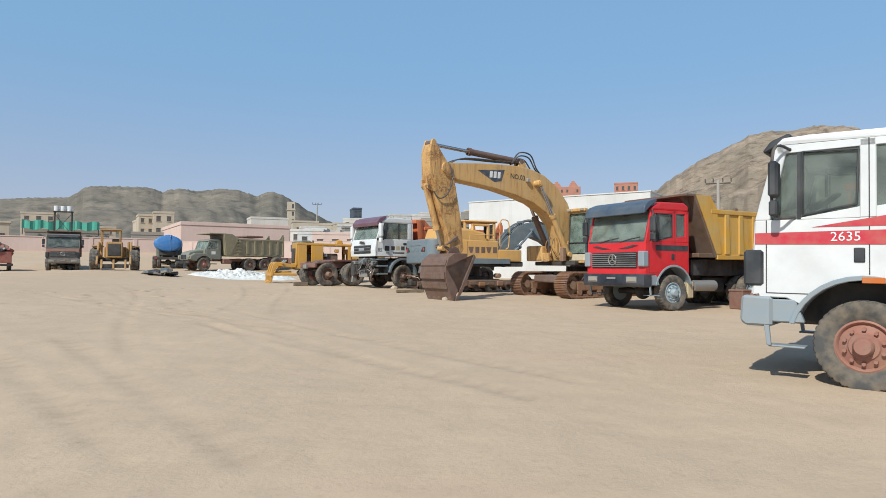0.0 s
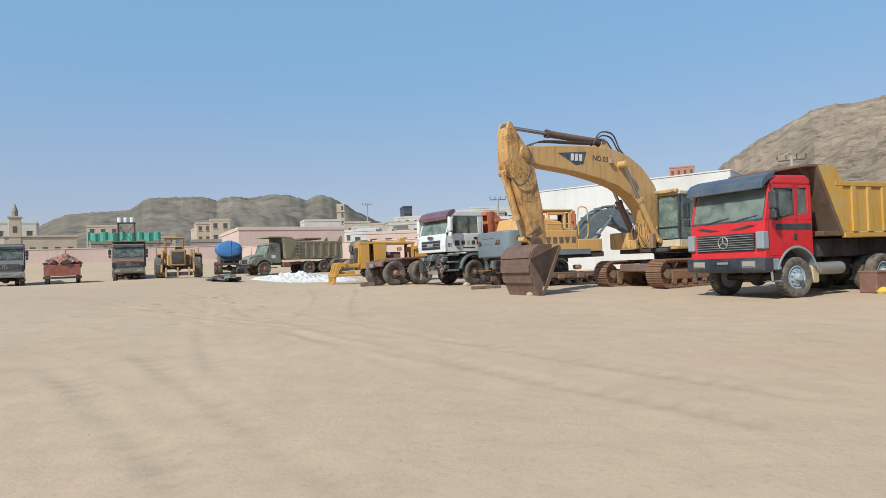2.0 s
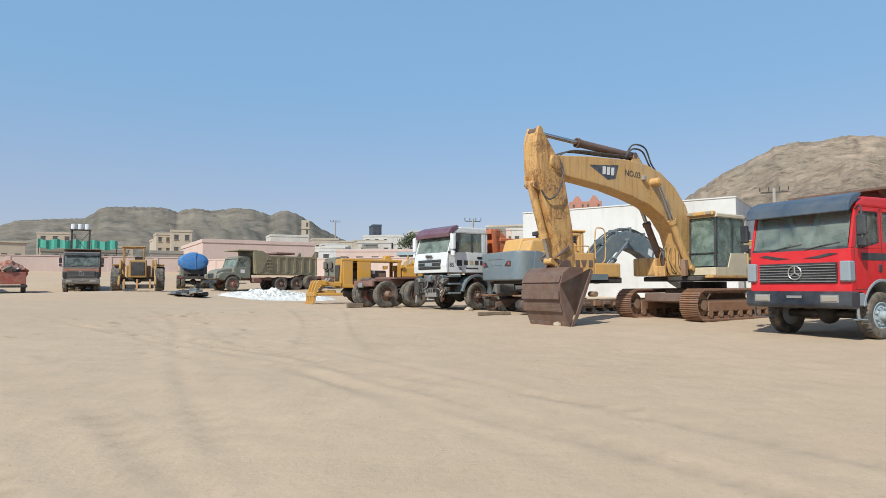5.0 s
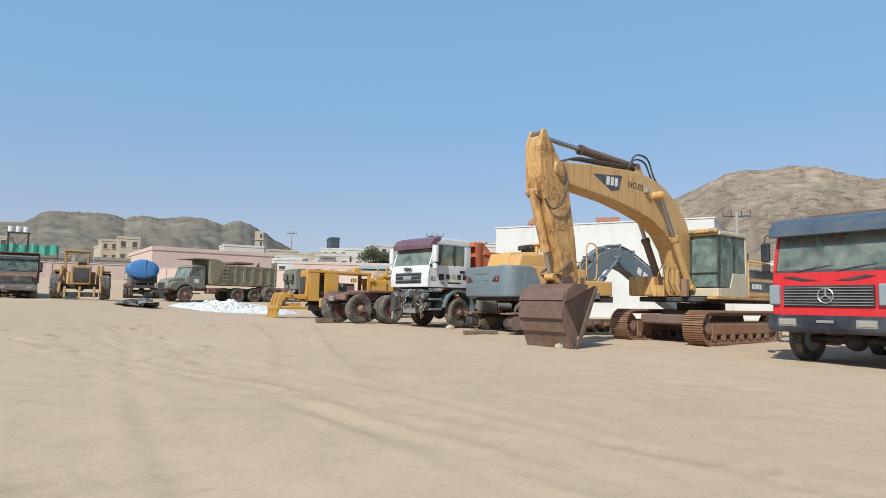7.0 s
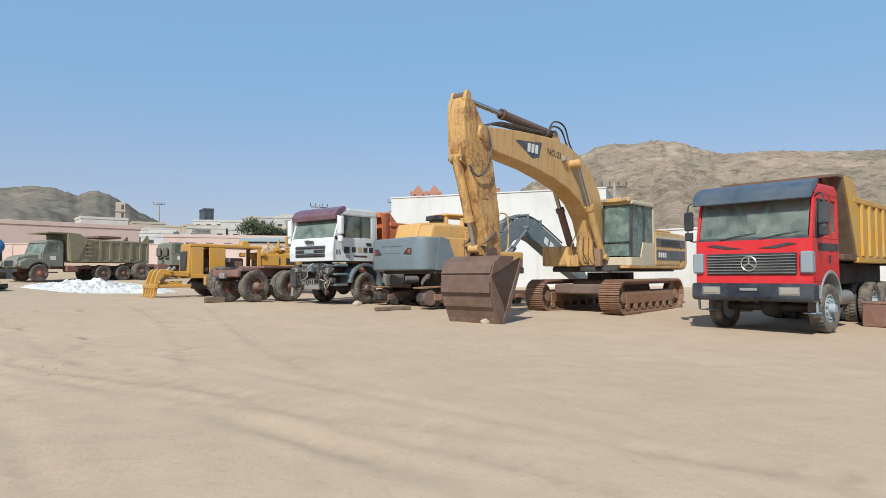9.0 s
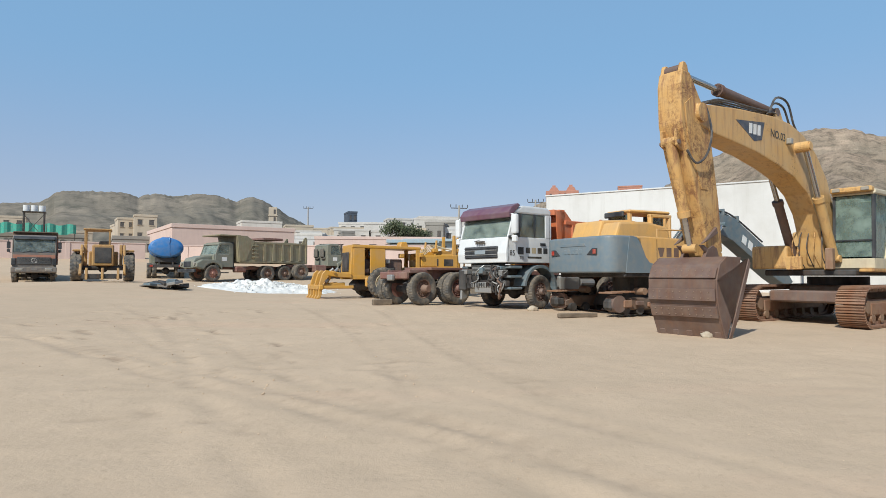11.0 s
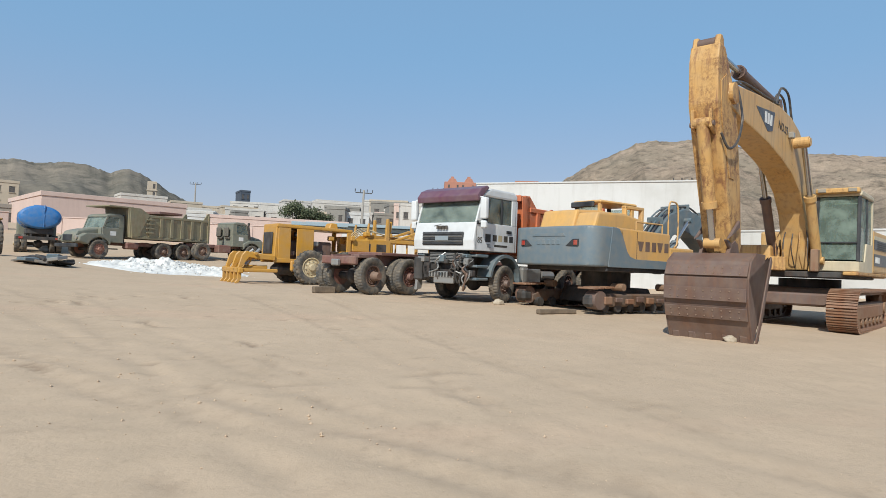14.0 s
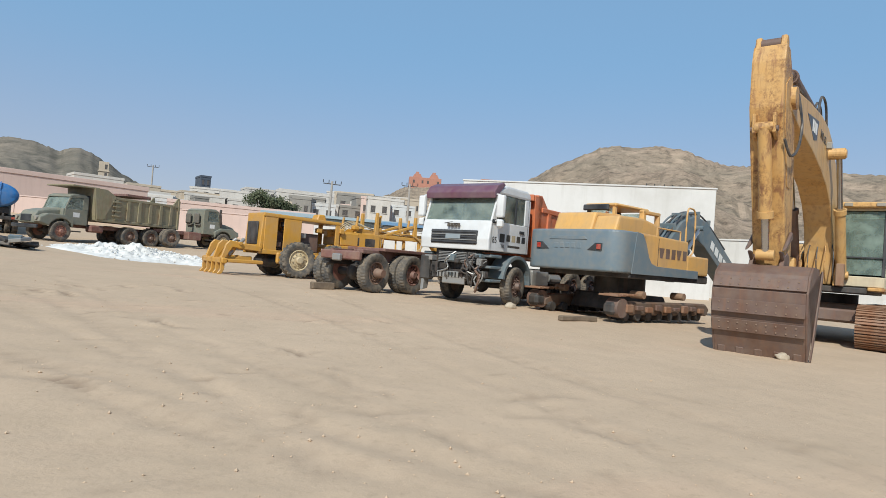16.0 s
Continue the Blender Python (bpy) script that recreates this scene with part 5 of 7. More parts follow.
    # undercarriage
    smooth(part("slew_ring", rod((7.0, 0, 0.95), (7.0, 0, 1.22), 0.75, seg=32), DARK, t))
    part("car_body", prism([(5.9, 0.5), (8.2, 0.5), (8.0, 0.98), (6.1, 0.98)], -0.9, 0.9, 0.04), TRACK_F, t)
    part("front_beam", box(5.0, 5.7, -0.95, 0.95, 0.55, 0.85, 0.04), BROWN, t)
    for s in (-1, 1):
        part("roller_guard", box(5.0, 8.5, s * 1.27 - 0.2, s * 1.27 + 0.2, 0.26, 0.6, 0.04), TRACK, t, "rust-orange crawler side plate")
        track_unit(t, 4.25, 9.35, s * 1.0 - 0.31 + s * 0.27, s * 1.0 + 0.31 + s * 0.27, 0.98, TRACK, TRACK_F)
    return t


cat_excavator()


def volvo_excavator():
    t = thing("excavator", at(1.74, 29.42, 22, 0.0), "yellow excavator with grey counterweight and stripped tracks", "excavator", "excavators")
    zb, zt = 1.2, 2.25
    # counterweight, rounded, with recessed lamps
    corner = [(0.42 - 0.42 * math.cos(radians(a)), 1.08 + 0.42 * math.sin(radians(a))) for a in range(0, 91, 15)]
    outline = [(1.25, -1.5)] + [(x, -y) for x, y in corner[::-1]] + [(-0.03, -0.5), (-0.03, 0.5)] + corner + [(1.25, 1.5)]
    cw = smooth(part("counterweight", slab(outline, zb, zt, 0.07, 3), VOL_G, t, "massive rounded grey counterweight"))
    for s in (-1, 1):
        part("lamp_recess", prism([(s * 0.62, zb + 0.52), (s * 1.04, zb + 0.52), (s * 1.04, zb + 0.7), (s * 0.85, zb + 0.7)], -0.02, 0.04, 0.004), CHARCOAL, cw).matrix_basis = pose(0, 0, 0, 0, 0, 90)
        part("tail_lamp", box(-0.06, 0.05, s * 0.9, s * 1.02, zb + 0.54, zb + 0.67, 0.01), REDLENS, cw)
    part("crease", prism([(-0.6, zb + 0.78), (0.6, zb + 0.78), (0.52, zb + 0.86), (-0.52, zb + 0.86)], -0.01, 0.045, 0.003), VOL_G, cw).matrix_basis = pose(0, 0, 0, 0, 0, 90)
    for k in range(5):
        part("embossed_mark", box(-0.045, 0.01, -0.42 + k * 0.18, -0.29 + k * 0.18, zb + 0.55, zb + 0.69, 0.01), VOL_G, cw)
    for s in (-1, 1):
        side = part("side_panel", prism([(0.75, zb + 0.1), (3.3, zb + 0.1), (3.3, zt - 0.05), (0.95, zt)], s * 1.5, s * 1.36, 0.04, seg=2), VOL_Y, t)
        part("grey_sweep", prism([(0.6, zb), (3.9, zb), (3.9, zb + 0.22), (1.75, zb + 0.24), (1.5, zb + 0.3), (1.36, zb + 0.45), (1.28, zb + 0.62), (1.18, zb + 0.82), (1.02, zb + 1.02), (0.75, zt)], s * 1.5, s * 1.515, 0.006), VOL_G, side)
        for k in range(5):
            part("logo_mark", prism([(1.9 + k * 0.29, zb + 0.47), (2.0 + k * 0.29, zb + 0.47), (2.08 + k * 0.29, zb + 0.73), (1.82 + k * 0.29, zb + 0.73)] if k % 3 == 0 else [(1.87 + k * 0.29, zb + 0.47), (2.06 + k * 0.29, zb + 0.47), (2.06 + k * 0.29, zb + 0.73), (1.87 + k * 0.29, zb + 0.73)], s * 1.502, s * 1.507, 0), BROWN, side, "brown block logo mark")
        part("hatch_line", box(1.78, 1.795, s * 1.502, s * 1.506, zb + 0.25, zt - 0.08, 0), CHARCOAL, side)
    part("engine_hood", prism([(0.9, zt - 0.05), (3.1, zt - 0.05), (3.05, zt + 0.5), (2.2, zt + 0.62), (1.1, zt + 0.56)], 0.0, 1.32, 0.07, seg=2), VOL_Y, t)
    part("engine_hood", prism([(0.9, zt - 0.05), (3.1, zt - 0.05), (3.05, zt + 0.36), (2.2, zt + 0.5), (1.1, zt + 0.46)], -0.75, -0.02, 0.07, seg=2), VOL_Y, t)
    part("deck", box(0.6, 4.6, -1.45, 1.45, zb - 0.12, zb + 0.1, 0.03), DARK, t)
    part("tool_box", box(3.3, 4.5, -1.5, -0.5, zb + 0.1, zt - 0.42, 0.05, seg=2), VOL_Y, t)
    for (p, q) in (((2.0, -1.3, zt), (2.0, -1.3, zt + 0.22)), ((2.0, -1.3, zt + 0.22), (3.2, -1.3, zt + 0.22)), ((3.2, -1.3, zt + 0.22), (3.2, -1.3, zt - 0.1))):
        part("handrail", rod(p, q, 0.022, seg=8), VOL_Y, t)
    part("handrail", pipe([(3.5, -1.3, zt - 0.4), (3.5, -1.3, zt + 0.75), (3.7, -1.3, zt + 0.92), (3.95, -1.3, zt + 0.75), (3.95, -1.3, zt - 0.2), (3.8, -1.3, zt - 0.4)], 0.025, seg=8), VOL_Y, t)
    # cab seen from behind, on the far side
    cab = part("cab", box(2.6, 4.3, 0.45, 1.45, zb + 0.1, zt + 0.15, 0.03), VOL_Y, t)
    for x in (2.65, 4.2):
        for y in (0.5, 1.4):
            part("post", box(x - 0.06, x + 0.06, y - 0.05, y + 0.05, zt + 0.15, zt + 0.9, 0.015), CHARCOAL if y > 1 else VOL_Y, cab)
    part("roof", box(2.55, 4.35, 0.4, 1.5, zt + 0.9, zt + 1.0, 0.04), VOL_Y, cab)
    part("roof_bar", box(2.45, 2.55, 0.6, 1.5, zt + 0.78, zt + 0.96, 0.03), CHARCOAL, cab)
    for x in (2.62, 4.24):
        part("pane", box(x, x + 0.006, 0.55, 1.35, zt + 0.15, zt + 0.85, 0), GLASS, cab)
    part("guard_post", box(2.5, 2.62, -0.55, -0.4, zt + 0.2, zt + 0.75, 0.03), VOL_Y, t)
    part("guard_bar", prism([(2.5, zt + 0.66), (3.4, zt + 0.66), (3.4, zt + 0.76), (2.5, zt + 0.76)], -0.55, -0.4, 0.02), VOL_Y, t)
    part("guard_post", box(3.28, 3.4, -0.55, -0.4, zt + 0.0, zt + 0.7, 0.03), VOL_Y, t)
    # boom falling away to the far side, blue grey, with hoses
    pts = [(3.7, 1.3), (4.2, 2.2), (5.0, 2.95), (5.8, 3.2), (6.5, 3.08), (8.9, 1.6), (9.5, 0.9)]
    bot = [(9.2, 0.7), (8.5, 1.05), (6.4, 2.3), (5.8, 2.5), (5.2, 2.3), (4.6, 1.7), (4.3, 1.1)]
    boom = part("boom", prism(pts + bot, -0.35, 0.2, 0.03, seg=2), VOL_B, t, "blue-grey boom bending down to the ground")
    for k in range(5):
        u = 6.6 + k * 0.3
        part("logo_mark", prism([(u + 0.3, 2.52 - k * 0.185), (u + 0.5, 2.4 - k * 0.185), (u + 0.43, 2.14 - k * 0.185), (u + 0.23, 2.27 - k * 0.185)], -0.362, -0.352, 0), WHITEP, boom, "white block logo mark")
    for k, y in enumerate((-0.26, -0.12, 0.02, 0.14)):
        part("hose", pipe([(3.9, y, 1.9), (4.25, y, 2.4), (5.0, y, 3.02 + 0.04 * (k % 2)), (5.8, y, 3.27 + 0.03 * (k % 3)), (6.55, y, 3.13), (8.0, y, 2.3)], 0.03, seg=6), VOL_B if k % 2 else HOSE, boom)
    for k, u in enumerate((4.6, 5.3, 6.0, 6.7)):
        part("hose_clamp", box(u - 0.03, u + 0.03, -0.36, 0.2, (2.6, 3.0, 3.12, 2.92)[k], (2.85, 3.25, 3.36, 3.15)[k], 0.01), VOL_B, boom)
    for y in (-0.55, 0.42):
        ram(boom, (4.1, y, 1.15), (5.7, y, 2.8), 0.1, 0.55, VOL_B, "boom_ram")
    # undercarriage with bare crawlers
    smooth(part("slew_ring", rod((2.4, 0, 0.62), (2.4, 0, 1.1), 0.7, seg=32), DARK, t))
    part("car_body", prism([(1.5, 0.2), (3.4, 0.2), (3.1, 0.64), (1.7, 0.64)], -1.0, 1.0, 0.04), DARK, t)
    for s in (-1, 1):
        for k in range(9):
            part("track_link", box(0.55 + k * 0.45, 0.85 + k * 0.45, s * 1.42, s * 1.5, 0.24 + 0.05 * (k % 2), 0.44 - 0.03 * (k % 3), 0.02), BROWN if k % 2 else TRACK, t)
        f = part("crawler_frame", prism([(0.5, 0.16), (4.9, 0.16), (5.0, 0.36), (4.8, 0.5), (0.9, 0.5), (0.5, 0.36)], s * 1.08, s * 1.36, 0.04), DUMP_B, t, "bare rusty crawler frame without its track")
        for k in range(8):
            x = 0.75 + k * 0.52
            part("roller", rod((x, s * 0.98, 0.15), (x, s * 1.36, 0.15), 0.13, seg=14), DARK, f)
        for x in (1.4, 3.4):
            part("top_roller", rod((x, s * 1.05, 0.68), (x, s * 1.42, 0.68), 0.1, seg=14), TRACK_F, f)
        part("idler_block", box(0.12, 0.5, s * 1.05, s * 1.4, 0.16, 0.48, 0.08), DARK, f)
        smooth(part("idler_wheel", rod((0.42, s * 1.1, 0.34), (0.42, s * 1.46, 0.34), 0.24, seg=20), BROWN, f))
        for k in range(4):
            part("loose_shoe", box(0.1 + k * 0.22, 0.28 + k * 0.22, s * 0.95, s * 1.5, 0.62 + 0.01 * k, 0.67 + 0.01 * k, 0.01), TRACK, f)
    return t


volvo_excavator()


# ---- white forward-control truck with plum visor and stripped nose ----
def man_truck():
    t = thing("white_tipper_truck", at(-0.79, 31.25, 34), "white tipper truck with plum visor and stripped front bumper", "truck", "parked trucks")
    half, zb, zs, zr = 1.15, 1.46, 2.26, 3.0
    part("front_panel", prism([(0.05, zb), (0.2, zb), (0.2, zs), (0.12, zs), (0.02, 1.75)], -half, half, 0.03, seg=2), WHITE, t)
    for s in (-1, 1):
        y0, y1 = s * half, s * (half - 0.06)
        part("door_panel", prism([(0.08, zb), (2.1, zb), (2.1, zs), (0.12, zs)], y0, y1, 0.015), WHITE, t)
        part("front_pillar", prism([(0.12, zs), (0.34, zs), (0.52, zr), (0.36, zr)], y0, y1, 0.01), WHITE, t)
        part("door_pillar", prism([(1.82, zs), (2.1, zs), (2.1, zr), (1.82, zr)], y0, y1, 0.01), WHITE, t)
        part("window_frame", prism([(0.5, zs), (0.62, zs), (0.72, zr), (0.6, zr)], y0 + s * 0.003, y1, 0.0), CHARCOAL, t)
        part("side_window", prism([(0.3, zs - 0.12), (1.82, zs), (1.82, zr), (0.5, zr)], s * (half - 0.03), s * (half - 0.036), 0), GLASS, t)
        part("window_post", box(1.28, 1.34, y0 - s * 0.02, y0 + s * 0.002, zs, zr, 0), CHARCOAL, t)
        part("door_line", box(2.0, 2.012, y0, y0 + s * 0.003, zb, zr, 0), CHARCOAL, t)
        part("door_handle", box(1.55, 1.8, y0, y0 + s * 0.03, 2.02, 2.1, 0.01), CHARCOAL, t)
        part("marker_trim", box(0.12, 0.5, y0, y0 + s * 0.03, 2.2, 2.3, 0.02), CHARCOAL, t)
        fender(t, 1.55, 0.62, 0.78, s * (half + 0.05), s * (half - 0.45), VOL_B, a0=-5, a1=172, thick=0.1)
        for k in (0.62, 0.98, 1.28):
            part("step", box(0.2, 0.75, s * half, s * (half - 0.3), k, k + 0.08, 0.02), VOL_B, t)
        m = part("mirror", box(0.15, 0.3, s * (half + 0.08), s * (half + 0.3), 2.35, 2.95, 0.05, seg=2), WHITE, t)
        part("small_mirror", box(0.15, 0.3, s * (half + 0.1), s * (half + 0.28), 2.08, 2.3, 0.04), WHITE, m)
        for k in range(2):
            part("mirror_arm", rod((0.25, s * half, 2.25 + k * 0.72), (0.22, s * (half + 0.15), 2.3 + k * 0.65), 0.025, seg=8), WHITE, m)
        part("door_sign", box(0.55, 0.8, y0, y0 + s * 0.004, 1.72, 1.95, 0), DARK, t)
        for k in range(4):
            part("door_sign", box(0.9 + k * 0.27, 1.09 + k * 0.27, y0, y0 + s * 0.004, 1.76, 1.94, 0), (BLACKP, HUB_Y, BLACKP, CHARCOAL)[k], t)
        part("sign_bar", box(0.98, 1.62, y0, y0 + s * 0.004, 1.60, 1.66, 0), BLACKP, t)
    part("back_panel", box(2.04, 2.1, -half + 0.06, half - 0.06, zb, zr, 0.01), WHITE, t)
    part("cab_floor", box(0.2, 2.04, -half + 0.06, half - 0.06, 1.5, 1.54, 0), INTERIOR, t)
    part("roof", prism([(0.36, zr), (2.1, zr), (2.1, zr + 0.16), (1.9, zr + 0.26), (0.8, zr + 0.27), (0.45, zr + 0.12)], -half, half, 0.06, seg=2), WHITE, t)
    part("windscreen", prism([(0.13, zs - 0.1), (0.14, zs - 0.1), (0.385, zr), (0.375, zr)], -half + 0.07, half - 0.07, 0), GLASS, t)
    part("sun_visor", prism([(0.16, zr - 0.14), (0.2, zr - 0.14), (0.38, zr + 0.02), (0.66, zr + 0.27), (0.56, zr + 0.33), (0.28, zr + 0.22), (0.12, zr + 0.02)], -half - 0.02, half + 0.02, 0.03, seg=2), PURPLE, t, "glossy plum plastic sun visor")
    part("wiper", pipe([(0.1, 0.4, zs - 0.1), (0.13, 0, zs - 0.04), (0.15, -0.5, zs)], 0.015, seg=5), HOSE, t)
    g = part("grille", box(0.0, 0.06, -0.78, 0.78, 1.60, 1.98, 0.02), CHARCOAL, t)
    for k in range(5):
        part("slat", box(-0.02, 0.02, -0.76, 0.76, 1.63 + k * 0.07, 1.655 + k * 0.07, 0.005), STEEL if k % 2 else CHARCOAL, g)
    part("badge", box(-0.03, 0.0, -0.25, 0.25, 1.73, 1.86, 0.01), GREYBLUE, g)
    for k in range(4):
        part("nose_mark", box(0.0, 0.035, -0.18 + k * 0.11, -0.1 + k * 0.11, 2.06, 2.16, 0), BLACKP, t)
    writing("85", 0.24, BLACKP, t, flank(0.18, -half - 0.004, 1.68), "number_lettering", "black painted number 85")
    writing("TEL", 0.13, BLACKP, t, flank(0.62, -half - 0.004, 1.57), "lettering", "black painted letters TEL")
    # bare front end where the bumper is missing
    r = random.Random(2)
    part("cross_beam", box(0.1, 0.3, -1.05, 1.05, 0.72, 0.9, 0.02), DARK, t)
    part("radiator", box(0.25, 0.4, -0.75, 0.75, 0.9, 1.45, 0.02), DARK, t)
    cooler = part("cooler", box(0.16, 0.24, -0.7, 0.55, 1.08, 1.4, 0.01), CHARCOAL, t)
    for k in range(7):
        part("fin", box(0.13, 0.17, -0.7, 0.55, 1.1 + k * 0.043, 1.118 + k * 0.043, 0.0), STEEL, cooler)
    low_bar = part("lower_member", box(0.02, 0.12, -0.55, 0.5, 0.66, 0.84, 0.02), STEEL, t, "ribbed grey lower member")
    for k in range(9):
        part("rib", box(0.0, 0.03, -0.52 + k * 0.115, -0.49 + k * 0.115, 0.68, 0.82, 0.0), DARK, low_bar)
    for k in range(7):
        y, z = r.uniform(-1.05, -0.4), r.uniform(0.7, 1.4)
        part("pipe", pipe([(0.12, y, z), (-0.05, y + r.uniform(-0.12, 0.12), z - 0.12), (0.02, y + r.uniform(-0.25, 0.2), z - r.uniform(0.2, 0.5)), (0.15, y + r.uniform(-0.2, 0.2), z - 0.4)], r.uniform(0.016, 0.034), seg=6), r.choice((DARK, DARK, HUB_B)), t)
    part("tow_plate", box(0.02, 0.12, -0.45, 0.3, 0.5, 0.68, 0.02), STEEL, t)
    for k in range(16):
        y = r.uniform(-1.05, 1.05)
        z = r.uniform(0.6, 1.35)
        part("engine_piece", box(0.02, 0.28, y - r.uniform(0.05, 0.16), y + r.uniform(0.05, 0.16), z - 0.07, z + r.uniform(0.04, 0.14), 0.02), r.choice((DARK, STEEL, VOL_B, DARK)), t)
    for k in range(11):
        y, z = r.uniform(-1.1, 1.0), r.uniform(0.85, 1.4)
        part("hose", pipe([(0.15, y, z), (-0.02, y + r.uniform(-0.2, 0.2), z - 0.2), (0.05, y + r.uniform(-0.3, 0.3), z - r.uniform(0.3, 0.55))], 0.022, seg=6), r.choice((HOSE, STEEL, BROWN)), t)
    part("lamp_bracket", box(0.0, 0.3, 0.78, 1.12, 0.55, 1.25, 0.05), DARK, t)
    part("wing_scrap", prism([(0.0, 0.25), (0.25, 0.3), (0.3, 0.7), (0.05, 0.72)], 0.95, 1.05, 0.02), STEEL, t)
    part("engine", box(0.5, 2.0, -0.45, 0.45, 0.6, 1.4, 0.1), DARK, t)
    frame_rails(t, 0.3, 7.8, 0.82, 1.08, DARK)
    axle(t, 1.55, 1.0, 0.52)
    for y in (-1.05, 1.05):
        wheel(t, 1.55, y, 0.54, 0.31, HUB_B if y > 0 else BROWN, near=y < 0, turn=6)
    for x in (5.2, 6.6):
        axle(t, x, 1.0, 0.52)
        duals(t, x, 1.06, 0.54, 0.29, BROWN)
    part("fuel_tank", box(2.6, 3.6, -1.1, -0.55, 0.5, 1.05, 0.08, seg=2), STEEL, t)
    part("air_tank", rod((3.7, -0.95, 0.8), (4.4, -0.95, 0.8), 0.16), STEEL, t)
    tipper(t, 2.75, 7.6, 1.4, 2.75, 1.15, ORANGE, ORANGE, 5, canopy=False)
    part("headboard_post", box(2.45, 2.6, -0.5, -0.3, 1.4, 3.1, 0.02), ORANGE, t)
    part("cab_protector", prism([(2.3, 3.05), (2.8, 3.05), (2.8, 3.2), (2.3, 3.25)], -1.1, 1.1, 0.02), ORANGE, t)
    for s in (-1, 1):
        part("protector_cheek", prism([(2.45, 1.5), (2.8, 1.5), (3.3, 2.75), (2.8, 3.2), (2.35, 3.2)], s * 1.12, s * 1.15, 0.0), ORANGE, t)


man_truck()


# bare rusty chassis with its double wheels, parked tail first
def bare_chassis():
    t = thing("bare_chassis", at(-3.2, 33.15, 37), "bare rusty truck chassis on double rear wheels", "chassis")
    frame_rails(t, -0.35, 8.0, 0.88, 1.2, CHASSIS, 0.45)
    part("rear_beam", box(-0.5, -0.35, -0.75, 0.75, 0.9, 1.15, 0.03), CHASSIS, t)
    part("tow_hitch", box(-0.65, -0.5, -0.15, 0.15, 0.85, 1.05, 0.03), STEEL, t)
    part("rear_plate", box(-0.35, 0.35, -0.75, -0.5, 1.1, 1.22, 0.02), CHASSIS, t)
    part("load_block", box(0.6, 5.5, -0.75, 0.75, 1.2, 1.3, 0.02), CHASSIS, t)
    for x in (0.2, 1.55):
        axle(t, x, 0.95, 0.56, 0.12)
        part("spring_pack", prism([(x - 0.7, 0.75), (x + 0.7, 0.75), (x + 0.3, 0.9), (x - 0.3, 0.9)], -0.62, -0.52, 0.01), DARK, t)
        part("spring_pack", prism([(x - 0.7, 0.75), (x + 0.7, 0.75), (x + 0.3, 0.9), (x - 0.3, 0.9)], 0.52, 0.62, 0.01), DARK, t)
    for y in (1.02, 0.68):
        wheel(t, 0.2, y, 0.57, 0.3, CHASSIS, near=False, deep=True)
    wheel(t, 0.2, -0.72, 0.57, 0.32, HUB_B, near=True, deep=True)
    smooth(part("brake_drum", rod((0.2, -0.85, 0.57), (0.2, -1.1, 0.57), 0.15, seg=18, r2=0.11), HUB_B, t, "rust-brown bare wheel hub"))
    for y in (-1.02, -0.68, 1.02, 0.68):
        wheel(t, 1.55, y, 0.57, 0.3, CHASSIS, near=y < 0, deep=True)


bare_chassis()


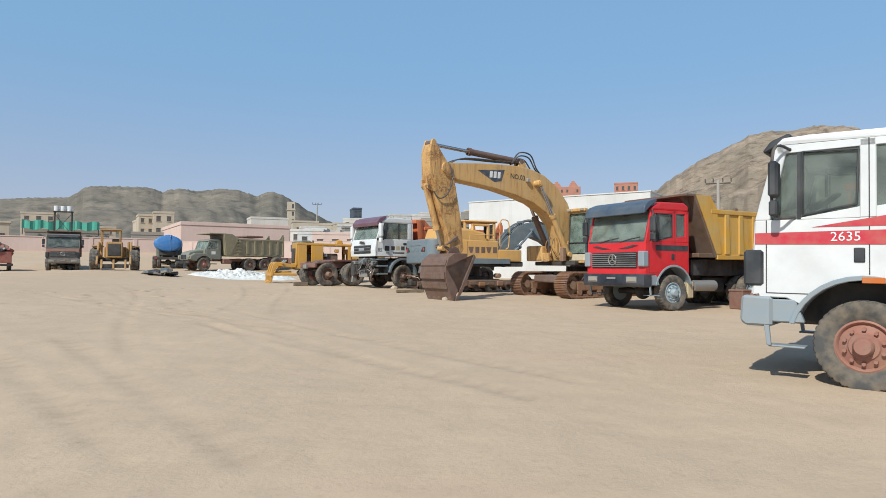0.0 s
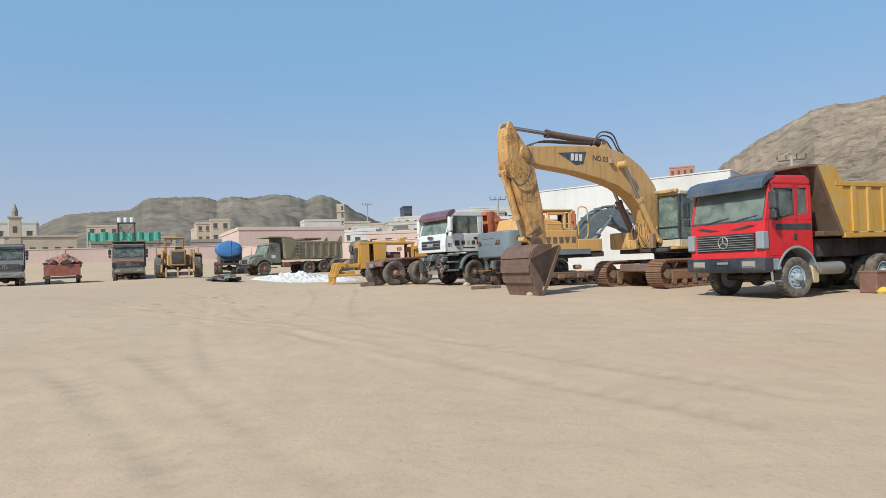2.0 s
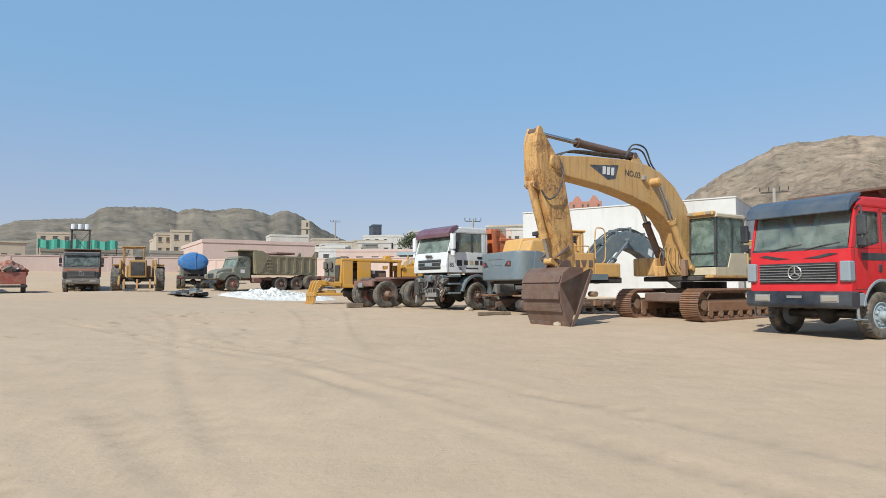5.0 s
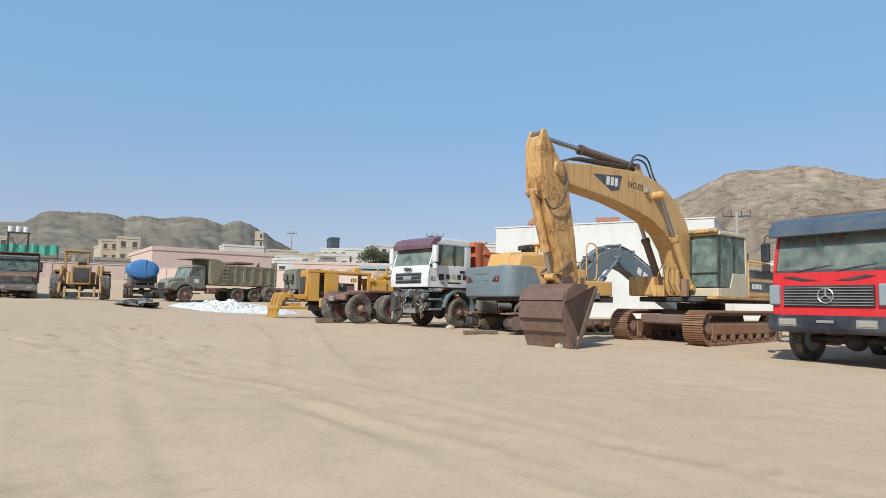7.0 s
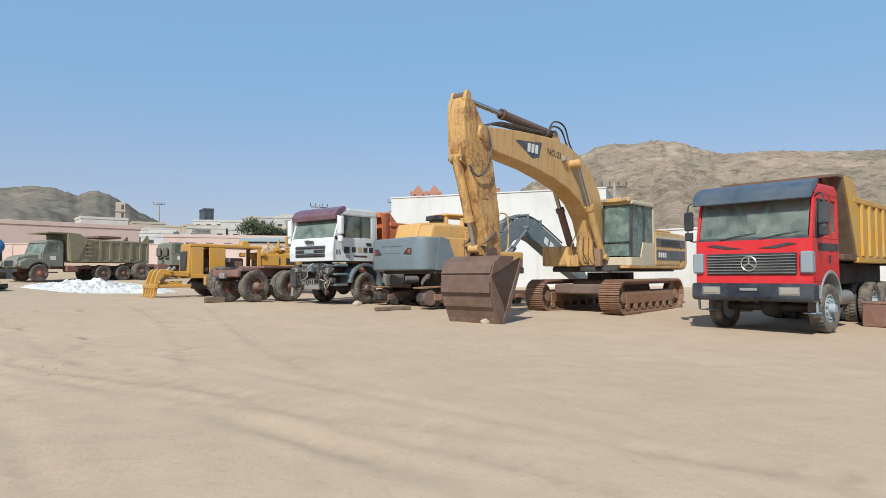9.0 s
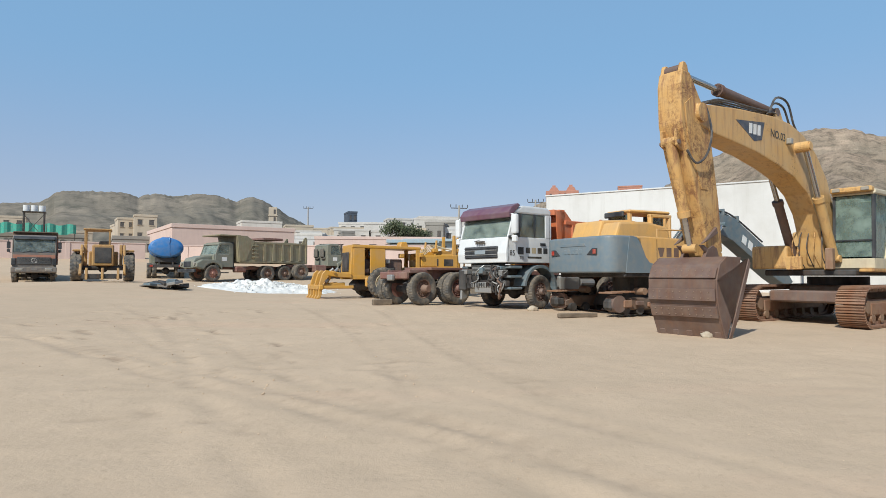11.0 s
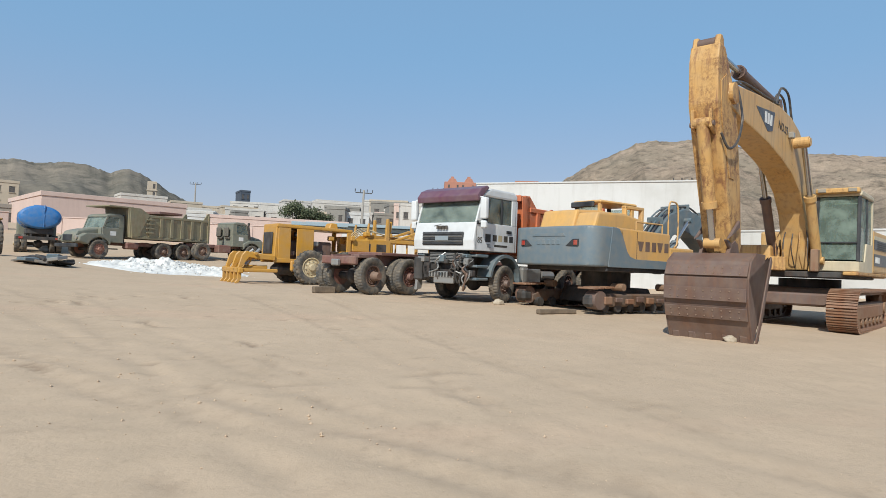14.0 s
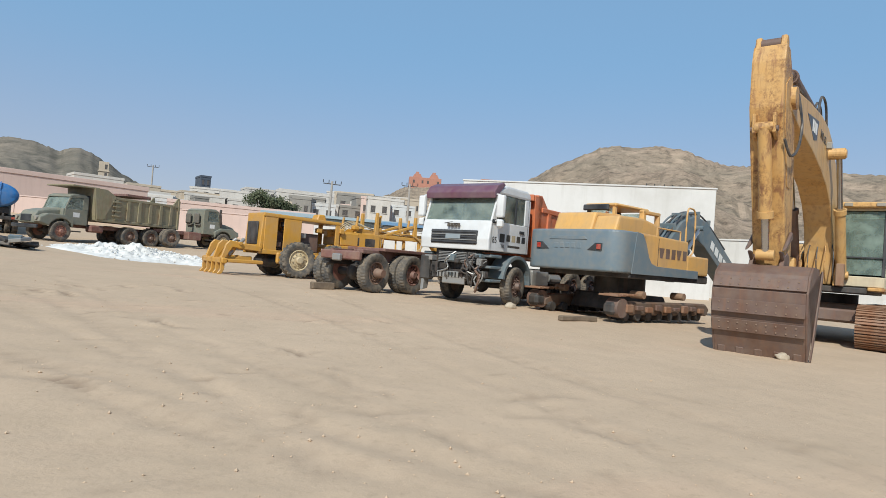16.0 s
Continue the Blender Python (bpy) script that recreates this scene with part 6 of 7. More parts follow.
def grader():
    t = thing("motor_grader", at(-7.2, 40.2, 21), "yellow motor grader without cab, ripper at its tail", "grader")
    # ripper frame and tines
    rip = part("ripper", box(0.0, 0.2, -1.1, 1.1, 0.4, 0.6, 0.03), GRADER_Y, t)
    for y in (-0.95, -0.48, 0.0, 0.48, 0.95):
        part("tine", prism([(0.0, 0.62), (0.16, 0.62), (0.15, 0.2), (0.08, 0.03), (-0.06, -0.02), (-0.1, 0.03), (0.0, 0.16)], y - 0.045, y + 0.045, 0.015), GRADER_Y, rip)
    for y in (-0.6, 0.6):
        part("ripper_arm", prism([(0.1, 0.44), (1.3, 0.52), (1.3, 0.72), (0.9, 0.7), (0.1, 0.6)], y - 0.07, y + 0.07, 0.03), GRADER_Y, rip)
    for y in (-0.55, -0.1, 0.4):
        part("shank", prism([(0.2, 0.5), (0.42, 0.5), (0.66, 0.88), (0.78, 1.2), (0.68, 1.28), (0.5, 1.0)], y - 0.05, y + 0.05, 0.03), GRADER_Y, rip)
    part("ripper_bar", box(0.2, 1.6, -1.05, -0.92, 0.44, 0.58, 0.03), GRADER_Y, rip)
    part("ripper_bar", box(0.2, 1.6, 0.92, 1.05, 0.44, 0.58, 0.03), GRADER_Y, rip)
    for y in (-0.8, 0.0, 0.8):
        part("link_arm", prism([(0.04, 0.58), (0.2, 0.6), (0.46, 1.02), (0.95, 0.96), (1.55, 0.92), (1.55, 1.12), (0.85, 1.18), (0.34, 1.27), (0.2, 1.12)], y - 0.06, y + 0.06, 0.02), GRADER_Y, rip)
    for y in (-0.6, 0.6):
        smooth(part("tilt_ram", rod((0.4, y, 0.72), (1.05, y * 0.6, 1.35), 0.07, seg=10), STEEL, rip))
    part("hinge_bar", rod((0.72, -0.95, 1.18), (0.72, 0.95, 1.18), 0.06, seg=10), GRADER_Y, rip)
    # engine cowl built of panels round the open engine bay
    part("rear_panel", prism([(1.5, 0.95), (1.66, 0.95), (1.72, 2.35), (1.58, 2.35)], -0.75, 0.75, 0.03), GRADER_Y, t)
    part("rear_grille", box(1.49, 1.53, -0.5, 0.5, 1.2, 2.1, 0.02), DARK, t)
    for s in (-1, 1):
        part("cowl_panel", box(1.66, 2.2, s * 0.78, s * 0.72, 0.95, 2.3, 0.02), GRADER_Y, t)
        part("cowl_door", box(2.45, 3.2, s * 0.79, s * 0.74, 1.0, 2.28, 0.02), GRADER_Y, t)
        part("cowl_rail", box(1.5, 5.0, s * 0.8, s * 0.7, 0.85, 1.02, 0.02), GRADER_Y, t)
        part("cowl_post", box(4.75, 4.95, s * 0.78, s * 0.7, 1.0, 2.3, 0.02), GRADER_Y, t)
    part("cowl_top", prism([(1.58, 2.3), (5.0, 2.25), (5.0, 2.38), (1.6, 2.45)], -0.8, 0.8, 0.04, seg=2), GRADER_Y, t)
    part("engine", box(2.0, 4.2, -0.4, 0.4, 1.0, 1.8, 0.06), BROWN, t)
    r = random.Random(8)
    for k in range(14):
        x, z = r.uniform(2.1, 4.2), r.uniform(1.2, 2.1)
        s = r.choice((-1, 1))
        part("engine_piece", box(x - 0.12, x + 0.12, s * 0.4, s * 0.65, z - 0.1, z + 0.1, 0.03), r.choice((BROWN, DARK, GRADER_Y, STEEL)), t)
    part("exhaust", prism([(4.1, 2.35), (4.6, 2.35), (4.5, 2.65), (4.2, 2.65)], -0.25, 0.25, 0.04), GRADER_Y, t)
    # bogie wheels
    for s in (-1, 1):
        part("tandem_case", box(2.2, 5.2, s * 0.72, s * 0.88, 0.5, 0.95, 0.06), GRADER_Y, t)
        for x in (2.95, 4.55):
            wheel(t, x, s * 1.12, 0.72, 0.42, HUB_Y, near=s < 0, lug=True, flat=0.03)
    part("belly", box(1.8, 2.6, -0.6, 0.6, 0.35, 0.85, 0.2), DARK, t)
    # front frame, cab base, towers
    part("platform", box(4.6, 6.3, -0.85, 0.85, 1.25, 1.42, 0.03), GRADER_Y, t)
    part("console", box(5.0, 5.9, -0.75, 0.75, 1.42, 2.0, 0.05), GRADER_Y, t)
    part("cross_head", box(4.9, 5.1, -0.9, 0.9, 1.9, 2.1, 0.03), GRADER_Y, t)
    for s in (-1, 1):
        frame_side = part("frame_plate", box(5.1, 7.0, s * 0.72, s * 0.64, 1.3, 2.02, 0.02), GRADER_Y, t)
        for x in (5.45, 6.25):
            part("access_hole", box(x, x + 0.5, s * 0.722, s * 0.726, 1.48, 1.82, 0.0), DARK, frame_side)
        part("gantry_rail", box(7.0, 9.3, s * 0.66, s * 0.54, 1.9, 2.06, 0.02), GRADER_Y, t)
        part("gantry_sill", box(7.0, 9.3, s * 0.66, s * 0.54, 1.12, 1.24, 0.02), GRADER_Y, t)
        for x in (7.0, 9.18):
            part("gantry_post", box(x, x + 0.13, s * 0.66, s * 0.54, 1.24, 1.9, 0.015), GRADER_Y, t)
        for x in (6.85, 8.95):
            part("lift_tower", prism([(x - 0.11, 2.0), (x + 0.11, 2.0), (x + 0.07, 3.0), (x - 0.05, 3.0)], s * 0.6 - 0.07, s * 0.6 + 0.07, 0.02), GRADER_Y, t)
        part("slant_arm", prism([(7.2, 2.06), (7.5, 2.06), (8.85, 2.5), (8.8, 2.62)], s * 0.6 - 0.06, s * 0.6 + 0.06, 0.02), GRADER_Y, t)
    for k in range(8):
        part("hose", pipe([(8.0 + 0.1 * k, -0.5 + 0.05 * k, 2.05), (8.6 + 0.08 * k, -0.68, 2.2 - 0.03 * k), (9.25 + 0.04 * k, -0.72, 1.85), (9.3 - 0.05 * k, -0.66, 1.35)], 0.022, seg=6), HUB_Y if k % 2 else GRADER_Y, t)
    part("main_beam", prism([(4.7, 1.75), (6.2, 1.95), (10.2, 1.95), (11.0, 1.2), (11.2, 1.2), (11.0, 1.6), (10.3, 2.22), (6.2, 2.25), (4.7, 2.05)], -0.17, 0.17, 0.03), GRADER_Y, t)
    for x in (6.3, 7.2, 8.0):
        for s in (-1, 1):
            part("strut", rod((x, s * 0.55, 1.1), (x, s * 0.5, 2.0), 0.04), GRADER_Y, t)
    part("side_rail", rod((6.2, -0.55, 2.02), (10.0, -0.5, 2.0), 0.06), GRADER_Y, t)
    part("side_rail", rod((6.2, 0.55, 2.02), (10.0, 0.5, 2.0), 0.06), GRADER_Y, t)
    for x, y, h in ((5.9, -0.4, 2.75), (7.0, -0.5, 2.9), (8.6, -0.45, 2.85), (5.7, 0.45, 2.7)):
        smooth(part("lift_ram", rod((x, y, 1.9), (x + 0.1, y, h), 0.075, r2=0.05), GRADER_Y, t))
        part("ram_yoke", box(x - 0.15, x + 0.15, y - 0.13, y + 0.13, 2.15, 2.35, 0.04), GRADER_Y, t)
    for k in range(5):
        part("hose", pipe([(5.2, -0.3 + 0.15 * k, 1.9), (6.0, -0.35 + 0.15 * k, 2.35 + 0.05 * k), (7.4, -0.3 + 0.1 * k, 2.2), (9.2, -0.2 + 0.1 * k, 2.05)], 0.022, seg=6), HUB_Y, t)
    part("front_axle", box(10.6, 10.9, -0.9, 0.9, 0.55, 0.8, 0.05), GRADER_Y, t)
    for s in (-1, 1):
        wheel(t, 10.75, s * 1.1, 0.66, 0.36, HUB_Y, near=s < 0, lug=True)
    ring = lathe([(0.7, -0.06), (0.78, -0.06), (0.78, 0.06), (0.7, 0.06)], 32)
    ring.transform(pose(7.3, 0, 0.95, 90, 0, 0))
    part("circle_ring", ring, GRADER_Y, t)
    part("mouldboard", prism([(7.5, 0.15), (7.6, 0.15), (7.45, 0.45), (7.55, 0.8), (7.42, 0.8), (7.33, 0.45)], -1.7, 1.7, 0.01), STEEL, t)


grader()


PLATE = paint("dark rusted plate", (0.12, 0.068, 0.04), 0.75, 0.12, 0.3)


def wheel_loader():
    t = thing("wheel_loader", at(13.27, 18.73, 32, 0.02), "orange wheel loader with a wide rusty bucket on sand", "loader")
    # open bucket, steered a little to one side
    lo, hi = -2.45, 0.8
    inside = [(-0.55, 0.0), (0.05, 0.04), (0.4, 0.2), (0.62, 0.5), (0.68, 0.85), (0.58, 1.2), (0.36, 1.48), (0.02, 1.7)]
    outside = [(0.06, 1.76), (0.42, 1.54), (0.66, 1.24), (0.76, 0.86), (0.7, 0.46), (0.46, 0.13), (0.08, -0.03), (-0.55, -0.04)]
    b = part("bucket", prism(inside + outside, lo, hi, 0.01), PLATE, t, "wide rusty open loader bucket")
    part("top_lip", prism([(-0.06, 1.66), (0.04, 1.66), (0.1, 1.8), (0.0, 1.82)], lo, hi, 0.012), WEAR, b)
    # edge and liner in paler brown: wear and dust, plus the sunlit floor painted in
    part("cutting_edge", prism([(-0.72, -0.01), (-0.5, 0.0), (-0.5, 0.06), (-0.7, 0.02)], lo, hi, 0.004), WEAR, b, "worn steel cutting edge")
    part("pale_liner", prism([(0.39, 0.22), (0.6, 0.5), (0.64, 0.72), (0.62, 0.72), (0.57, 0.51), (0.37, 0.24)], lo + 0.03, hi - 0.03, 0.002), WEAR, b, "bucket liner plate, paler for dust and sunlight")
    for y0, y1 in ((lo - 0.05, lo), (hi, hi + 0.05)):
        part("bucket_cheek", prism([(-0.5, -0.02), (0.1, -0.03), (0.5, 0.12), (0.75, 0.5), (0.78, 0.9), (0.66, 1.28), (0.42, 1.56), (0.04, 1.78)], y0, y1, 0.01), DUMP_B, b)
    # lift arms
    for s in (-0.55, 0.55):
        part("lift_arm", prism([(0.6, 0.6), (0.85, 0.55), (1.9, 1.5), (2.9, 2.0), (2.9, 2.3), (2.4, 2.25), (1.6, 1.85)], s - 0.1, s + 0.1, 0.02), LOADER_O, t)
        ram(t, (2.2, s * 1.25, 1.1), (1.4, s * 1.25, 1.5), 0.09, 0.6, LOADER_O, "lift_ram")
    part("bell_crank", prism([(1.2, 1.3), (1.45, 1.2), (1.9, 2.1), (1.8, 2.4), (1.55, 2.3)], -0.12, 0.12, 0.03), LOADER_O, t)
    part("cross_tube", rod((1.7, -0.55, 1.75), (1.7, 0.55, 1.75), 0.13), LOADER_O, t)
    part("front_frame", box(1.2, 2.7, -0.5, 0.5, 0.6, 1.6, 0.06), LOADER_O, t)
    part("lamp_bar", box(1.9, 2.0, -0.9, 0.9, 1.9, 2.0, 0.02), LOADER_O, t)
    for s in (-1, 1):
        wheel(t, 1.75, s * 1.12, 0.82, 0.62, HUB_R, near=s < 0, lug=True, flat=0.05)
        wheel(t, 5.0, s * 1.12, 0.82, 0.62, HUB_R, near=s < 0, lug=True, flat=0.05)
        part("mudguard", prism([(0.95, 1.62), (2.7, 1.72), (2.7, 1.8), (0.9, 1.7)], s * 0.8, s * 1.45, 0.02), DUMP_B, t)
        part("headlamp", rod((0.85 + 0.9, s * 1.0, 2.1), (0.75 + 0.9, s * 1.0, 2.1), 0.1), LAMP, t)
        # handrails and ladder
        part("handrail", pipe([(2.5, s * 1.4, 1.8), (2.5, s * 1.4, 2.7), (3.4, s * 1.4, 2.7), (3.4, s * 1.4, 1.8)], 0.025, seg=8), LOADER_O, t)
        part("handrail", rod((2.5, s * 1.4, 2.3), (3.4, s * 1.4, 2.3), 0.02), LOADER_O, t)
        for x in (2.55, 2.95, 3.35):
            part("rail_post", rod((x, s * 1.43, 1.8), (x - 0.03, s * 1.43, 3.05), 0.02, seg=8), LOADER_O, t)
        for z in (2.15, 2.6, 3.05):
            part("rail_bar", rod((2.5, s * 1.43, z), (3.4, s * 1.43, z), 0.018, seg=8), LOADER_O, t)
        part("side_step", box(2.4, 3.5, s * 0.85, s * 1.45, 1.7, 1.82, 0.02), LOADER_O, t)
        part("step_box", box(2.55, 2.95, s * 1.15, s * 1.45, 1.82, 2.2, 0.03), LOADER_O, t)
        mirror(t, 2.5, s * 1.35, 3.05, s)
    cab = part("cab", box(2.6, 4.2, -0.68, 0.68, 1.7, 2.3, 0.03), LOADER_O, t)
    for x in (2.65, 4.1):
        for y in (-0.62, 0.62):
            part("post", prism([(x - 0.05, 2.2), (x + 0.07, 2.2), (x + 0.12, 3.8), (x, 3.8)], y - 0.06, y + 0.06, 0.01), LOADER_O, cab)
    part("roof", box(2.55, 4.3, -0.74, 0.74, 3.72, 3.95, 0.07, seg=2), LOADER_O, cab)
    part("front_pane", prism([(2.62, 2.2), (2.628, 2.2), (2.745, 3.72), (2.737, 3.72)], -0.57, 0.57, 0), GLASS, cab)
    part("pane_post", prism([(2.6, 2.2), (2.66, 2.2), (2.78, 3.72), (2.72, 3.72)], -0.42, -0.36, 0), SILVER, cab)
    part("pane_post", prism([(2.6, 2.2), (2.66, 2.2), (2.78, 3.72), (2.72, 3.72)], 0.36, 0.42, 0), SILVER, cab)
    for s in (-1, 1):
        part("side_pane", box(2.75, 4.05, s * 0.64, s * 0.646, 2.2, 3.72, 0), GLASS_D, cab)
    part("rear_pane", box(4.1, 4.106, -0.57, 0.57, 2.2, 3.72, 0), GLASS, cab)
    sw = lathe([(0.2, -0.015), (0.215, 0.0), (0.2, 0.015), (0.185, 0.0)], 20)
    sw.transform(pose(3.0, 0, 2.35, 55, 0, 90))
    part("steering_wheel", sw, INTERIOR, cab)
    part("seat", box(3.3, 3.75, -0.28, 0.28, 1.9, 2.3, 0.05), INTERIOR, cab)
    part("seat_back", box(3.65, 3.8, -0.28, 0.28, 2.2, 2.95, 0.05), INTERIOR, cab)
    part("beacon", rod((2.8, -0.5, 3.95), (2.8, -0.5, 4.05), 0.07, seg=12), AMBER, cab)
    part("engine_hood", box(4.2, 6.3, -0.75, 0.75, 1.0, 2.1, 0.1, seg=2), LOADER_O, t)
    part("counterweight", box(6.3, 6.7, -1.1, 1.1, 0.7, 1.6, 0.1, seg=2), DARK, t)
    part("belly", box(2.6, 4.3, -0.45, 0.45, 0.6, 1.7, 0.05), DARK, t)
    for x in (1.75, 5.0):
        axle(t, x, 1.0, 0.78, 0.16)
    part("lifting_lug", box(1.85, 2.0, -0.3, 0.3, 2.2, 2.45, 0.04), LOADER_O, t)


wheel_loader()


# ---- old bonneted trucks ----
def bonneted_cab(t, body):
    half = 1.0
    hood = part("bonnet", prism([(0.12, 0.85), (1.5, 0.85), (1.5, 1.72), (0.9, 1.68), (0.3, 1.52), (0.12, 1.25)], -0.68, 0.68, 0.12, seg=3), body, t)
    part("grille", box(0.09, 0.16, -0.45, 0.45, 0.95, 1.3, 0.02), CHARCOAL, hood)
    for s in (-1, 1):
        f = part("wing", prism([(0.15, 0.95)] + [(1.3 + 0.66 * math.cos(radians(a)), 0.55 + 0.66 * math.sin(radians(a))) for a in (160, 140, 115, 90, 65, 40, 20)] + [(2.0, 1.15), (1.5, 1.42), (0.6, 1.42), (0.2, 1.2)], s * 0.6, s * 1.12, 0.06, seg=2), body, t)
        own = bmesh.new()
        own = rod((0.2, s * 0.86, 1.16), (0.1, s * 0.86, 1.15), 0.11, own, 16)
        part("headlamp", own, LAMP, f)
        y0, y1 = s * half, s * (half - 0.06)
        part("door_panel", box(1.5, 2.75, y0, y1, 0.95, 1.78, 0.02), body, t)
        part("front_pillar", prism([(1.5, 1.78), (1.6, 1.78), (1.82, 2.42), (1.72, 2.42)], y0, y1, 0.01), body, t)
        part("rear_pillar", box(2.45, 2.75, y0, y1, 1.78, 2.42, 0.01), body, t)
        part("side_window", prism([(1.6, 1.78), (2.45, 1.78), (2.45, 2.42), (1.8, 2.42)], s * 0.97, s * 0.975, 0), GLASS, t)
        part("door_mark", box(1.95, 2.3, y0, y0 + s * 0.004, 1.35, 1.6, 0), WHITEP, t)
        part("step", box(1.7, 2.4, s * 0.7, s * 1.1, 0.55, 0.62, 0.02), DARK, t)
    part("back_panel", box(2.69, 2.75, -0.94, 0.94, 0.95, 2.42, 0.01), body, t)
    part("windscreen", prism([(1.53, 1.76), (1.54, 1.76), (1.77, 2.42), (1.76, 2.42)], -0.92, 0.92, 0), GLASS, t)
    part("scuttle", box(1.42, 1.56, -0.95, 0.95, 1.2, 1.78, 0.03), body, t)
    part("roof", prism([(1.68, 2.4), (2.75, 2.4), (2.75, 2.5), (2.5, 2.6), (1.95, 2.6), (1.72, 2.5)], -1.0, 1.0, 0.06, seg=2), body, t)
    part("cab_floor", box(1.56, 2.69, -0.94, 0.94, 1.0, 1.05, 0), INTERIOR, t)
    part("bumper", box(0.0, 0.14, -1.1, 1.1, 0.6, 0.8, 0.03), CHARCOAL, t)
    cab_interior(t, 1.5, 2.7, 0.95, 1.7, 2.4)


g1 = thing("olive_tipper_truck", at(-16.8, 52.5, 44), "faded olive bonneted tipper truck", "truck", "parked trucks")
bonneted_cab(g1, ARMY)
frame_rails(g1, 0.3, 8.3, 0.8, 1.02, CHASSIS)
axle(g1, 1.3, 0.95, 0.54)
for y in (-1.0, 1.0):
    wheel(g1, 1.3, y, 0.54, 0.3, HUB_R, near=y < 0)
for x in (5.3, 6.7):
    axle(g1, x, 0.95, 0.54)
    duals(g1, x, 1.05, 0.54, 0.29, HUB_B)
part("fuel_tank", box(2.9, 3.7, -1.1, -0.6, 0.6, 1.0, 0.08), CHASSIS, g1)
part("exhaust", rod((2.85, -0.8, 0.9), (2.85, -0.8, 2.6), 0.07), DARK, g1)
tipper(g1, 3.1, 8.35, 1.3, 2.55, 1.2, ARMY_T, ARMY_T, 7, canopy=False)
for s in (-1, 1):
    part("body_cheek", prism([(3.1, 1.35), (3.5, 1.35), (4.2, 2.7), (3.6, 3.05), (2.9, 3.05)], s * 1.2, s * 1.26, 0.01), ARMY_T, g1)
    for k in range(4):
        part("ladder_rung", box(4.0, 4.5, s * 1.22, s * 1.30, 1.6 + k * 0.26, 1.68 + k * 0.26, 0.01), ARMY_T, g1)
part("canopy", box(1.7, 3.2, -1.2, 1.2, 3.0, 3.08, 0.01), ARMY_T, g1)
part("load_frame", box(5.0, 6.6, -1.0, 1.0, 2.85, 3.0, 0.02), CHASSIS, g1)

g2 = thing("olive_cab_chassis", at(-6.7, 60.2, 215, 0.12), "faded olive bonneted truck on a bare red chassis", "truck", "parked trucks")
bonneted_cab(g2, ARMY)
frame_rails(g2, 0.3, 5.7, 0.8, 1.02, CHASSIS)
axle(g2, 1.3, 0.95, 0.54)
for y in (-1.0, 1.0):
    wheel(g2, 1.3, y, 0.54, 0.3, HUB_Y, near=y < 0)
for x in (4.9,):
    axle(g2, x, 0.95, 0.54)
    duals(g2, x, 1.05, 0.54, 0.29, HUB_B)
part("tool_locker", box(2.9, 3.8, 0.55, 1.1, 0.5, 1.0, 0.04), CHASSIS, g2)
part("tool_locker", box(2.9, 3.8, -1.1, -0.55, 0.5, 1.0, 0.04), CHASSIS, g2)
part("snorkel", pipe([(1.5, 1.05, 1.5), (1.65, 1.08, 2.3), (1.62, 1.08, 2.6)], 0.08), DARK, g2)

# tank truck seen from behind
tk = thing("tank_truck", at(-19.1, 55.6, 110), "blue oval tank truck on a dark chassis", "truck", "parked trucks")
own = lathe([(0.02, -2.56), (0.5, -2.55), (0.85, -2.48), (0.96, -2.38), (1.0, -2.2), (1.0, 2.2), (0.96, 2.38), (0.85, 2.48), (0.5, 2.55), (0.02, 2.56)], 40)
own.transform(pose(1.9, 0, 2.1, 0, 0, 90) @ Matrix.Diagonal((1.1, 1, 0.69, 1)))
tank = smooth(part("tank", own, TANK_B, tk, "faded blue oval water tank"), 30)
for x in (0.4, 1.9, 3.4):
    hoop = lathe([(1.0, -0.03), (1.02, -0.03), (1.02, 0.03), (1.0, 0.03)], 36)
    hoop.transform(pose(x, 0, 2.1, 0, 0, 90) @ Matrix.Diagonal((1.105, 1, 0.695, 1)))
    part("tank_hoop", hoop, TANK_B, tank)
part("manhole", rod((1.9, 0, 2.7), (1.9, 0, 2.92), 0.3, seg=20), TANK_B, tank)
part("ladder", pipe([(-0.63, -0.2, 1.5), (-0.66, -0.2, 2.65), (-0.4, -0.2, 2.8)], 0.025), TANK_B, tank)
frame_rails(tk, -0.4, 7.0, 0.85, 1.1, DARK)
part("cradle", box(-0.3, 4.2, -0.7, 0.7, 1.1, 1.45, 0.03), DARK, tk)
for x in (0.6, 1.95):
    axle(tk, x, 0.95, 0.54)
    duals(tk, x, 1.05, 0.54, 0.29, HUB_Y)
part("rear_bumper", box(-0.5, -0.35, -1.15, 1.15, 0.75, 0.95, 0.02), DARK, tk)
for s in (-1, 1):
    part("tail_lamp", box(-0.53, -0.5, s * 0.8, s * 1.0, 0.8, 0.92, 0.01), REDLENS, tk)
part("cab", box(4.7, 6.4, -1.1, 1.1, 0.95, 2.6, 0.12, seg=2), ARMY, tk)
for y in (-1.0, 1.0):
    wheel(tk, 5.6, y, 0.54, 0.3, HUB_Y, near=y < 0)

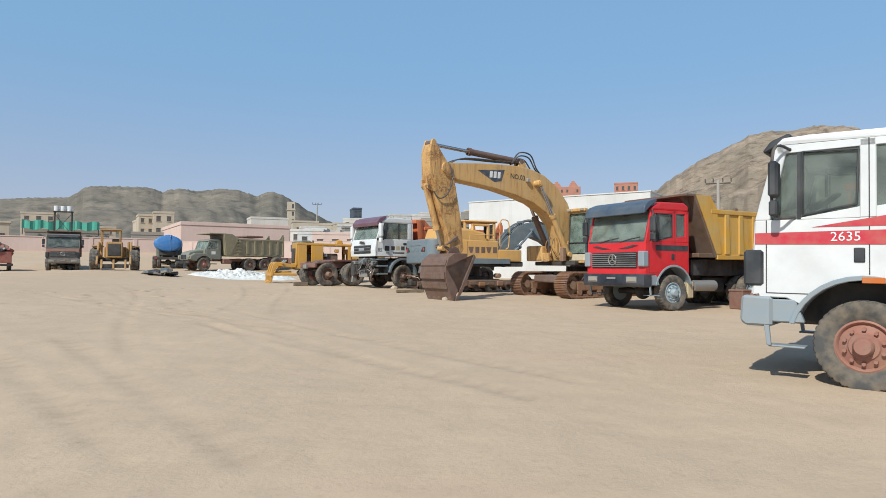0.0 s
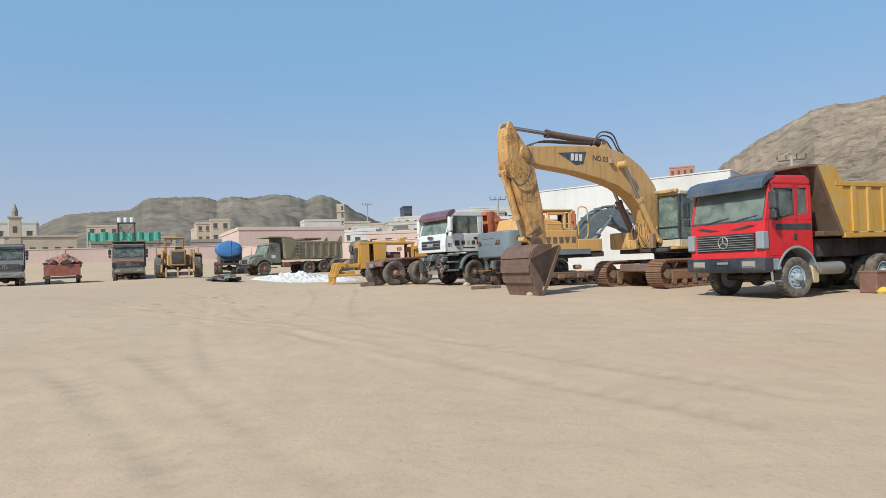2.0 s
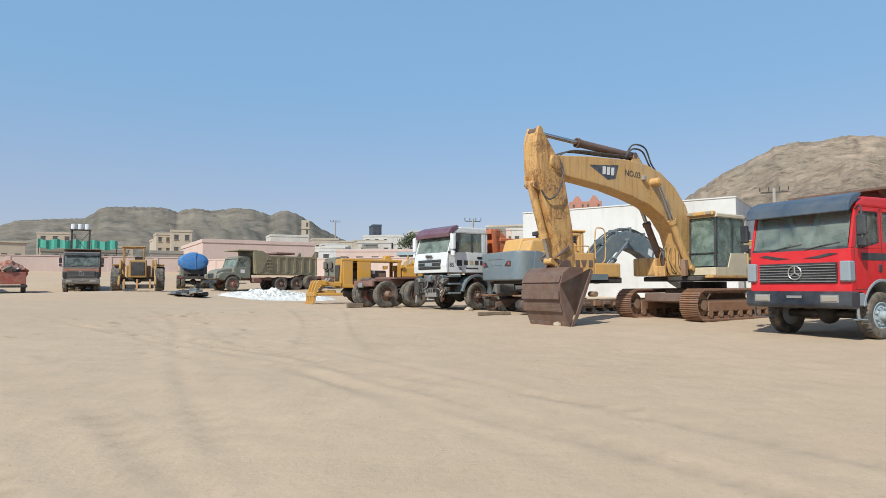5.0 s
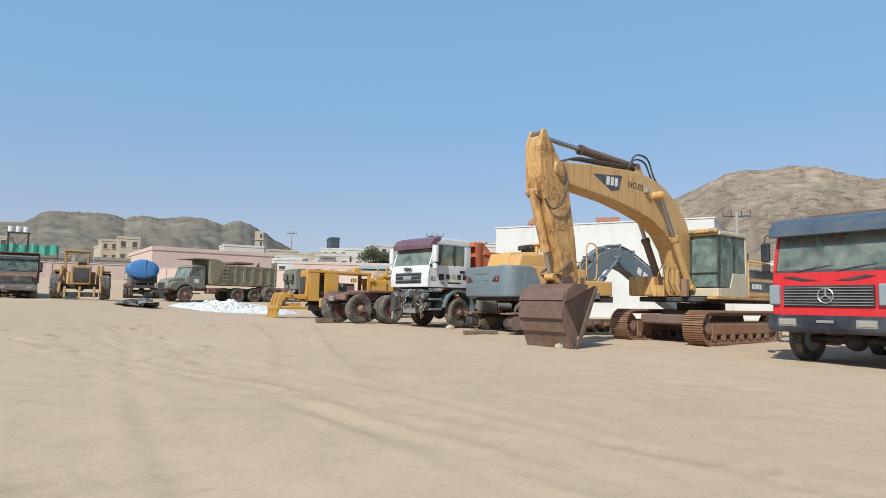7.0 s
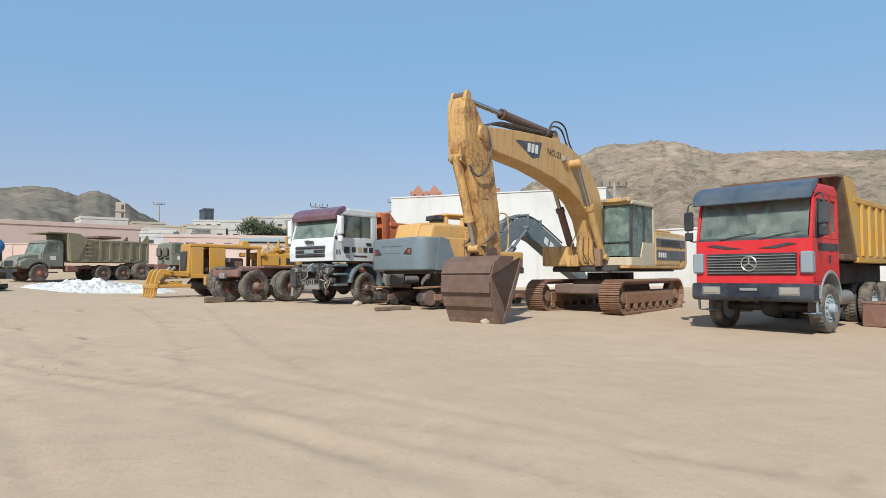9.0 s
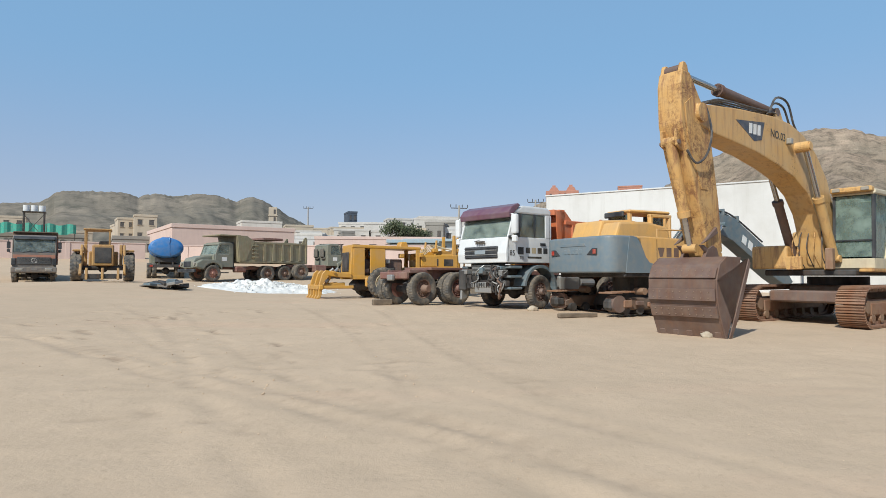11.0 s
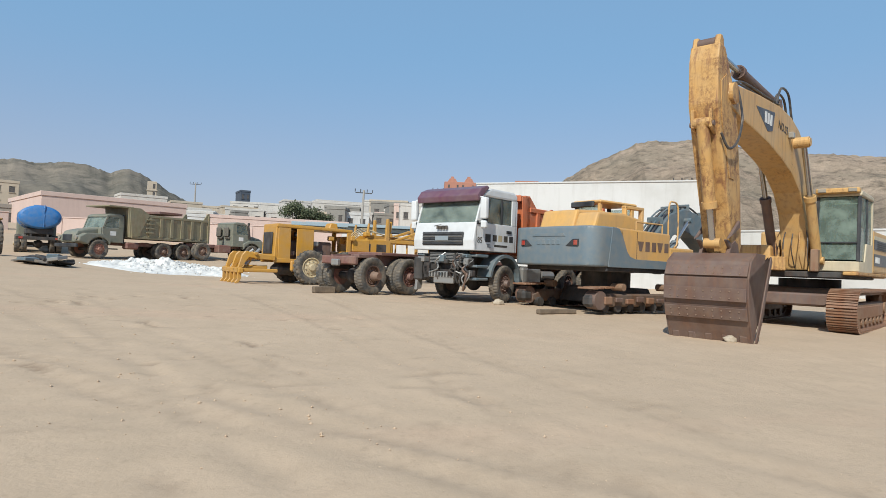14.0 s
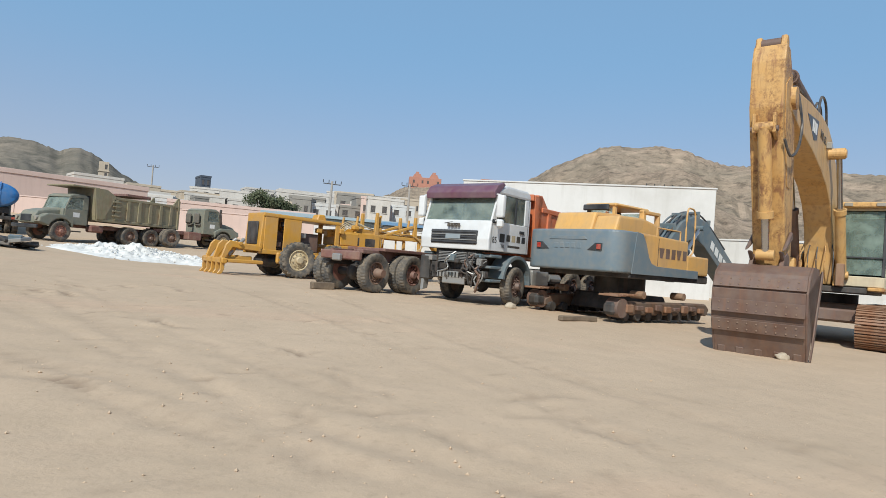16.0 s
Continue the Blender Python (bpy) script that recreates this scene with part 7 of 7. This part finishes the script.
# row of trucks by the pink wall
PALE = paint("dull grey truck paint", (0.25, 0.25, 0.245), 0.55, 0.35, 0.2)
MUD = paint("dark muddy truck paint", (0.12, 0.11, 0.10), 0.6, 0.4, 0.15)
SALMON = paint("salmon panel paint", (0.36, 0.14, 0.085), 0.6, 0.3, 0.1)
RED_D = paint("dull red sheet", (0.27, 0.05, 0.032), 0.65, 0.35, 0.3)
w1 = sk_truck("grey_tipper_truck", at(-30.2, 44.6, 126) @ Matrix.Scale(0.9, 4), PALE, CHARCOAL, PALE, HUB_Y, "dull grey tipper truck facing out from the wall", (2.35, 7.35, 1.45, 2.75, 1.25, MUD, MUD, 6))
w2 = sk_truck("dark_tipper_truck", at(-23.9, 48.6, 117) @ Matrix.Scale(0.88, 4), MUD, CHARCOAL, MUD, HUB_Y, "dark dusty tipper truck with salmon nose band", (2.35, 7.35, 1.45, 2.9, 1.25, SALMON, DUMP_B, 6))
part("nose_band", box(0.105, 0.13, -1.16, 1.16, 1.64, 1.88, 0.005), SALMON, w2, "salmon painted nose band")

# low trailer body heaped with red scrap
sk = thing("scrap_trailer", at(-27.3, 46.2, 122), "low dark trailer heaped with red sheet scrap", "trailer")
part("body", box(0, 3.4, -1.1, 1.1, 0.7, 0.8, 0.02), MUD, sk)
for s in (-1, 1):
    part("side_panel", box(0, 3.4, s * 1.1, s * 1.04, 0.7, 1.35, 0.02), MUD, sk)
part("tail_panel", box(-0.06, 0.0, -1.1, 1.1, 0.55, 1.35, 0.02), RED_D, sk)
part("rear_beam", box(-0.1, 0.1, -1.15, 1.15, 0.35, 0.5, 0.02), DARK, sk)
bm = bmesh.new()
bmesh.ops.create_icosphere(bm, subdivisions=4, radius=1)
for v in bm.verts:
    k = 1 + 0.22 * noise.noise(v.co * 2.1) + 0.1 * noise.noise(v.co * 6)
    v.co = Vector((1.7 + v.co.x * 1.6 * k, v.co.y * 1.08 * k, 1.25 + max(-0.2, v.co.z) * 0.8 * k))
part("scrap_sheet", bm, SALMON, sk, "crumpled orange-red sheet cover")
r = random.Random(6)
for k in range(14):
    y = r.uniform(-1, 1)
    bm = box(-0.2, 0.2, -r.uniform(0.1, 0.3), r.uniform(0.1, 0.3), -0.06, 0.08, 0.02)
    part("scrap_piece", bm, r.choice((MUD, RED_D, STEEL)), sk).matrix_basis = pose(r.uniform(-0.05, 0.3), y, 1.4 + 0.15 * r.random(), r.uniform(0, 60), r.uniform(0, 60), r.uniform(0, 90))
for s in (-1, 1):
    for x in (1.2, 2.3):
        wheel(sk, x, s * 0.95, 0.45, 0.28, CHASSIS, near=s < 0)

# yellow backhoe-like machine between them
OLD_Y = paint("worn ochre machine paint", (0.40, 0.215, 0.05), 0.6, 0.35, 0.4)
bk = thing("yellow_tractor_loader", at(-18.2, 44.2, 113), "old yellow tractor loader with a bare open cab", "loader")
part("radiator", box(0.5, 0.75, -0.5, 0.5, 0.8, 1.9, 0.06), OLD_Y, bk)
part("grille", box(0.47, 0.52, -0.38, 0.38, 0.95, 1.75, 0.02), DARK, bk)
part("bonnet", box(0.75, 2.2, -0.48, 0.48, 0.9, 1.85, 0.06), OLD_Y, bk)
for s in (-1, 1):
    part("loader_tower", prism([(1.5, 0.6), (1.9, 0.6), (1.95, 1.9), (1.65, 1.95)], s * 0.75, s * 0.9, 0.03), OLD_Y, bk)
    part("lift_arm", prism([(-0.2, 0.4), (0.05, 0.3), (1.3, 1.3), (1.9, 1.85), (1.7, 1.95), (1.0, 1.5)], s * 0.92, s * 1.05, 0.03), OLD_Y, bk)
    wheel(bk, 1.0, s * 1.2, 0.7, 0.5, OLD_Y, near=s < 0, lug=True)
    wheel(bk, 3.6, s * 1.25, 0.8, 0.55, OLD_Y, near=s < 0, lug=True)
    for x in (2.4, 3.9):
        part("cab_post", box(x - 0.05, x + 0.05, 0.3 + s * 0.62, 0.3 + s * 0.53, 1.6, 2.78, 0.01), OLD_Y, bk)
    part("fender", box(2.9, 4.3, s * 0.8, s * 1.5, 1.62, 1.72, 0.03), OLD_Y, bk)
part("cab_roof", box(2.3, 4.0, -0.38, 0.98, 2.74, 2.83, 0.04), OLD_Y, bk)
part("cab_base", box(2.2, 4.0, -0.7, 0.7, 0.7, 1.6, 0.05), OLD_Y, bk)
part("seat", box(3.2, 3.6, -0.25, 0.25, 1.6, 2.2, 0.05), INTERIOR, bk)
part("front_blade", box(-0.3, -0.2, -0.9, 0.9, 0.15, 0.4, 0.03), DARK, bk)
for y in (-0.7, 0.0, 0.7):
    part("tine", prism([(-0.45, 0.1), (-0.3, 0.1), (-0.1, 0.7), (-0.25, 0.7)], y - 0.06, y + 0.06, 0.02), OLD_Y, bk)
axle(bk, 1.0, 1.1, 0.7, 0.12)
axle(bk, 3.6, 1.1, 0.8, 0.12)


# ---- small things on the sand ----
def lump(name, x, y, sx, sy, sz, material, label, category, seed, group="", sink=0.25, sub=3, rot=0.0):
    bm = bmesh.new()
    bmesh.ops.create_icosphere(bm, subdivisions=sub, radius=1)
    for v in bm.verts:
        k = 1 + 0.3 * noise.noise(v.co * 1.6 + Vector((seed, 0, 0))) + 0.12 * noise.noise(v.co * 5 + Vector((0, seed, 0)))
        v.co = Vector((v.co.x * sx * k, v.co.y * sy * k, v.co.z * sz * k))
    ob = new(name, mesh_of(name, bm, material))
    ob.data.shade_smooth()
    ob.matrix_world = pose(x, y, ground_height(x, y) + sz * (1 - sink) * 0.6, 0, 0, rot)
    return tagged(ob, label, category, group)


# white rubble spread between the trucks
def rubble():
    r = random.Random(12)
    verts, faces = [], []
    n = 70
    for j in range(n + 1):
        for i in range(n + 1):
            u, v = i / n * 2 - 1, j / n * 2 - 1
            x, y = -10.5 + u * 3.8, 47.3 + v * 3.0
            rad = math.hypot(u, v) + 0.25 * noise.noise((u * 2, v * 2, 3))
            h = max(0.0, 1 - rad) ** 0.7 * 0.62
            h *= 0.75 + 0.6 * noise.noise((x * 1.1, y * 1.1, 9)) + 0.35 * noise.noise((x * 4, y * 4, 2))
            verts.append((x, y, ground_height(x, y) - 0.03 + max(h, -0.02)))
    for j in range(n):
        for i in range(n):
            a = j * (n + 1) + i
            faces.append((a, a + 1, a + n + 2, a + n + 1))
    for k in range(260):
        u, v = r.gauss(0, 0.42), r.gauss(0, 0.42)
        x, y, s = -10.5 + u * 3.8, 47.3 + v * 3.0, r.uniform(0.015, 0.07)
        z = ground_height(x, y) + max(0.0, 1 - math.hypot(u, v)) ** 0.7 * 0.54
        b = len(verts)
        for p in ((1, 0, 0), (-1, 0, 0), (0, 1, 0), (0, -1, 0), (0, 0, 0.9), (0, 0, -0.9)):
            verts.append((x + p[0] * s * r.uniform(0.7, 1.3), y + p[1] * s * r.uniform(0.7, 1.3), z + p[2] * s))
        for f in ((0, 2, 4), (2, 1, 4), (1, 3, 4), (3, 0, 4), (2, 0, 5), (1, 2, 5), (3, 1, 5), (0, 3, 5)):
            faces.append(tuple(b + q for q in f))
    me = bpy.data.meshes.new("rubble_heap")
    me.from_pydata(verts, [], faces)
    me.materials.append(ROCK_W)
    tagged(new("rubble_heap", me), "low spread heap of white broken rubble", "rubble", kind="stuff")


rubble()

# flat scrap by the rubble
sc = thing("scrap_pile", at(-14.6, 42.8, 10), "flat pile of dark scrap sheets and panels", "scrap")
r = random.Random(21)
for k in range(14):
    bm = box(-r.uniform(0.2, 0.5), r.uniform(0.2, 0.5), -r.uniform(0.15, 0.35), r.uniform(0.15, 0.35), 0, r.uniform(0.06, 0.22), 0.02)
    part("scrap_panel", bm, r.choice((DARK, VOL_B, STEEL, DARK, MUD)), sc).matrix_basis = pose(r.uniform(-0.9, 0.9), r.uniform(-0.4, 0.4), 0.02 + 0.018 * k, r.uniform(-14, 14), r.uniform(-12, 12), r.uniform(0, 180))

# things between the red truck and the loader
BOX_R = paint("faded red oxide box", (0.19, 0.09, 0.065), 0.8, 0.25, 0.1)
bxs = thing("steel_box", at(11.85, 20.95, 22), "dented rusty steel box standing on the sand", "box")
part("body", box(-0.24, 0.24, -0.25, 0.25, 0, 0.58, 0.02), BOX_R, bxs)
part("lid", box(-0.26, 0.26, -0.27, 0.27, 0.54, 0.61, 0.02), BOX_R, bxs)
pl = thing("paint_pail", at(12.35, 19.35, 0), "white pail with a black lid and printed label", "pail")
smooth(part("body", rod((0, 0, 0), (0, 0, 0.34), 0.15, seg=20, r2=0.17), WHITEP, pl))
smooth(part("lid", rod((0, 0, 0.34), (0, 0, 0.39), 0.18, seg=20), BLACKP, pl))
smooth(part("label_band", rod((0, 0, 0.22), (0, 0, 0.27), 0.168, seg=20, r2=0.17), BLACKP, pl))
part("bail", pipe([(-0.17, 0, 0.3), (-0.19, -0.12, 0.2), (0, -0.2, 0.14), (0.19, -0.12, 0.2), (0.17, 0, 0.3)], 0.008, seg=5), STEEL, pl)
for k in range(7):
    lump("rubble_sack", 12.3 + 0.28 * (k % 4) - 0.4, 20.6 + 0.3 * (k // 4), 0.22, 0.16, 0.12, YELLOW_S, "crumpled yellow sack lying on the sand", "sack", 30 + k, "yellow sacks", rot=k * 40)
lump("clay_lump", 11.75, 19.0, 0.3, 0.16, 0.12, STONE, "brown lump of dried clay", "stone", 74)

lump("stone", 2.75, 23.55, 0.13, 0.1, 0.08, STONE, "white stone under the bucket teeth", "stone", 3)
lump("stone", 0.75, 30.55, 0.16, 0.12, 0.1, STONE, "pale stone chock by a truck wheel", "stone", 4)
bl = thing("timber_block", at(-3.95, 33.2, 20), "short weathered timber block", "timber")
part("block", box(-0.35, 0.35, -0.1, 0.1, 0, 0.2, 0.02), BARK, bl)
bl2 = thing("timber_block", at(1.5, 28.3, 15), "short weathered timber block", "timber")
part("block", box(-0.6, 0.6, -0.08, 0.08, 0, 0.12, 0.02), BARK, bl2)
rg = thing("cardboard_scrap", at(-4.35, 9.0, 30), "crushed pale cardboard scrap on the sand", "litter")
bm = box(-0.14, 0.14, -0.07, 0.07, 0.01, 0.025, 0.004)
bm = prism([(-0.12, 0.02), (0.1, 0.03), (0.02, 0.11)], -0.05, 0.03, 0.004, bm)
part("scrap", bm, STONE, rg)

# pebbles strewn over the yard
def pebbles():
    r = random.Random(33)
    verts, faces = [], []
    for k in range(1500):
        x, y = r.uniform(-16, 14), r.uniform(4, 36)
        if k % 3:
            (ax, ay), (bx, by) = r.choice(RUTS)
            q = r.random()
            x, y = ax + (bx - ax) * q + r.gauss(0, 0.5), ay + (by - ay) * q + r.gauss(0, 0.5)
        s = r.choice((0.004, 0.005, 0.006, 0.006, 0.008, 0.013)) * (0.6 if y < 18 else 1.2)
        z = ground_height(x, y) + s * 0.3
        b = len(verts)
        for p in ((1, 0, 0), (-1, 0, 0), (0, 1, 0), (0, -1, 0), (0, 0, 0.8), (0, 0, -0.8)):
            verts.append((x + p[0] * s * r.uniform(0.6, 1.4), y + p[1] * s * r.uniform(0.6, 1.4), z + p[2] * s))
        for f in ((0, 2, 4), (2, 1, 4), (1, 3, 4), (3, 0, 4), (2, 0, 5), (1, 2, 5), (3, 1, 5), (0, 3, 5)):
            faces.append(tuple(b + q for q in f))
    for k in range(260):
        sx, sy, sa, sl, bend, deep = r.choice(SCUFFS)
        q = r.uniform(-1, 1) * sl
        x, y = sx + q * math.cos(sa) + r.gauss(0, 0.22), sy + q * math.sin(sa) + r.gauss(0, 0.22)
        s = r.uniform(0.004, 0.011)
        z = ground_height(x, y) + s * 0.15
        b = len(verts)
        for p in ((1, 0, 0), (-1, 0, 0), (0, 1, 0), (0, -1, 0), (0, 0, 0.6), (0, 0, -0.8)):
            verts.append((x + p[0] * s * r.uniform(0.6, 1.7), y + p[1] * s * r.uniform(0.6, 1.4), z + p[2] * s))
        for f in ((0, 2, 4), (2, 1, 4), (1, 3, 4), (3, 0, 4), (2, 0, 5), (1, 2, 5), (3, 1, 5), (0, 3, 5)):
            faces.append(tuple(b + q for q in f))
    me = bpy.data.meshes.new("pebbles")
    me.from_pydata(verts, [], faces)
    me.materials.append(SAND)
    tagged(new("pebbles", me), "small stones and clods strewn over sand", "pebbles", kind="stuff")


pebbles()
